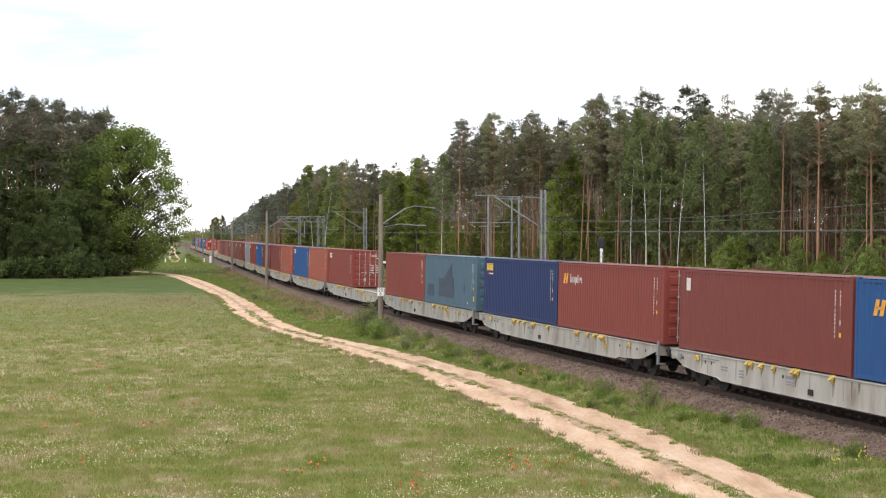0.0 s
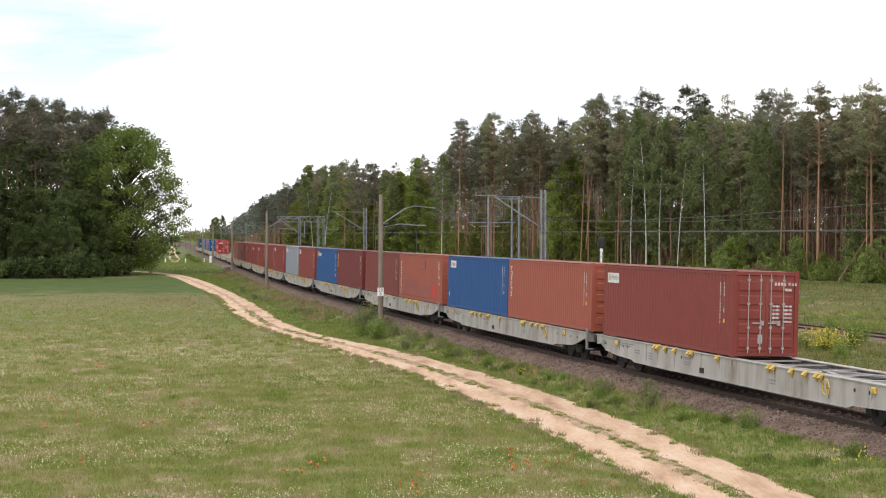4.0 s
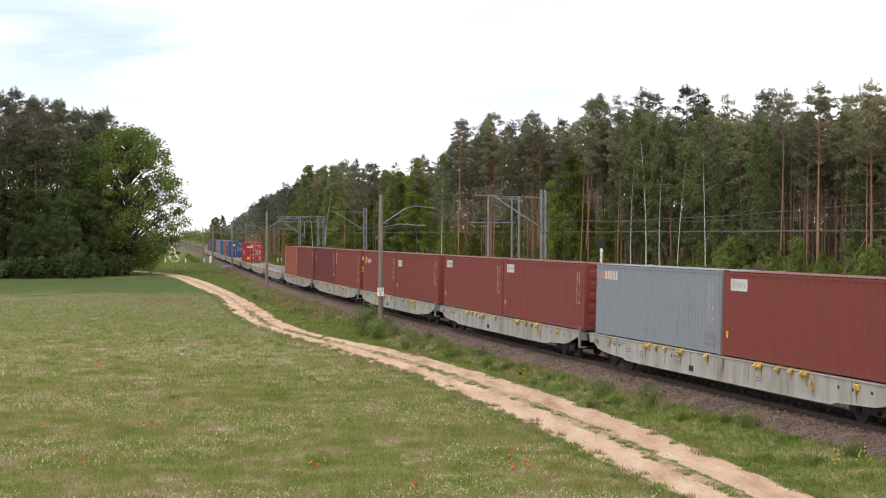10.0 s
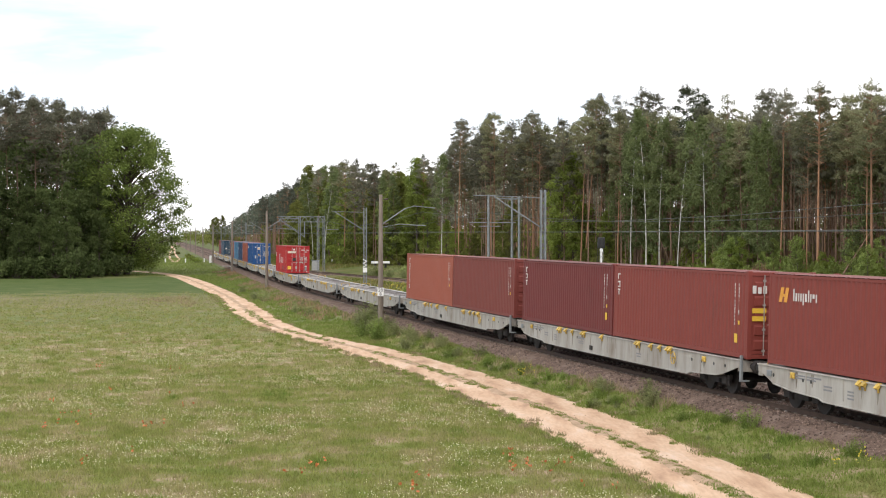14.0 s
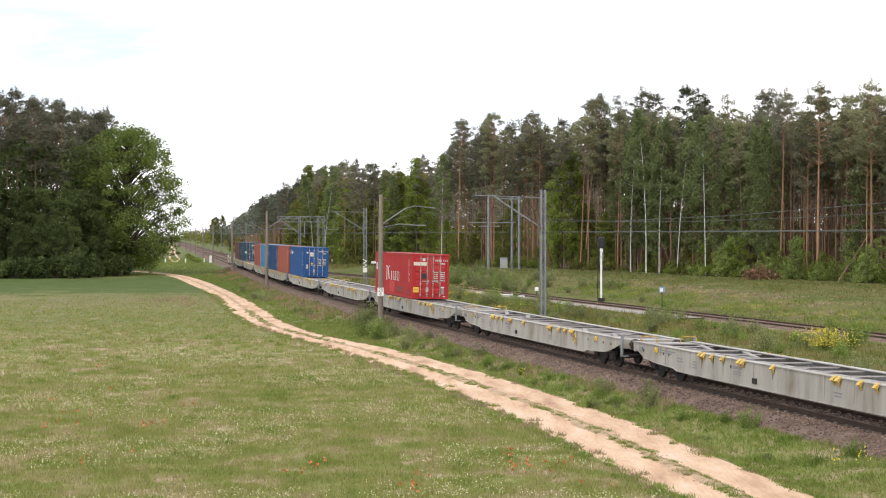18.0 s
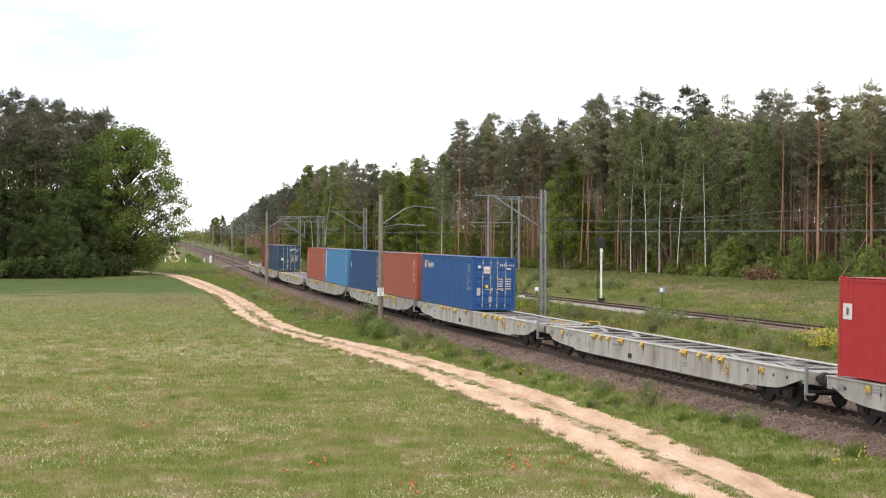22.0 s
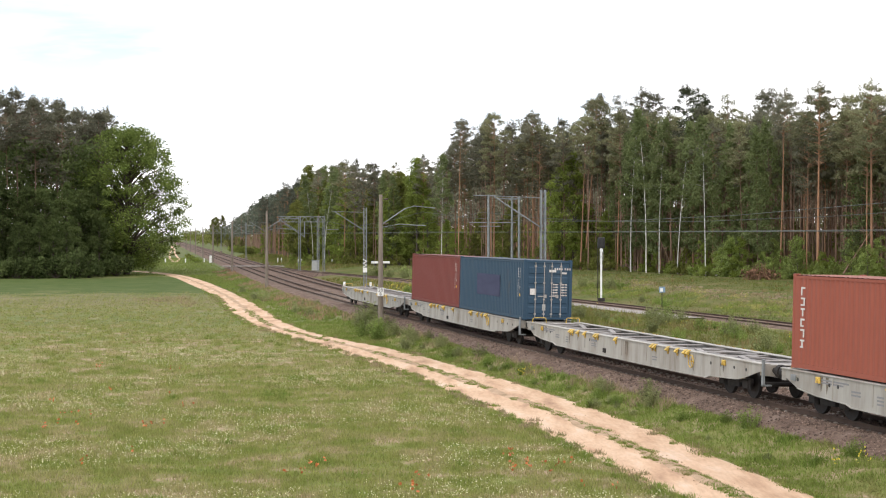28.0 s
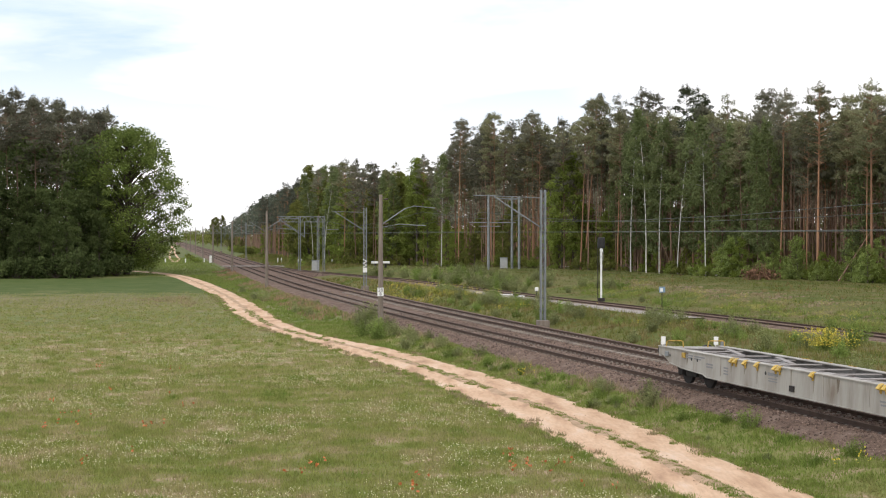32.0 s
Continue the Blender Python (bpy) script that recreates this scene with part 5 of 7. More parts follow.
def tree(kind, meshes, p, scale, turn, bark, leaf, label, group, lean=0.0):
    e = empty(kind, Matrix.Translation(p) @ pose(0, 0, 0, 0, lean, 0) @ pose(0, 0, 0, 0, 0, turn) @ Matrix.Diagonal((scale, scale, scale, 1)), label, "tree", group)
    part_mesh("trunk", meshes[0], bark, e)
    part_mesh("crown", meshes[1], leaf, e)
    return e


def shrub_meshes(h, w, n, per, size):
    cs, rs, ns = [], [], []
    limbs = Shape()
    for k in range(n):
        a, r = rng.random() * 6.28, w * math.sqrt(rng.random())
        z = h * (0.15 + 0.8 * rng.random() * (1 - 0.5 * r / w))
        cs.append((math.cos(a) * r, math.sin(a) * r, z))
        q = w * (0.22 + 0.2 * rng.random())
        rs.append((q, q, q))
        ns.append(per)
        limbs.tube((0, 0, 0), cs[-1], 0.03, 0.01, 3)
    v, f = leaves(cs, rs, ns, size)
    return limbs.mesh("stem"), leaf_mesh("foliage", v, f)


def weed_meshes(h, w, n, per, size):
    """Feathery herb clump: thin stems that spread upwards, with small narrow leaves along them."""
    stems = Shape()
    cs, rs, ns = [], [], []
    for k in range(n):
        a, r = rng.random() * 6.28, w * rng.random() ** 0.7
        hh = h * (0.45 + 0.6 * rng.random()) * (1 - 0.35 * r / w)
        b = Vector((math.cos(a) * r * 0.45, math.sin(a) * r * 0.45, 0))
        tip = Vector((math.cos(a) * r, math.sin(a) * r, hh))
        stems.tube(b, tip, 0.012, 0.004, 3)
        for j in range(4):
            cs.append(b.lerp(tip, 0.28 + 0.25 * j))
            rs.append((0.10 + 0.03 * j, 0.10 + 0.03 * j, 0.13))
            ns.append(per)
    v, f = leaves(cs, rs, ns, size, quad=False, slim=0.34)
    stems.add(v.tolist(), f)
    return stems.mesh("weed_clump")


def weed(mesh, p, scale, leaf, label, group):
    ob = part_mesh("weed_clump", mesh, leaf, None, m=Matrix.Translation(p) @ pose(0, 0, 0, 0, 0, rng.random() * 360) @ Matrix.Diagonal((scale, scale, scale, 1)))
    return tagged(ob, label, "weeds", group)


def shrub(meshes, p, scale, leaf, label, group, name="shrub"):
    e = empty(name, Matrix.Translation(p) @ pose(0, 0, 0, 0, 0, rng.random() * 360) @ Matrix.Diagonal((scale, scale, scale, 1)), label, "shrub", group)
    part_mesh("stem", meshes[0], M["bark_dark"], e)
    part_mesh("foliage", meshes[1], leaf, e)
    return e


PINES = [pine_meshes(21 + k * 0.5, 0.52 + 0.03 * (k % 4), 2.2 + 0.12 * k, 50, 62, 0.155) for k in range(6)]
BARE_PINES = [pine_meshes(22, 0.78, 2.3, 26, 66, 0.155, 0.0056, 12), pine_meshes(20.5, 0.58, 3.0, 50, 62, 0.155, 0.0082, 26)]
PINES_BACK = [pine_meshes(20.5 + k, 0.50, 2.8, 30, 24, 0.34) for k in range(3)]
BIRCHES = [broad_meshes(19 + k, 0.20, 2.3, 84, 66, 0.16, 0.10, droop=0.6, lean=0.5, limb=0.3, quad=False) for k in range(4)]
BROADS = [broad_meshes(14 + 2 * k, 0.14, 3.4, 74, 84, 0.20, 0.15, quad=False) for k in range(4)]
BARE_BIRCHES = [broad_meshes(19, 0.48, 2.0, 56, 60, 0.15, 0.075, droop=0.5, lean=0.9, limb=0.3, quad=False) for k in range(3)]
SAPLINGS = [broad_meshes(4.2 + 0.5 * k, 0.06, 1.5, 30, 60, 0.11, 0.035, lean=0.3, quad=False) for k in range(3)]
OAK = broad_meshes(21, 0.06, 8.6, 380, 100, 0.155, 0.40, dome=True)
SHRUBS = [shrub_meshes(2.4, 1.5, 16, 80, 0.11) for k in range(4)]


WEEDS = [weed_meshes(1.25, 0.75, 34, 7, 0.085) for k in range(4)]


def forest_edge_q(s):
    pts = ((40, 64), (110, 56.5), (146, 51.5), (165, 46.4), (183, 44.4), (205, 37.6), (238, 27), (265, 17.5), (300, 16), (3000, 16))
    for (a, qa), (b, qb) in zip(pts, pts[1:]):
        if s <= b:
            return qa + (qb - qa) * (s - a) / (b - a)
    return 16


def tree_top(p):
    """Usual height of the wood, sector by sector as seen from the road."""
    pts = ((-0.20, 6), (-0.14, 9.2), (-0.133, 12.6), (-0.122, 16.2), (-0.111, 17.5), (-0.097, 18.1), (-0.090, 19.6), (-0.082, 20.6), (-0.064, 19.5), (-0.045, 18.0), (-0.031, 17.4), (-0.018, 17.9), (0.0, 18.4), (0.008, 20.4), (0.031, 22.0), (0.044, 21.6), (0.075, 21.3), (0.09, 20.6), (0.101, 22.4), (0.14, 22.0), (0.15, 20.8), (0.178, 20.6), (0.21, 20.3), (0.234, 18.7), (0.255, 18.7), (0.27, 19.1), (0.5, 19.0))
    u = p.x / p.y
    for (a, ha), (b, hb) in zip(pts, pts[1:]):
        if u <= b:
            return ha + (hb - ha) * max(0, u - a) / (b - a)
    return 20.0


def ground_at(s, q):
    return at(s, q, ground_z(s, q) - 0.05)


WOOD = "trees of the wood beyond the tracks"


def wood_pine(s, q, h, front=True, bark=None, ms=None, lean=0.0, dimmed=None):
    p = ground_at(s, q)
    dimmed = (p.x / p.y < -0.088 or rng.random() < (0.55 if p.x / p.y < 0.105 else 0.25)) if dimmed is None else dimmed
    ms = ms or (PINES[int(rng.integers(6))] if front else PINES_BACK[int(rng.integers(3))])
    leaf = "pine_dark" if p.x / p.y < -0.088 else "pine_dimmed" if dimmed else "pine"
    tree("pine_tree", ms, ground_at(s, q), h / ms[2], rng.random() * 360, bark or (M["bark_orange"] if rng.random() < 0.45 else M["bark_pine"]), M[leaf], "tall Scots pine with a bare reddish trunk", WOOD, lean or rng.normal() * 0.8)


def wood_broad(s, q, h, light=False):
    ms = BROADS[int(rng.integers(4))]
    tree("deciduous_tree", ms, ground_at(s, q), h / ms[2], rng.random() * 360, M["bark_dark"], M["leaf_light"] if light else M["leaf"],
         "bright green broad-leaved tree at the wood's edge" if light else "green broad-leaved tree at the wood's edge", WOOD)


def wood_birch(s, q, h, white=False):
    ms = BARE_BIRCHES[int(rng.integers(3))] if white else BIRCHES[int(rng.integers(4))]
    white = white or rng.random() < 0.08
    tree("birch_tree", ms, ground_at(s, q), h / ms[2], rng.random() * 360, M["bark_birch" if white else "bark_pine"], M["birch"],
         "slender birch with white bark and drooping leaves" if white else "slender grey-stemmed tree with drooping leaves", WOOD, rng.normal() * 1.5)


def edge_s(u, dq=0.0):
    """Where along the line the wood's edge lies in the direction u."""
    lo, hi = 60.0, 900.0
    for k in range(40):
        mid = (lo + hi) / 2
        p = at(mid, forest_edge_q(mid) + dq)
        lo, hi = (mid, hi) if p.x / p.y > u else (lo, mid)
    return lo


def build_forest():
    for row in range(3):
        s = 130 + row * 1.3
        while s < 470:
            q = forest_edge_q(s) + 0.8 + row * 3.8 + rng.normal() * 0.9
            p = ground_at(s, q)
            u = p.x / p.y
            h = (tree_top(p) - p.z) * (0.88 + 0.13 * rng.random()) * (1 + 0.015 * row)
            r = rng.random()
            if u > 0.225:
                # bare-stemmed pines, hardly any leaf trees among them
                wood_birch(s, q, h * 0.9) if r < 0.06 and row < 2 else wood_pine(s, q, h)
            elif u > 0.168:
                wood_birch(s, q, h * (0.86 + 0.14 * rng.random())) if r < 0.46 and row < 3 else wood_pine(s, q, h)
            elif u > 0.108:
                wood_birch(s, q, h * (0.84 + 0.15 * rng.random())) if r < 0.72 and row < 2 else wood_pine(s, q, h)
            elif u > -0.002:
                if r < 0.34 and row < 2:
                    wood_broad(s, q, h * (0.25 + 0.25 * rng.random()), rng.random() < 0.4)
                else:
                    wood_pine(s, q, h)
            elif u > -0.088:
                if r < 0.5 and row < 3:
                    wood_broad(s, q, h * (0.6 + 0.42 * rng.random()), rng.random() < 0.4)
                elif r < 0.62 and row < 3:
                    wood_birch(s, q, h * (0.9 + 0.1 * rng.random()))
                else:
                    wood_pine(s, q, h, row < 2)
            elif r < 0.2 and row < 2:
                wood_broad(s, q, h * (0.4 + 0.3 * rng.random()), rng.random() < 0.4)
            else:
                wood_pine(s, q, h, row < 2)
            s += (2.3 if row < 2 else 3.0) * (0.6 + 0.8 * rng.random()) * (1 if s < 262 else 2.1)
    # pines that stand above the rest
    for u, dq, h in ((0.011, 5, 23.6), (0.027, 6, 22.8), (0.031, 5, 23.7), (0.044, 7, 22.6), (0.059, 5, 22.5), (0.075, 7, 22.0), (0.096, 5, 23.6), (0.103, 5, 24.2), (0.112, 6, 23.9), (0.129, 6, 24.4), (0.138, 7, 23.8), (0.186, 6, 21.8), (0.205, 6, 21.7), (0.212, 7, 21.8), (0.224, 6, 21.4), (0.244, 5, 20.3), (0.266, 5, 19.9), (0.272, 6, 19.9), (0.284, 4, 19.4)):
        s = edge_s(u, dq)
        wood_pine(s, forest_edge_q(s) + dq, h - 0.5, dimmed=u < 0.15 or rng.random() < 0.5)
    # one dark fir above the others
    for u, h, k in ((0.159, 23.2, 2), (0.165, 22.6, 4), (0.170, 21.6, 1)):
        s = edge_s(u, 5)
        tree("fir_tree", PINES[k], ground_at(s, forest_edge_q(s) + 5), h / PINES[k][2], 30 * k, M["bark_dark"], M["fir"], "dark conifer standing above the wood", WOOD)
    # orange stems at the edge, some leaning
    for u, dq, h, k, lean in ((0.0889, -0.4, 20.6, 0, 2.4), (0.0915, 0.4, 23.0, 0, 4.6), (0.0100, 0.0, 22.4, 0, 0.3), (0.0330, 0.3, 22.6, 0, 0.2), (0.0580, 0.2, 22.0, 0, 0.3), (0.2425, -0.6, 20.2, 1, 0.4), (0.2776, -0.8, 19.6, 1, -0.4), (0.218, -0.3, 19.0, 0, 2.0)):
        s = edge_s(u, dq)
        wood_pine(s, forest_edge_q(s) + dq, h, True, M["bark_orange"], BARE_PINES[k], lean)
    # white birches at the edge
    for u, h in ((0.1215, 19.5), (0.1315, 20.0), (0.140, 18.5), (0.1515, 18.0), (0.170, 18.0), (-0.001, 17.3), (-0.084, 17.0), (-0.077, 17.6)):
        s = edge_s(u, -1.6)
        wood_birch(s, forest_edge_q(s) - 1.6, h, True)
    # two full bright crowns reaching low
    for u, dq, h in ((0.077, 0.5, 14.5), (0.084, 1.0, 15.8), (-0.017, 0.5, 15.0)):
        s = edge_s(u, dq)
        wood_broad(s, forest_edge_q(s) + dq, h, True)
    # young growth and bushes along the edge
    s = 130
    while s < 340:
        q = forest_edge_q(s) - 0.8 + rng.normal() * 0.9
        p = ground_at(s, q)
        u = p.x / p.y
        light = rng.random() < (0.75 if u > 0.17 else 0.45)
        leaf = M["sapling_leaf" if u > 0.16 else "leaf_light"] if light else M["leaf_light" if u > 0.16 else "leaf"]
        label = "leafy bright green bush at the wood's edge" if light else "leafy green bush at the wood's edge"
        if u > 0.168:
            shrub(SHRUBS[int(rng.integers(4))], p, 0.4 + 0.5 * rng.random() ** 1.4, leaf, label, "bushes at the wood's edge")
            tall = 2.4 + 3.4 * rng.random() ** 1.2
            for k in range(3):
                ms = SAPLINGS[int(rng.integers(3))]
                qq = q - 0.9 + 2.6 * rng.random()
                tree("sapling", ms, ground_at(s + rng.normal() * 0.7, qq), (tall * (1 - 0.2 * k) if k else 2.0) / ms[2], rng.random() * 360, M["bark_dark"], leaf, "young leafy tree at the wood's edge", "saplings at the wood's edge")
            s += 1.15 * (0.5 + rng.random())
        else:
            shrub(SHRUBS[int(rng.integers(4))], p, 0.35 + 0.7 * rng.random() ** 1.6, leaf, label, "bushes at the wood's edge")
            if rng.random() < 0.4:
                ms = SAPLINGS[int(rng.integers(3))]
                tree("sapling", ms, ground_at(s, q + 1), (2 + 3 * rng.random()) / ms[2], rng.random() * 360, M["bark_dark"], leaf, "young leafy tree at the wood's edge", "saplings at the wood's edge")
            s += 2.7 * (0.5 + rng.random())


def build_back_wood():
    """The depth of the wood behind the first rows, and the far woods along the line."""
    trunks = Shape()
    cs, rs, ns = [], [], []
    for k in range(1650):
        s = 85 + 620 * rng.random() ** 1.45
        q = forest_edge_q(s) + (11.5 if s < 430 else 0) + (85 if 150 < s < 270 else 45) * rng.random()
        p = ground_at(s, q)
        h = (tree_top(p) - p.z) * ((0.94 if p.x > 0.1 * p.y else 0.82) + 0.15 * rng.random())
        trunks.tube(p, p + Vector((0, 0, h)), 0.12, 0.04, 5)
        for j in range(5):
            f = 0.48 + 0.5 * j / 4
            cs.append(p + Vector((rng.normal() * 0.9, rng.normal() * 0.9, h * f)))
            rs.append((1.6, 1.6, 1.2))
            ns.append(26)
    for k in range(1500):
        s = 112 + 110 * rng.random()
        p = ground_at(s, forest_edge_q(s) + 3 + 26 * rng.random())
        h = tree_top(p) - p.z
        cs.append(p + Vector((0, 0, h * (0.52 + 0.36 * rng.random()))))
        rs.append((1.3, 1.3, 0.55))
        ns.append(30)
    for far, mat, label in ((False, "pine_dimmed", "dense dark pine crowns deep in the wood"), (True, "pine_dark", "dark pine crowns farther along the line")):
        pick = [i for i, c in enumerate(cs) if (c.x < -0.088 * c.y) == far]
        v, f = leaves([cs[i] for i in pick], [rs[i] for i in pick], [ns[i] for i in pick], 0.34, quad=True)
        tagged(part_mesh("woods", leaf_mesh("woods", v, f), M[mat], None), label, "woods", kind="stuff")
    # slim crowded stems with dead twigs in the pine stand
    for k in range(900):
        s = 118 + 95 * rng.random()
        p = ground_at(s, forest_edge_q(s) + 2 + 48 * rng.random() ** 1.2)
        h = 12 + 4 * rng.random()
        trunks.tube(p, p + Vector((rng.normal() * 0.3, rng.normal() * 0.3, h)), 0.045 + 0.04 * rng.random(), 0.035, 4)
        for j in range(9):
            z, a, ln = 3.5 + 9 * rng.random(), rng.random() * 6.28, 0.4 + 1.1 * rng.random()
            st = p + Vector((0, 0, z))
            trunks.tube(st, st + Vector((math.cos(a) * ln, math.sin(a) * ln, 0.3 * ln * rng.normal())), 0.018, 0.006, 3)
    tagged(part_mesh("wood_trunks", trunks.mesh("wood_trunks"), M["bark_pine"], None), "crowded brown pine trunks deep in the wood", "woods", kind="stuff")
    # the farthest stand closes the view between the stems
    cs, rs, ns = [], [], []
    for k in range(1900):
        s = (120 + 330 * rng.random()) if k < 1100 else (70 + 120 * rng.random())
        q = forest_edge_q(s) + (55 if k < 1100 else 32) + 80 * rng.random()
        cs.append(ground_at(s, q) + Vector((0, 0, 15 * rng.random())))
        rs.append((3.0, 3.0, 2.2))
        ns.append(30)
    v, f = leaves(cs, rs, ns, 0.75, quad=True)
    tagged(part_mesh("deep_woods", leaf_mesh("deep_woods", v, f), M["pine"], None), "closed dark stand far inside the wood", "woods", kind="stuff")
    # dark undergrowth deep inside
    cs, rs, ns = [], [], []
    for k in range(3000):
        s = 85 + 520 * rng.random() ** 1.5
        q = forest_edge_q(s) + 7 + (90 if 150 < s < 270 else 50) * rng.random() ** 0.8
        p = ground_at(s, q)
        cs.append(p + Vector((0, 0, 0.5 + 6.5 * rng.random() ** 1.6)))
        rs.append((2.2, 2.2, 1.3))
        ns.append(34)
    v, f = leaves(cs, rs, ns, 0.40, quad=True)
    tagged(part_mesh("undergrowth", leaf_mesh("undergrowth", v, f), M["leaf"], None), "shady green undergrowth deep in the wood", "undergrowth", kind="stuff")


def build_grove():
    g = "trees of the grove by the field"
    for k in range(66):
        f = ((k + rng.random()) / 66) ** 1.4
        s = 238 + 36 * rng.random() ** 1.3 + (9 if f < 0.12 else 0)
        q = -22.5 - 46 * f
        ms = PINES[int(rng.integers(6))]
        h = 25.6 + 2.4 * min(1, f * 3.2) + rng.normal() * 0.8
        tree("pine_tree", ms, at(s, q, -0.85), h / ms[2], rng.random() * 360, M["bark_pine"], M["pine_dimmed"], "tall dark pine in the grove", g)
    tree("oak_tree", OAK, at(244, -18.9, -0.85), 1.10, 40, M["bark_dark"], M["oak_leaf"], "large spreading green oak at the grove's corner", g)
    for s, q, h in ((258, -21.5, 13.5), (266, -22.0, 11.5), (239, -23.0, 14.0), (236, -26.0, 13.0)):
        ms = BROADS[int(rng.integers(4))]
        tree("deciduous_tree", ms, at(s, q, -0.85), h / ms[2], rng.random() * 360, M["bark_dark"], M["leaf_dimmed"], "leafy tree beside the oak", g)
    for row in range(2):
        for k in range(26):
            f = (k + rng.random()) / 26
            ms = BROADS[int(rng.integers(4))]
            h = (6.5 if row == 0 else 12.5) + 4.0 * rng.random()
            tree("deciduous_tree", ms, at(228 + row * 5 + 2.5 * rng.random() + (7 if f < 0.1 else 0), -21.5 - 45 * f, -0.85), h / ms[2], rng.random() * 360, M["bark_dark"], M["leaf_dimmed"], "low dark leafy tree at the grove's edge", g)
    for k in range(34):
        f = (k + rng.random()) / 34
        shrub(SHRUBS[int(rng.integers(4))], at(226.5 + 2 * rng.random() + (9 if f < 0.08 else 0), -20.0 - 44 * f, -0.85), 1.1 + 0.9 * rng.random(), M["leaf_dimmed"], "dense dark bush along the grove's edge", "bushes along the grove")
    cs, rs, ns = [], [], []
    for k in range(900):
        p = at(236 + 45 * rng.random(), -23 - (20 if k < 620 else 48) * rng.random(), -0.8 + 20 * rng.random())
        cs.append(p)
        rs.append((2.0, 2.0, 1.6))
        ns.append(64)
    v, f = leaves(cs, rs, ns, 0.24, quad=True)
    tagged(part_mesh("grove_depth", leaf_mesh("grove_depth", v, f), M["leaf_dimmed"], None), "dense dark foliage inside the grove", "foliage", kind="stuff")


def build_far_woods():
    """Low tree line where the railway meets the horizon."""
    cs, rs, ns = [], [], []
    for k in range(420):
        s = 640 + 1000 * rng.random()
        q = (13 + 130 * rng.random() ** 1.6) if rng.random() < 0.65 else (-30 - 160 * rng.random())
        h = 5.5 + 3.5 * rng.random()
        for j in range(4):
            cs.append(at(s + rng.normal() * 2, q + rng.normal() * 2, h * (0.15 + 0.25 * j)))
            rs.append((2.6, 2.6, 1.6))
            ns.append(26)
    v, f = leaves(cs, rs, ns, 0.6, quad=False, slim=0.8)
    tagged(part_mesh("far_woods", leaf_mesh("far_woods", v, f), M["leaf"], None), "hazy green trees far along the railway", "woods", kind="stuff")
    # single trees near the vanishing point
    for s, q, h in ((700, 13, 13.0), (720, 16, 14.5), (745, 13, 13.5), (770, 15, 14.5), (790, 14, 12.0), (690, 20, 11.0), (560, 12.5, 5.0), (520, 13, 4.5), (490, 12.5, 4.2), (600, 13, 6.0)):
        wood_broad(s, q, h)


build_forest()
build_back_wood()
build_grove()
build_far_woods()
S_WOOD = [60.0, 90.0] + list(np.arange(100, 304, 4.0)) + [330, 400, 600, 1000]


def build_floor():
    vs, fs = [], []
    qs = [-0.5, 2.0, 6.0, 15.0, 40.0, 100.0]
    for s in S_WOOD:
        for k, q in enumerate(qs):
            qq = forest_edge_q(s) + q + (0.8 * noise.noise((s * 0.2, 0, 4)) if k == 0 else 0)
            vs.append(at(s, qq, ground_z(s, qq) + (0.03 if k else -0.02)))
    n = len(qs)
    for i in range(len(S_WOOD) - 1):
        fs += [(i * n + j, i * n + j + 1, (i + 1) * n + j + 1, (i + 1) * n + j) for j in range(n - 1)]
    tagged(part_mesh("forest_floor", mesh_of("forest_floor", vs, fs), M["litter"], None), "brown needle-covered forest floor", "ground", kind="structure")


build_floor()


# ---------------- grass, flowers, stones ----------------
def line_o_np(s):
    e = np.clip(STRAIGHT_FROM - s, 0, 220)
    return 14.647 + CURVE / 2 * e * e


def at_np(s, q, z):
    o = line_o_np(s) + q
    return np.stack([s * DIRX + o * NORX, s * DIRY + o * NORY, z], 1)


ground_np = np.vectorize(ground_z)


def blades(name, s0, s1, qa, qb, density, h0, h1, width, mat, label, keep=None, clump=0.5, lift=0.0, tufts=True):
    """Many single grass blades between two lines beside the track."""
    n = int((s1 - s0) * (qb - qa) * density)
    s = s0 + (s1 - s0) * rng.random(n)
    q = qa + (qb - qa) * rng.random(n)
    if tufts:
        m = max(1, n // 9)
        k = rng.integers(m, size=n)
        s, q = s[k] + rng.normal(size=n) * 0.10, q[k] + rng.normal(size=n) * 0.10
    if keep is not None:
        ok = keep(s, q)
        s, q = s[ok], q[ok]
        n = len(s)
    p = at_np(s, q, ground_np(s, q) + lift)
    a = rng.random(n) * 2 * math.pi
    side = np.stack([np.cos(a), np.sin(a), np.zeros(n)], 1) * width * (0.6 + 0.8 * rng.random((n, 1)))
    h = h0 + (h1 - h0) * rng.random(n) ** 1.6
    lean = np.stack([rng.normal(size=n) * 0.35, rng.normal(size=n) * 0.35, np.ones(n)], 1) * h[:, None]
    v = np.stack([p - side, p + side, p + lean], 1).reshape(-1, 3)
    f = np.arange(n * 3).reshape(n, 3).tolist()
    ob = part_mesh(name, leaf_mesh(name, v, f), mat, None)
    return tagged(ob, label, "grass", kind="stuff")


def fld(s, q, sc, seed):
    return np.array([noise.noise((a * sc, b * sc, seed)) for a, b in zip(s, q)])


def road_edges_np(s):
    c = np.array([road_smooth(x) for x in s])
    w = np.array([road_centre(x)[1] for x in s])
    return c - w / 2, c + w / 2


def off_road(s, q):
    a, b = road_edges_np(s)
    n = 0.25 * fld(s, q, 0.9, 5)
    return (q < a + n) | (q > b + n)


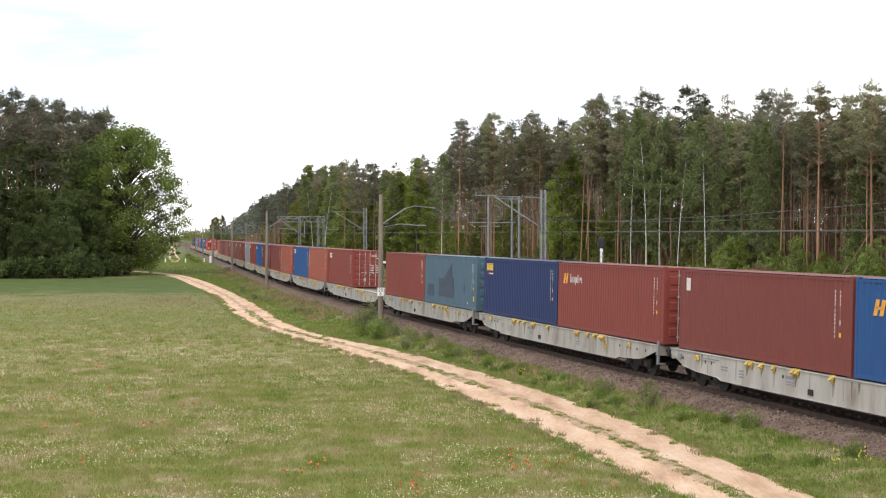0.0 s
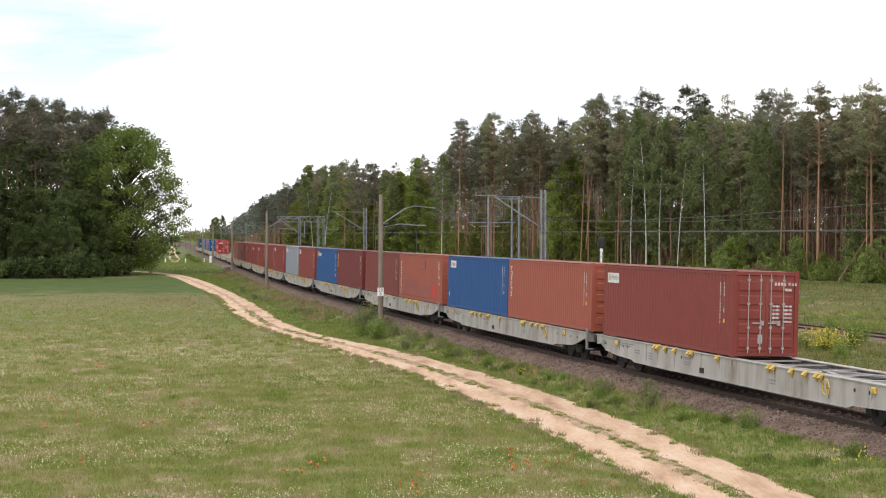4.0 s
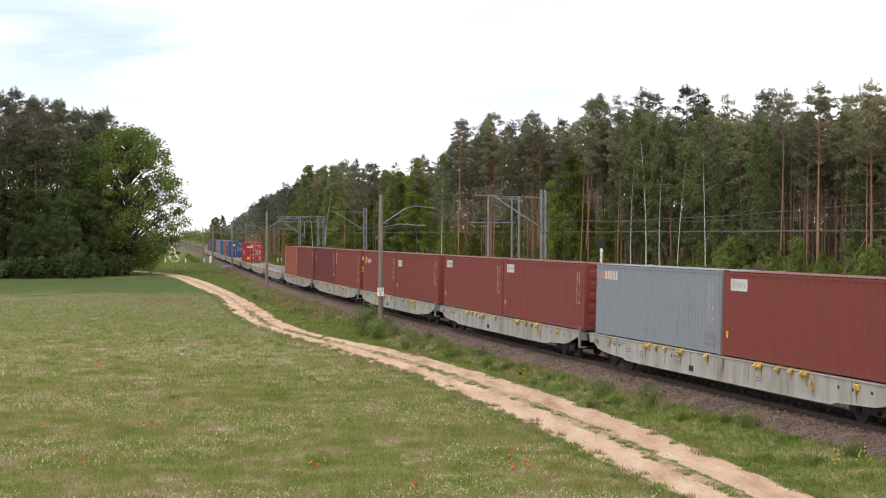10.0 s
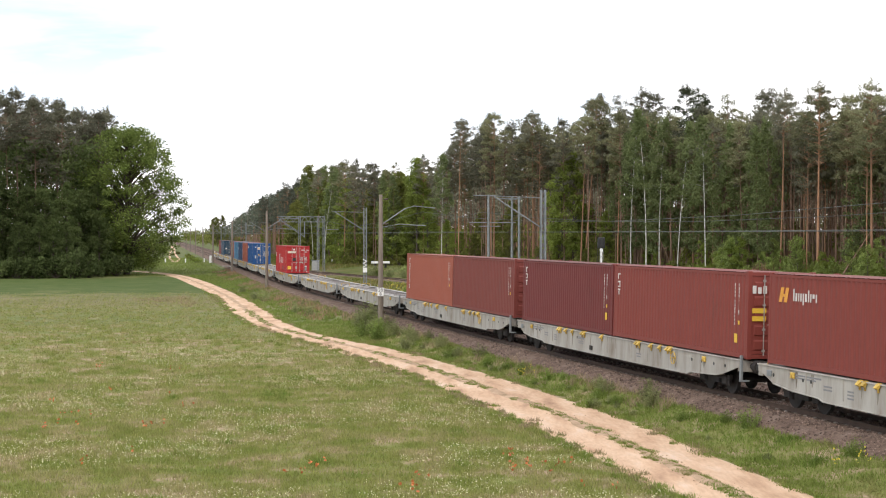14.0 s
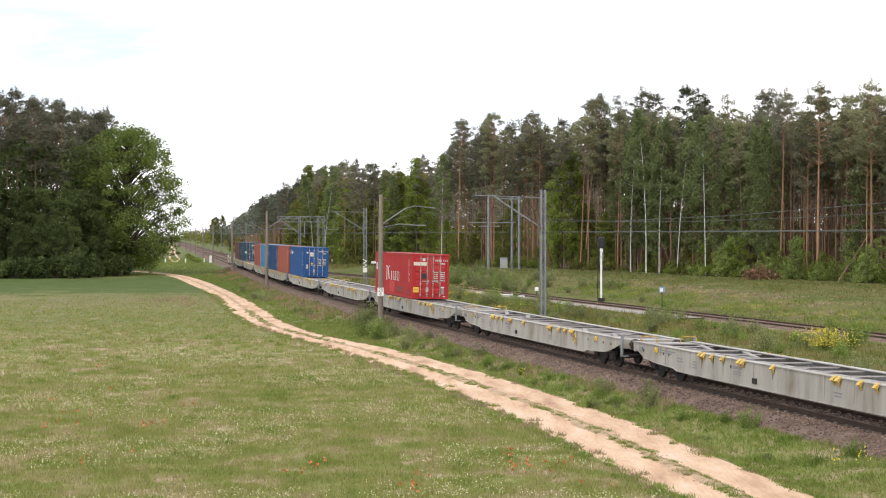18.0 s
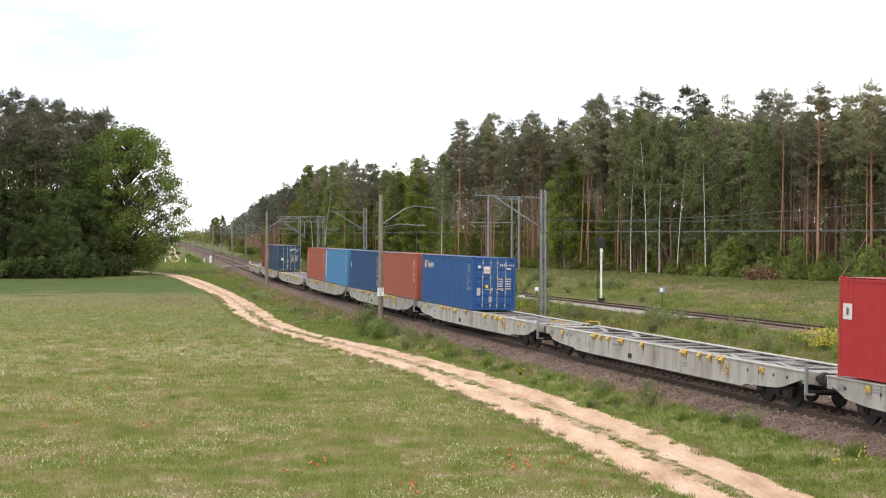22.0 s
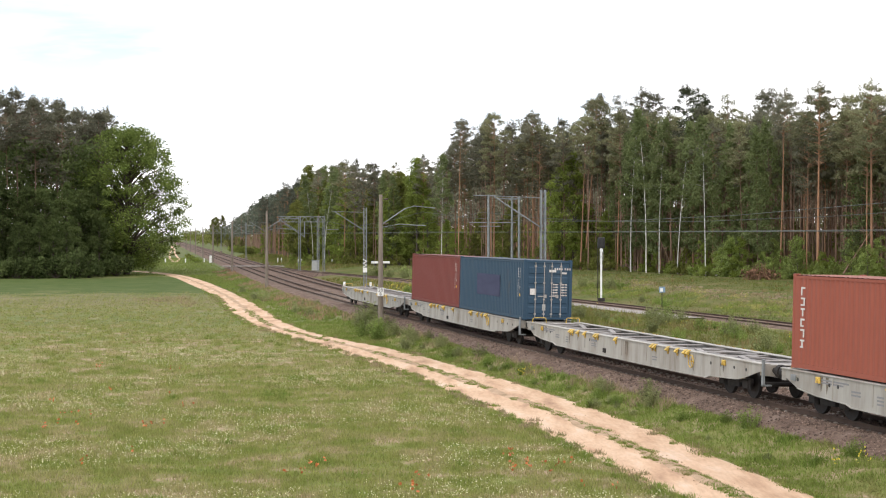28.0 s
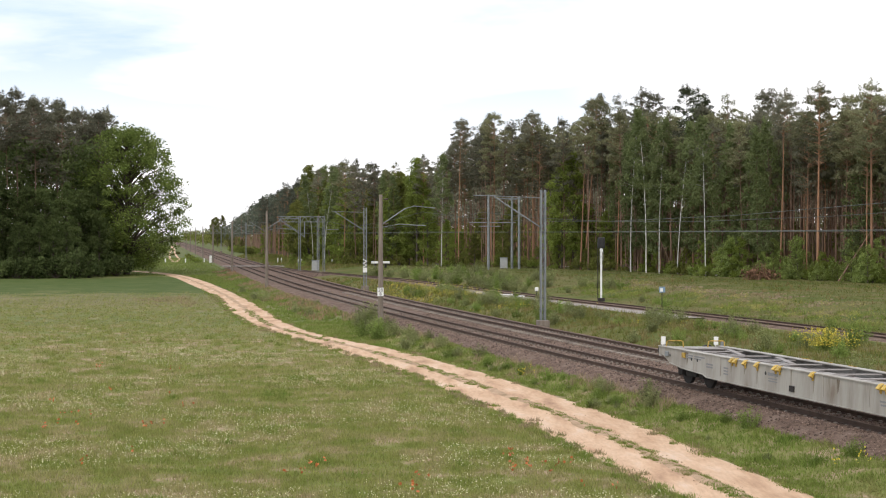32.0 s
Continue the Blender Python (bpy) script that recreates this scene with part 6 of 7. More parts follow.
def patch_blades(name, cs, cq, ls, lq, per, h0, h1, width, mat, label, lift=0.0):
    """Blades gathered in flat patches: centres, their half sizes along and across, blades per patch."""
    k = np.repeat(np.arange(len(cs)), per)
    n = len(k)
    a, r = rng.random(n) * 2 * math.pi, np.sqrt(rng.random(n)) * (0.5 + 0.7 * rng.random(n))
    s, q = cs[k] + np.cos(a) * r * ls[k], cq[k] + np.sin(a) * r * lq[k]
    p = at_np(s, q, ground_np(s, q) + lift)
    b = rng.random(n) * 2 * math.pi
    side = np.stack([np.cos(b), np.sin(b), np.zeros(n)], 1) * width * (0.6 + 0.8 * rng.random((n, 1)))
    h = (h0 + (h1 - h0) * rng.random(n) ** 1.5) * (1.1 - 0.5 * r)
    lean = np.stack([rng.normal(size=n) * 0.5, rng.normal(size=n) * 0.5, np.ones(n)], 1) * h[:, None]
    v = np.stack([p - side, p + side, p + lean], 1).reshape(-1, 3)
    return tagged(part_mesh(name, leaf_mesh(name, v, np.arange(n * 3).reshape(n, 3).tolist()), mat, None), label, "grass", kind="stuff")


def tuft_patches():
    # single green tufts on the ridge between the ruts
    m = 480
    s = 33 + 95 * rng.random(m) ** 1.2
    s = s[fld(s, s * 0, 0.16, 21) > -0.2]
    m = len(s)
    q = np.array([road_smooth(x) for x in s]) - 0.14 + rng.normal(size=m) * 0.11
    patch_blades("road_grass", s, q, 0.12 + 0.5 * rng.random(m) ** 2, 0.07 + 0.16 * rng.random(m), 90, 0.02, 0.11, 0.010, M["verge_blade"], "low grass tufts along the dirt road's middle", 0.07)
    # grass creeping over both edges of the road
    for mat, label, m, hi, seed in (("verge_blade", "green grass tufts at the dirt road's edges", 420, 0.18, 31), ("dry_blade", "dry brown grass tufts at the dirt road's edges", 150, 0.22, 32)):
        s = 33 + 130 * rng.random(m) ** 1.4
        a, b = road_edges_np(s)
        left = rng.random(m) < (0.5 if mat == "verge_blade" else 0.8)
        q = np.where(left, a, b) + rng.normal(size=m) * 0.22 + np.where(left, -0.08, 0.08)
        patch_blades("edge_grass", s, q, 0.2 + 0.5 * rng.random(m), 0.12 + 0.2 * rng.random(m), 90, 0.04, hi, 0.012, M[mat], label, 0.03)
    # tall grassy clumps in the meadow, and green ones on the verge
    m = 70
    s, q = 34 + 60 * rng.random(m), -27 + 17 * rng.random(m)
    patch_blades("grass_clumps", s, q, 0.2 + 0.5 * rng.random(m), 0.2 + 0.4 * rng.random(m), 120, 0.08, 0.34, 0.012, M["verge_blade"], "taller green grass clumps in the meadow")
    m = 150
    s = 36 + 130 * rng.random(m) ** 1.3
    q = road_edges_np(s)[1] + 0.4 + rng.random(m) * np.maximum(0.3, -2.7 - road_edges_np(s)[1])
    patch_blades("verge_clumps", s, q, 0.25 + 0.6 * rng.random(m), 0.2 + 0.4 * rng.random(m), 130, 0.07, 0.27, 0.014, M["verge_blade"], "thick green grass clumps on the verge")


def build_grass():
    sparse = lambda s, q: off_road(s, q) & (fld(s, q, 0.7, 9) > -0.34 + 0.5 * (rng.random(len(s)) - 0.5))
    near = lambda s: rng.random(len(s)) < np.clip((82 - s) / 34, 0, 1)
    blades("grass", 32, 82, -30, -7.4, 210, 0.05, 0.20, 0.011, M["blade"], "short mixed meadow grass with dry stalks", lambda s, q: near(s) & sparse(s, q))
    blades("grass", 32, 82, -30, -7.4, 190, 0.02, 0.11, 0.015, M["blade"], "short turf of the meadow", lambda s, q: near(s) & off_road(s, q) & (fld(s, q, 0.8, 19) + 0.5 * fld(s, q, 2.2, 20) > -0.30), tufts=False)
    fading = lambda s, q: sparse(s, q) & (rng.random(len(s)) < np.clip((172 - s) / 66, 0, 1) * np.clip((s - 46) / 26, 0, 1))
    blades("grass", 46, 172, -32, -7.4, 66, 0.05, 0.20, 0.018, M["blade"], "short mixed meadow grass farther off", fading)
    m = 26
    patch_blades("dry_grass", 136 + 20 * rng.random(m), -12.2 - 5 * rng.random(m) ** 1.5, 0.8 + 2.6 * rng.random(m), 0.4 + 1.0 * rng.random(m), 60, 0.1, 0.42, 0.02, M["dry_blade"], "pale dead grass beside the dirt road")
    blades("verge_grass", 30, 110, -7.4, -2.2, 130, 0.05, 0.19, 0.014, M["verge_blade"], "patchy green grass between dirt road and ballast", lambda s, q: off_road(s, q) & (fld(s, q, 0.5, 8) > -0.22))
    blades("verge_grass", 30, 110, -7.4, -2.3, 150, 0.03, 0.12, 0.012, M["verge_blade"], "short green grass between dirt road and ballast", off_road, tufts=False)
    blades("verge_grass", 110, 235, -9.5, -2.3, 40, 0.05, 0.26, 0.03, M["verge_blade"], "short green grass between dirt road and ballast", off_road)
    blades("verge_grass", 50, 190, -3.5, -1.9, 60, 0.12, 0.45, 0.016, M["dry_blade"], "dry reddish weeds at the ballast's foot", lambda s, q: fld(s, q, 0.3, 3) > 0.0)
    blades("verge_grass", 112, 262, -5.4, -2.4, 30, 0.08, 0.38, 0.034, M["red_blade"], "reddish dry weeds along the ballast", lambda s, q: off_road(s, q) & (fld(s, q, 0.14, 3) + 0.14 * (q + 3.4) > -0.1))
    blades("bank_clumps", 75, 170, 21.0, 48, 6, 0.15, 0.5, 0.03, M["weed_blade"], "tall weed clumps on the bank", lambda s, q: (fld(s, q, 0.22, 11) > 0.12) & (q > np.array([siding_q(x) for x in s]) + 1.6))
    tuft_patches()
    # rough strip between the running lines and the siding
    blades("rough_grass", 52, 130, 7.3, 19.0, 46, 0.12, 0.48, 0.022, M["weed_blade"], "rough tall grass between the tracks", lambda s, q: q < np.array([siding_q(x) for x in s]) - 3.8)
    blades("rough_grass", 130, 225, 7.3, 15.5, 24, 0.12, 0.42, 0.04, M["weed_blade"], "rough tall grass between the tracks", lambda s, q: q < np.array([siding_q(x) for x in s]) - 3.8)
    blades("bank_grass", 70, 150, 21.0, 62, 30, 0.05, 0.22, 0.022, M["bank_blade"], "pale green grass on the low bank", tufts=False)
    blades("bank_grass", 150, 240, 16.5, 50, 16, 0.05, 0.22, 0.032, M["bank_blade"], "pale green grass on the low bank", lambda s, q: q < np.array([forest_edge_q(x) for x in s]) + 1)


def petals(name, s, q, size, zoff, mat, label, per=3):
    n = len(s)
    s, q = np.repeat(s, per), np.repeat(q, per)
    n = len(s)
    p = at_np(s, q, ground_np(s, q) + zoff * (0.6 + 0.6 * rng.random(n))) + rng.normal(size=(n, 3)) * size * 0.35
    u = rng.normal(size=(n, 3))
    u /= np.linalg.norm(u, axis=1, keepdims=True)
    w = np.cross(u, rng.normal(size=(n, 3)))
    w /= np.linalg.norm(w, axis=1, keepdims=True)
    v = np.stack([p - u * size / 2, p + w * size / 2, p + u * size / 2, p - w * size / 2], 1).reshape(-1, 3)
    ob = part_mesh(name, leaf_mesh(name, v, np.arange(n * 4).reshape(n, 4).tolist()), mat, None)
    return tagged(ob, label, "flowers", kind="stuff")


def build_flowers():
    n = 20000
    s, q = 32 + 55 * rng.random(n) ** 1.2, -29 + 20.5 * rng.random(n)
    ok = off_road(s, q) & (fld(s, q, 0.16, 4) + 0.35 * fld(s, q, 0.7, 6) > 0.02)
    petals("white_flowers", s[ok], q[ok], 0.030, 0.16, M["petal_white"], "tiny cream-white meadow flowers", 2)
    m = 26
    s, q = 36 + 40 * rng.random(m) ** 1.4, -25 + 15 * rng.random(m)
    k = rng.integers(m, size=60)
    petals("poppies", s[k] + rng.normal(size=60) * 0.25, q[k] + rng.normal(size=60) * 0.25, 0.085, 0.26, M["petal_red"], "scattered orange-red poppies in the meadow", 3)
    # yellow blossom in the rough strip and on the bank
    s0, q0 = [], []
    for cs, cq, n, r in ((68.5, 12.3, 260, 0.55), (63.4, -3.8, 14, 0.25), (86, 12, 25, 1.4), (112, 9.5, 90, 2.6), (134, 9.6, 420, 2.4), (144, 9.0, 420, 2.8), (156, 10.5, 300, 3.0), (150, 9.5, 160, 3.0), (168, 12, 40, 2.5), (36.8, -3.8, 12, 0.3)):
        s0 += list(cs + rng.normal(size=n) * r)
        q0 += list(cq + rng.normal(size=n) * r)
    petals("yellow_flowers", np.array(s0), np.array(q0), 0.055, 0.5, M["petal_yellow"], "yellow wild flowers along the tracks", 3)
    m = 70
    cs, cq = 84 + 56 * rng.random(m), 23.0 + 5.0 * rng.random(m) ** 1.2
    k = rng.integers(m, size=2600)
    petals("yellow_flowers", cs[k] + rng.normal(size=2600) * 0.55, cq[k] + rng.normal(size=2600) * 0.35, 0.040, 0.42, M["petal_pale_yellow"], "pale yellow blossom in clumps on the bank", 2)
    petals("yellow_flowers", 68.5 + rng.normal(size=200) * 0.5, 12.3 + rng.normal(size=200) * 0.6, 0.065, 0.95, M["petal_yellow"], "tall yellow blossom between the tracks", 3)


def build_stones():
    """Loose ballast stones lying on the bed's near shoulder and between the rails."""
    n = 24000
    s = 34 + 75 * rng.random(n) ** 1.35
    q = -3.3 + 6.8 * rng.random(n)
    z = np.array([bed_z(a, b) for a, b in zip(s, q)])
    p = at_np(s, q, z + 0.008)
    base = np.array([(1, 0, 0), (0, 1, 0), (-1, 0, 0), (0, -1, 0), (0, 0, 1), (0, 0, -1)], float)
    r = 0.018 + 0.024 * rng.random((n, 1, 1))
    v = (p[:, None, :] + base[None] * r * (0.6 + 0.8 * rng.random((n, 6, 1)))).reshape(-1, 3)
    tri = np.array([(0, 1, 4), (1, 2, 4), (2, 3, 4), (3, 0, 4), (1, 0, 5), (2, 1, 5), (3, 2, 5), (0, 3, 5)])
    f = (np.arange(n)[:, None, None] * 6 + tri[None]).reshape(-1, 3).tolist()
    tagged(part_mesh("ballast_stones", leaf_mesh("ballast_stones", v, f), M["stone"], None), "loose brown-grey ballast stones", "stones", kind="stuff")


def build_clods():
    n = 500
    s = 32 + 70 * rng.random(n) ** 1.3
    c = np.array([road_smooth(x) for x in s])
    w = np.array([road_centre(x)[1] for x in s])
    k = rng.normal(size=n) * 0.12 - 0.06
    q = c + k * w / 2
    p = at_np(s, q, ground_np(s, q) + 0.075)
    base = np.array([(1, 0, 0), (0, 1, 0), (-1, 0, 0), (0, -1, 0), (0, 0, 0.7), (0, 0, -0.7)], float)
    v = (p[:, None, :] + base[None] * (0.012 + 0.03 * rng.random((n, 1, 1)) ** 2) * (0.6 + 0.8 * rng.random((n, 6, 1)))).reshape(-1, 3)
    tri = np.array([(0, 1, 4), (1, 2, 4), (2, 3, 4), (3, 0, 4), (1, 0, 5), (2, 1, 5), (3, 2, 5), (0, 3, 5)])
    f = (np.arange(n)[:, None, None] * 6 + tri[None]).reshape(-1, 3).tolist()
    tagged(part_mesh("road_clods", leaf_mesh("road_clods", v, f), M["soil"], None), "small clods of earth on the dirt road", "stones", kind="stuff")


def build_bank_crest():
    """Broken bare earth along the top of the bank's slope."""
    n = 2600
    s = 84 + 62 * rng.random(n)
    q = 28.6 + 0.05 * (s - 110) + 1.5 * fld(s, s * 0, 0.13, 14) + rng.normal(size=n) * 1.1
    ok = fld(s, q, 0.30, 17) > 0.08
    s, q = s[ok], q[ok]
    n = len(s)
    p = at_np(s, q, ground_np(s, q) + 0.06)
    base = np.array([(1, 0, 0), (0, 1, 0), (-1, 0, 0), (0, -1, 0), (0, 0, 0.6), (0, 0, -0.6)], float)
    v = (p[:, None, :] + base[None] * (0.03 + 0.13 * rng.random((n, 1, 1)) ** 2) * (0.6 + 0.8 * rng.random((n, 6, 1)))).reshape(-1, 3)
    tri = np.array([(0, 1, 4), (1, 2, 4), (2, 3, 4), (3, 0, 4), (1, 0, 5), (2, 1, 5), (3, 2, 5), (0, 3, 5)])
    tagged(part_mesh("earth_clods", leaf_mesh("earth_clods", v, (np.arange(n)[:, None, None] * 6 + tri[None]).reshape(-1, 3).tolist()), M["bank_earth"], None), "broken bare earth along the bank's crest", "earth", kind="stuff")
    m = 150
    cs = 84 + 66 * rng.random(m)
    cq = 27.2 + 0.05 * (cs - 110) + 1.5 * fld(cs, cs * 0, 0.13, 14) + rng.normal(size=m) * 1.4
    patch_blades("crest_grass", cs, cq, 0.3 + 0.9 * rng.random(m), 0.2 + 0.5 * rng.random(m), 60, 0.06, 0.34, 0.02, M["dry_blade"], "dry pale grass along the bank's crest", 0.04)
    m = 130
    cs = 78 + 70 * rng.random(m)
    cq = 22.4 + 4.5 * rng.random(m)
    patch_blades("slope_grass", cs, cq, 0.5 + 1.2 * rng.random(m), 0.3 + 0.7 * rng.random(m), 90, 0.12, 0.50, 0.022, M["verge_blade"], "lush green grass on the bank's slope", 0.04)


build_clods()
build_grass()
build_bank_crest()
build_flowers()
build_stones()

# ---------------- signals, signs, cabinets along the line ----------------
def stand(s, q, turn=None):
    return Matrix.Translation(at(s, q, ground_z(s, q))) @ pose(0, 0, 0, 0, 0, heading(s) if turn is None else turn)


def light_signal(s, q):
    e = empty("light_signal", stand(s, q, 0), "white-banded railway light signal with a black head", "railway signal")
    part_mesh("pole", Shape().path([(0, 0, 0.25), (0, 0, 4.5)], 0.085, 10).mesh("pole"), M["white_paint"], e, "white painted pole")
    part_mesh("ladder_rail", Shape().box(-0.30, -0.24, 0.05, 0.11, 0.1, 4.6).mesh("ladder_rail"), M["under"], e, "dark ladder rail")
    part_mesh("base", Shape().box(-0.28, 0.28, -0.28, 0.28, -0.2, 0.30, 0.04).mesh("base"), M["under"], e)
    part_mesh("platform", Shape().box(-0.14, 0.14, -0.13, 0.13, 3.72, 3.75).box(-0.15, -0.13, -0.14, -0.12, 3.3, 4.1).box(0.13, 0.15, -0.14, -0.12, 3.3, 4.1).mesh("platform"), M["cabinet_grey"], e)
    h = part_mesh("signal_head", Shape().box(-0.30, 0.30, -0.10, 0.16, 4.42, 5.30, 0.05).mesh("signal_head"), M["black_paint"], e, "black signal head")
    for z in (4.66, 4.92, 5.16):
        part_mesh("lamp_hood", Shape().tube((0, -0.10, z), (0, -0.32, z), 0.11, 0.12, 10).mesh("lamp_hood"), M["black_paint"], h)
    part_mesh("number_plate", Shape().box(-0.13, 0.13, -0.11, -0.09, 4.12, 4.36).mesh("number_plate"), M["white_paint"], e, "white plate")


def blue_sign(s, q):
    e = empty("track_sign", stand(s, q, 8), "small blue and white track sign on a post", "sign")
    part_mesh("post", Shape().tube((0, 0, -0.2), (0, 0, 1.45), 0.035).mesh("post"), M["under"], e)
    part_mesh("plate", Shape().box(-0.24, 0.24, -0.05, -0.03, 1.15, 1.58).mesh("plate"), M["blue_plate"], e, "blue plate")
    part_mesh("white_field", Shape().box(-0.16, 0.06, -0.056, -0.051, 1.22, 1.48).mesh("white_field"), M["white_paint"], e, "white field")


def dwarf_marker(s, q):
    e = empty("point_indicator", stand(s, q, 0), "small black and white point indicator by the siding", "track marker")
    part_mesh("post", Shape().tube((0, 0, -0.1), (0, 0, 0.42), 0.06).box(-0.15, 0.15, -0.15, 0.15, -0.1, 0.12).mesh("post"), M["black_paint"], e)
    part_mesh("lantern", Shape().box(-0.16, 0.16, -0.14, 0.14, 0.40, 0.72, 0.05).mesh("lantern"), M["white_paint"], e, "white lantern")


def block(s, q, l, w, h, turn):
    e = empty("concrete_block", stand(s, q, turn), "pale concrete slab lying beside the siding", "concrete block", "concrete slabs")
    part_mesh("slab", Shape().box(-l / 2, l / 2, -w / 2, w / 2, -0.05, h, 0.03).mesh("slab"), M["white_paint"], e)


def steel_pole(s, q, top, arms, label):
    e = empty("catenary_pole", stand(s, q), label, "catenary mast", "anchor masts at the wood's edge")
    g = at(s, q, ground_z(s, q)).z
    h = top - g
    part_mesh("pole", Shape().path([(0, 0, -0.3), (0, 0, h)], [0.19, 0.14], 10).mesh("pole"), M["steel"], e)
    for x0, x1, z in arms:
        part_mesh("cross_arm", Shape().box(x0, x1, -0.05, 0.05, z - g - 0.06, z - g + 0.06).mesh("cross_arm"), M["steel"], e)
    return e


def cabinet(s, q, w, h, turn=0):
    e = empty("equipment_cabinet", stand(s, q, turn), "light grey lineside equipment cabinet", "cabinet", "lineside cabinets")
    part_mesh("body", Shape().box(-w / 2, w / 2, -0.3, 0.3, 0.1, h, 0.03).mesh("body"), M["cabinet_grey"], e)
    part_mesh("door", Shape().box(-w / 2 + 0.05, w / 2 - 0.05, -0.325, -0.303, 0.2, h - 0.1).mesh("door"), M["cabinet_grey"], e)
    part_mesh("plinth", Shape().box(-w / 2 - 0.06, w / 2 + 0.06, -0.36, 0.36, -0.2, 0.12).mesh("plinth"), M["concrete"], e)
    part_mesh("roof", Shape().box(-w / 2 - 0.05, w / 2 + 0.05, -0.38, 0.36, h, h + 0.06).mesh("roof"), M["steel"], e)


def portal(s, q, top=8.1, reach=-6.2):
    e = empty("catenary_portal", stand(s, q), "grey lattice steel mast with a truss beam over the tracks", "catenary mast")
    g = at(s, q, ground_z(s, q)).z
    h = top - g
    for dx in (-0.42, 0.42):
        sh = Shape()
        lattice(sh, 0.13, h, -0.2)
        part_mesh("lattice_leg", sh.mesh("lattice_leg"), M["steel"], e, m=pose(dx, 0, 0))
    sh = Shape()
    for z in (h - 0.1, h - 0.85):
        for y in (-0.2, 0.2):
            sh.box(reach, 0.4, y - 0.04, y + 0.04, z - 0.04, z + 0.04)
    n = 12
    for k in range(n):
        xa, xb = reach + (0.4 - reach) * k / n, reach + (0.4 - reach) * (k + 1) / n
        za, zb = (h - 0.1, h - 0.85) if k % 2 else (h - 0.85, h - 0.1)
        for y in (-0.2, 0.2):
            sh.tube((xa, y, za), (xb, y, zb), 0.025, n=4)
    part_mesh("truss_beam", sh.mesh("truss_beam"), M["steel"], e)
    part_mesh("stay", Shape().tube((reach + 3.8, 0, h - 3.0), (reach + 0.9, 0, h - 1.1), 0.05, n=6).mesh("stay"), M["steel"], e)
    part_mesh("drop_post", Shape().box(reach + 3.75, reach + 3.87, -0.06, 0.06, h - 3.1, h - 0.85).mesh("drop_post"), M["steel"], e)
    part_mesh("foundation", Shape().box(-0.9, 0.9, -0.4, 0.4, -0.3, 0.2, 0.04).mesh("foundation"), M["concrete"], e)


def marker_post(s, q, h=0.95, r=0.11):
    e = empty("marker_post", stand(s, q), "short white concrete marker post in the grass", "marker post", "white marker posts")
    part_mesh("post", Shape().path([(0, 0, -0.2), (0, 0, h - 0.08), (0, 0, h)], [r, r * 0.9, r * 0.55], 8).mesh("post"), M["white_paint"], e)


def buffer_stop(s, q):
    e = empty("buffer_stop", stand(s, q), "white buffer beam on two dark posts at a track end", "buffer stop")
    part_mesh("beam", Shape().box(-1.35, 1.35, -0.14, 0.14, 0.78, 1.10, 0.04).mesh("beam"), M["white_paint"], e, "white beam")
    for x in (-0.75, 0.75):
        part_mesh("post", Shape().box(x - 0.14, x + 0.14, -0.12, 0.12, -0.2, 0.80).tube((x, 0.1, 0.7), (x, 1.2, -0.1), 0.06, n=6).mesh("post"), M["under"], e)


light_signal(123.1, 20.2)
blue_sign(112.1, 19.7 + 1.6)
dwarf_marker(136.8, 18.6)
block(136.1, 15.6, 1.1, 0.4, 0.16, 15)
block(131.0, 15.4, 0.9, 0.5, 0.22, 40)
steel_pole(195.4, 27.8, 10.6, ((-2.0, 1.0, 10.5), (-2.5, 3.6, 7.0)), "grey steel anchor mast with cross arms")
steel_pole(203.0, 32.7, 10.5, ((-0.6, 0.6, 10.2),), "grey steel anchor mast")
steel_pole(199.7, 32.9, 10.4, ((-3.0, 0.3, 10.2),), "grey steel anchor mast")
cabinet(203.1, 31.6, 1.0, 1.5)
cabinet(233.5, 9.3, 1.1, 1.6)
portal(222.9, 9.0)
for s, q in ((305, 9.2), (305, 9.9), (287, 11.6), (287, 12.2), (286.7, 14.5), (275.6, 16.6), (275.6, 17.2)):
    marker_post(s, q)
for s, q in ((348, -3.8), (349, -7.9), (350, -12.3)):
    marker_post(s, q, 0.9, 0.14)
marker_post(330, -3.0, 1.5, 0.28)
buffer_stop(221.6, 17.5)


def mast_plates():
    """Distance plate on the first concrete mast, and marks on the steel mast beyond."""
    p = at(99.0, -2.75)
    e = empty("distance_plate", Matrix.Translation((p.x, p.y - 0.19, 1.72)), "white distance plate with black figures on the mast", "sign")
    part_mesh("plate", Shape().box(-0.20, 0.20, -0.02, 0.02, -0.27, 0.27).mesh("plate"), M["white_paint"], e)
    for txt, z in (("28", 0.02), ("8", -0.23)):
        cu = bpy.data.curves.new("figure", "FONT")
        cu.body, cu.size, cu.align_x, cu.extrude = txt, 0.30, "CENTER", 0.002
        tmp = bpy.data.objects.new("figure", cu)
        me = bpy.data.meshes.new_from_object(tmp)
        bpy.data.objects.remove(tmp)
        part_mesh("figure", me, M["black_paint"], e, "black figure", pose(0, -0.024, z, 90, 0, 0))
    p = at(161.2, 6.75)
    e = empty("mast_plate", Matrix.Translation((p.x, p.y - 0.25, 1.7)), "white plate and white zigzag band on the mast", "sign")
    part_mesh("plate", Shape().box(-0.22, 0.22, -0.02, 0.02, -0.25, 0.25).mesh("plate"), M["white_paint"], e)
    for k in range(4):
        part_mesh("stripe", Shape().box(-0.24, 0.24, -0.02, 0.02, -0.04, 0.04).mesh("stripe"), M["white_paint"], e, m=pose(0, 0, 0.42 + k * 0.2, 0, 28 if k % 2 else -28, 0))


mast_plates()


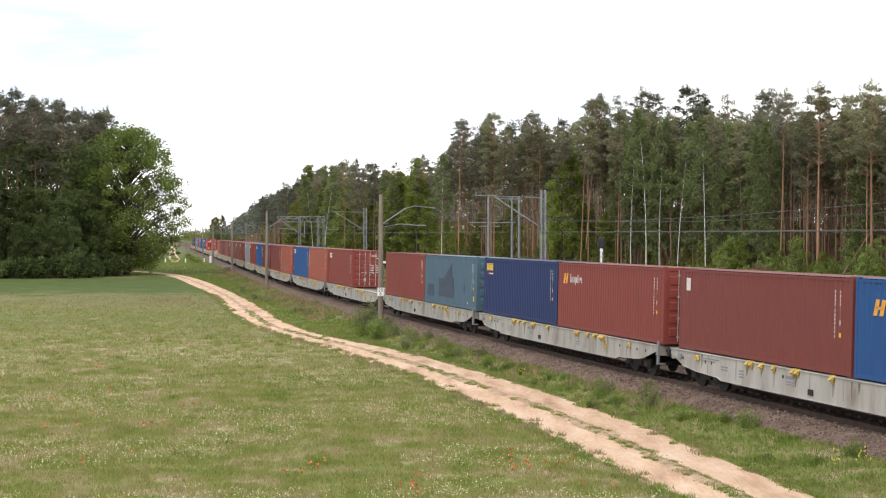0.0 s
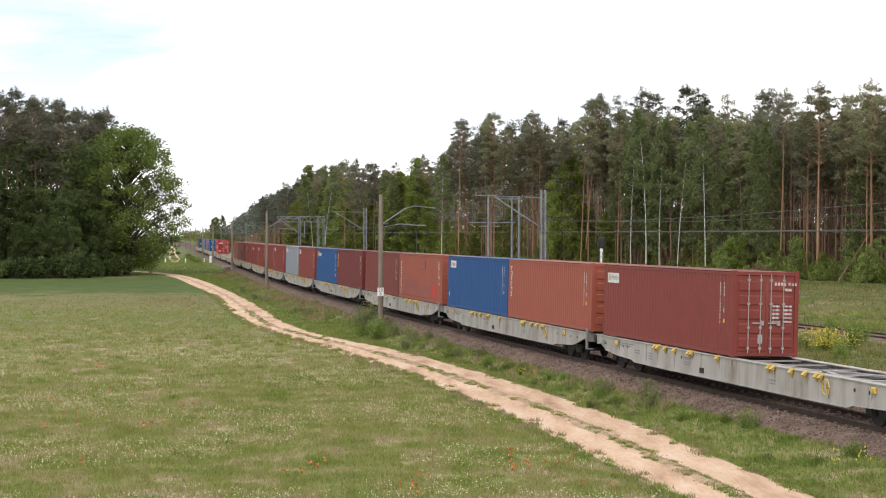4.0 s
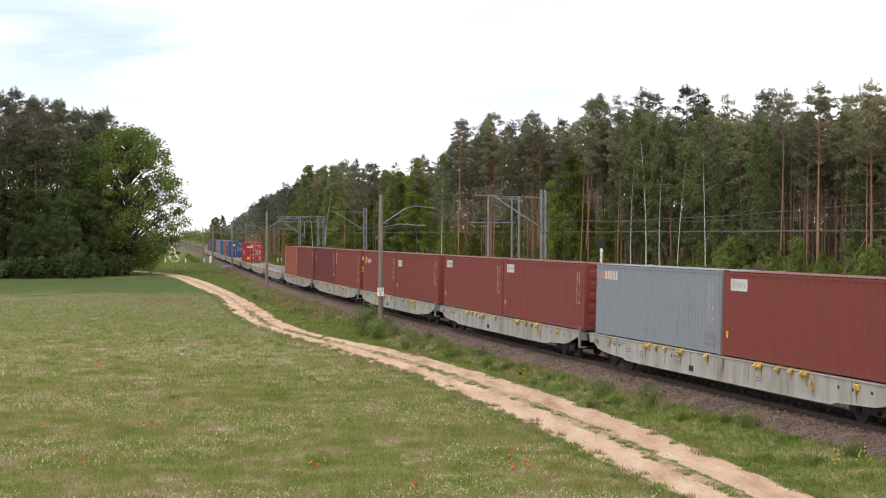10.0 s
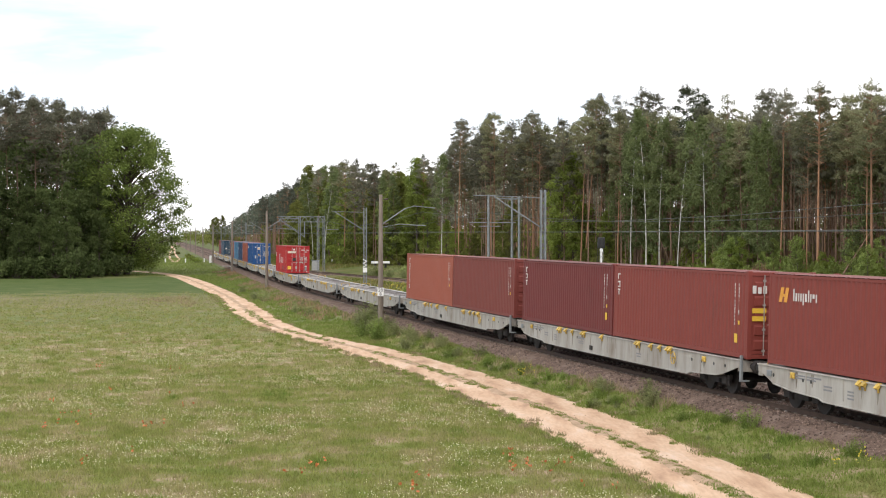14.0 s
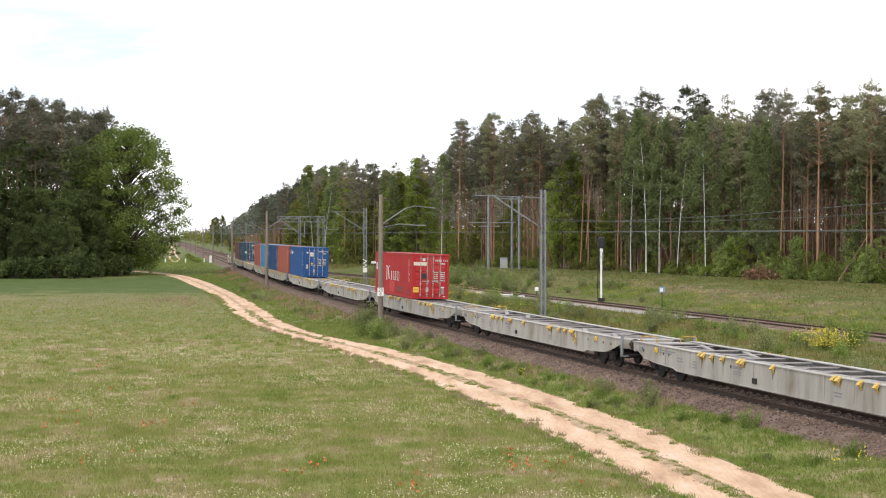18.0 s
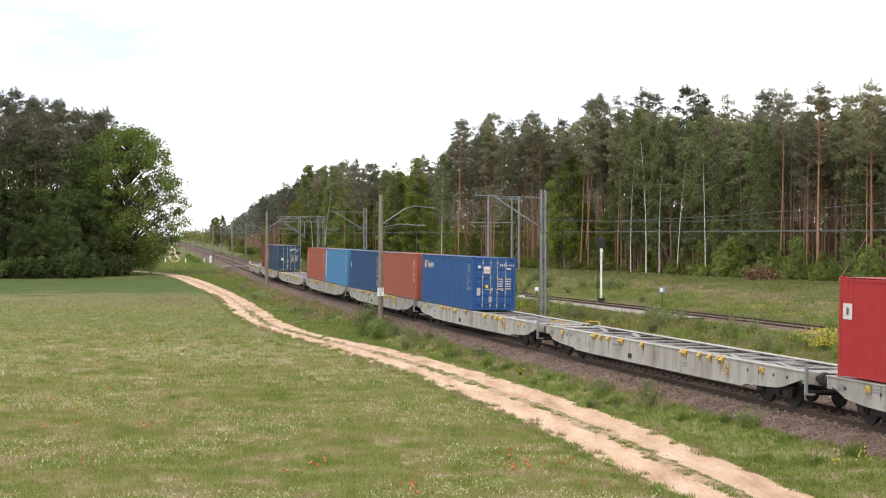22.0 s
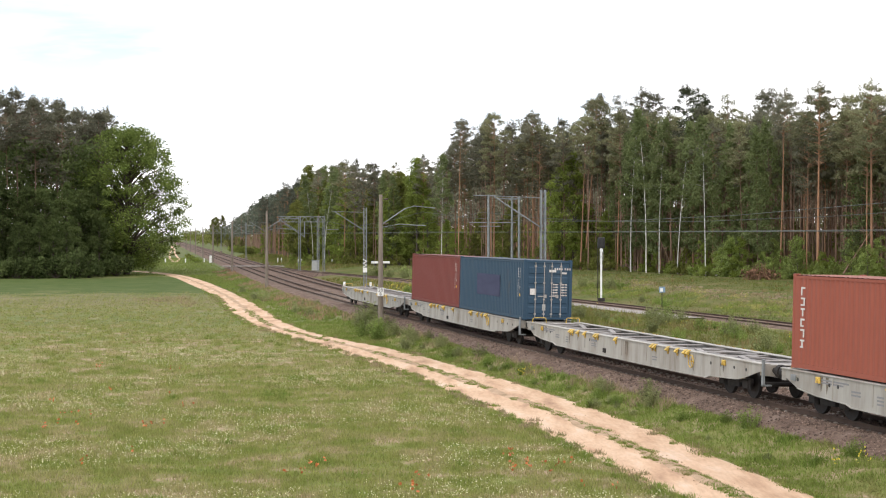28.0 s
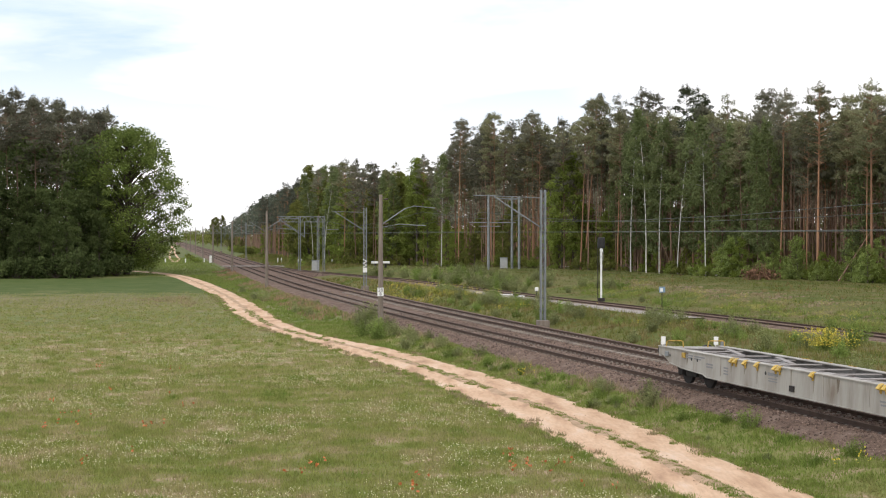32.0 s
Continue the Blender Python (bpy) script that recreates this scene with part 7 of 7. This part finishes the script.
def crossing():
    """Level crossing of pale concrete panels with the road over it."""
    e = empty("level_crossing", Matrix(), "pale concrete level crossing panels over the tracks", "level crossing", kind="structure")
    for k in range(7):
        q = -2.4 + k * 1.5
        sh = Shape().box(-0.72, 0.72, -1.6, 1.6, -0.12, 0.025, 0.02)
        part_mesh("panel", sh.mesh("panel"), M["gravel"], e, m=Matrix.Translation(at(268.0, q)) @ pose(0, 0, 0, 0, 0, heading(268)))


crossing()


def far_track():
    """Two winding sandy wheel lines beyond the grove."""
    e = empty("field_track", Matrix(), "winding pale sandy wheel lines far beside the railway", "track", kind="structure")
    for ways in (((352, -10.8), (372, -10.3), (400, -10.9), (438, -10.5), (531, -9.6), (650, -7.3), (838, -5.8)), ((352, -10.0), (364, -9.6), (395, -8.4), (427, -8.5), (515, -8.2), (650, -6.6), (838, -5.3))):
        vs, fs = [], []
        for s, q in ways:
            vs += [at(s, q - 0.3, ground_z(s, q) + 0.05), at(s, q + 0.3, ground_z(s, q) + 0.05)]
        fs = [(i * 2, i * 2 + 1, i * 2 + 3, i * 2 + 2) for i in range(len(ways) - 1)]
        part_mesh("wheel_line", mesh_of("wheel_line", vs, fs), M["sand"], e)


far_track()

# dead brush and fallen stems at the wood's edge
def brush_heap(s, q):
    e = empty("brush_heap", stand(s, q), "heap of brown dead branches at the wood's edge", "brush heap")
    sh = Shape()
    for k in range(60):
        a, r = rng.random() * 6.28, 1.6 * rng.random()
        b = rng.random() * 6.28
        sh.tube((math.cos(a) * r * 1.2, math.sin(a) * r, 0.0), (math.cos(a) * r * 0.6 + math.cos(b) * 0.7, math.sin(a) * r * 0.6 + math.sin(b) * 0.7, 0.4 + 1.5 * rng.random()), 0.035, 0.01, 4)
    part_mesh("branches", sh.mesh("branches"), M["dead_brush"], e)
    v, f = leaves([(0, 0, 0.6), (0.9, 0.2, 0.5), (-0.9, 0, 0.6)], [(1.4, 1.2, 0.7)] * 3, [160] * 3, 0.14)
    part_mesh("dry_foliage", leaf_mesh("dry_foliage", v, f), M["dead_brush"], e)


def fallen(s, q, l, turn, rise, r=0.10, bark="bark_pine"):
    e = empty("fallen_trunk", stand(s, q, turn), "fallen bare tree trunk leaning at the wood's edge" if rise > 1 else "fallen bare tree trunk lying in the grass", "log", "fallen trunks")
    sh = Shape().path([(0, 0, 0.05), (l * 0.5, 0.1, 0.1 + rise * 0.5), (l, 0, 0.1 + rise)], [r, r * 0.8, r * 0.4], 6)
    for k in range(5):
        x = l * (0.3 + 0.6 * rng.random())
        sh.tube((x, 0, 0.1 + rise * x / l), (x + 0.4, rng.normal() * 0.5, 0.4 + rise * x / l), 0.03, 0.01, 4)
    part_mesh("trunk", sh.mesh("trunk"), M[bark], e)


brush_heap(147.5, 44.8)
brush_heap(135.0, 56.0)
fallen(214, 42.5, 6.0, -5, 0.1, 0.12, "bark_birch")
fallen(160, 45.5, 3.0, 10, 0.2, 0.1, "bark_birch")
for u, dq, l, rise, r, bark in ((0.2560, -1.2, 4.9, 7.4, 0.10, "bark_pine"), (0.1730, -0.8, 2.2, 4.4, 0.07, "bark_pine"), (0.1765, -0.4, 3.2, 3.4, 0.06, "bark_birch"), (0.1500, 0.4, -2.4, 5.5, 0.06, "bark_pine"), (0.2190, 0.5, 2.6, 1.5, 0.07, "bark_pine")):
    fallen(edge_s(u, dq), forest_edge_q(edge_s(u, dq)) + dq, l, 0, rise, r, bark)


# low growth along the far line and around the crossing
for k in range(70):
    s = 255 + 260 * rng.random()
    q = (-4.5 - (1.5 if 300 < s < 460 else 5) * rng.random()) if rng.random() < 0.3 else (9 + 6 * rng.random())
    if q < 0 and s < 340:
        continue
    shrub(SHRUBS[int(rng.integers(4))], at(s, q, ground_z(s, q) - 0.05), 0.3 + 0.35 * rng.random() + (0.4 if s > 380 and q > 0 else 0), M["leaf_light" if rng.random() < 0.4 else "leaf"], "low green bush along the far line", "bushes along the far line")
blades("far_grass", 235, 420, -30, -3.2, 9, 0.06, 0.2, 0.05, M["verge_blade"], "green grass along the far line", off_road, tufts=False)
blades("far_grass", 235, 420, 7.2, 18, 8, 0.2, 0.6, 0.05, M["weed_blade"], "green grass along the far line", tufts=False)
# bushes by the line
VERGE = "bushes beside the line"
for s, q, sc, m in ((92.0, -4.2, 0.55, "leaf_light"), (93.6, -4.9, 0.42, "leaf_light"), (90.5, -4.6, 0.4, "leaf_light"), (95.5, -4.0, 0.45, "leaf"), (44.6, -2.7, 0.28, "leaf_light"), (38.4, -2.7, 0.22, "leaf_light"), (46.0, -2.8, 0.18, "leaf_light"), (83, -4.6, 0.35, "leaf"), (76, -3.9, 0.3, "leaf_light"), (118, -4.6, 0.32, "leaf"), (124, -5.0, 0.36, "leaf"), (146, -5.2, 0.42, "leaf"), (150, -5.8, 0.36, "leaf"), (168, -5.6, 0.4, "leaf"), (70, -3.6, 0.26, "leaf_light"), (62, -3.3, 0.24, "leaf_light"),
                    (68.5, 12.3, 0.42, "leaf_light"), (78, 17.5, 0.4, "leaf_light"), (74, 17, 0.45, "leaf_light"), (90, 13, 0.4, "leaf"), (97, 14.5, 0.35, "leaf"), (106, 12, 0.4, "leaf"), (152, 17.6, 0.55, "leaf"), (165, 19, 0.6, "leaf"), (172, 18, 0.5, "leaf"), (185, 19, 0.7, "leaf_light"), (196, 17, 0.6, "leaf"), (160, 22, 0.5, "leaf_light"), (101.5, -2.9, 0.42, "leaf"), (100.2, -3.4, 0.36, "leaf_light"), (103, -3.2, 0.30, "leaf"), (174, 18.4, 0.5, "leaf"), (168, 17.6, 0.42, "leaf"), (163, 18.6, 0.45, "leaf"), (158, 18.2, 0.5, "leaf"), (155, 19.4, 0.4, "leaf_light"), (150, 19.8, 0.42, "leaf"), (147, 19.2, 0.34, "leaf"), (178, 19.5, 0.55, "leaf"), (126, 21.2, 0.28, "leaf_light"), (120, 22.6, 0.3, "leaf"), (112.6, 21.8, 0.3, "leaf_light"), (114, 22.6, 0.26, "leaf")):
    weed(WEEDS[int(rng.integers(4))], at(s, q, ground_z(s, q) - 0.03), sc * 2.0, M["weed_green" if m == "leaf_light" else "weed_leaf"], "feathery green weed clump beside the track", VERGE)


for k in range(60):
    s = 132 + 75 * rng.random()
    q = siding_q(s) + 2.0 + 8 * rng.random() ** 1.4
    weed(WEEDS[int(rng.integers(4))], at(s, q, ground_z(s, q) - 0.03), 0.7 + 0.7 * rng.random(), M["weed_leaf" if rng.random() < 0.6 else "weed_green"], "tall leafy weeds beyond the siding", VERGE)
for s, q, sc in ((101.0, -3.0, 0.62), (102.6, -3.5, 0.55), (99.6, -3.7, 0.5), (97.4, -3.3, 0.34), (94.4, -3.2, 0.4), (91.4, -3.4, 0.36), (88.6, -3.1, 0.32), (86.0, -3.4, 0.3), (80.5, -3.2, 0.3), (73.6, -3.0, 0.26), (57.0, -2.9, 0.24), (52.4, -2.8, 0.34), (51.4, -3.1, 0.28)):
    weed(WEEDS[int(rng.integers(4))], at(s, q, ground_z(s, q) - 0.03), sc * 2.1, M["weed_leaf"], "grey-green feathery weeds at the ballast's foot", VERGE)
# herbs scattered over the verge and the rough strip
for k in range(150):
    rough = k >= 70
    s = (56 + 90 * rng.random()) if rough else (38 + 100 * rng.random() ** 1.2)
    q = (7.6 + (siding_q(s) - 12.5) * rng.random()) if rough else (-2.5 - 1.9 * rng.random())
    weed(WEEDS[int(rng.integers(4))], at(s, q, ground_z(s, q) - 0.03), (0.45 + 0.6 * rng.random()) if rough else (0.16 + 0.32 * rng.random() ** 1.6), M["weed_green" if rng.random() < 0.5 else "weed_leaf"], "feathery weeds between the tracks" if rough else "small weeds on the verge", VERGE)


# ---------------- the train's run ----------------
def motions():
    times = [k * 1.0 for k in range(33)]
    for ob, car, y, z in MOVERS:
        rows = []
        for t in times:
            s = FIRST_JOINT + CAR * car + y - travelled(t)
            rows.append((t, Matrix.Translation(at(s, 0, 0.006 * cant(s))) @ pose(0, 0, 0, 0, 0, heading(s)) @ pose(0, 0, 0, 0, cant(s), 0) @ pose(0, 0, z)))
        walk(ob, rows)


motions()
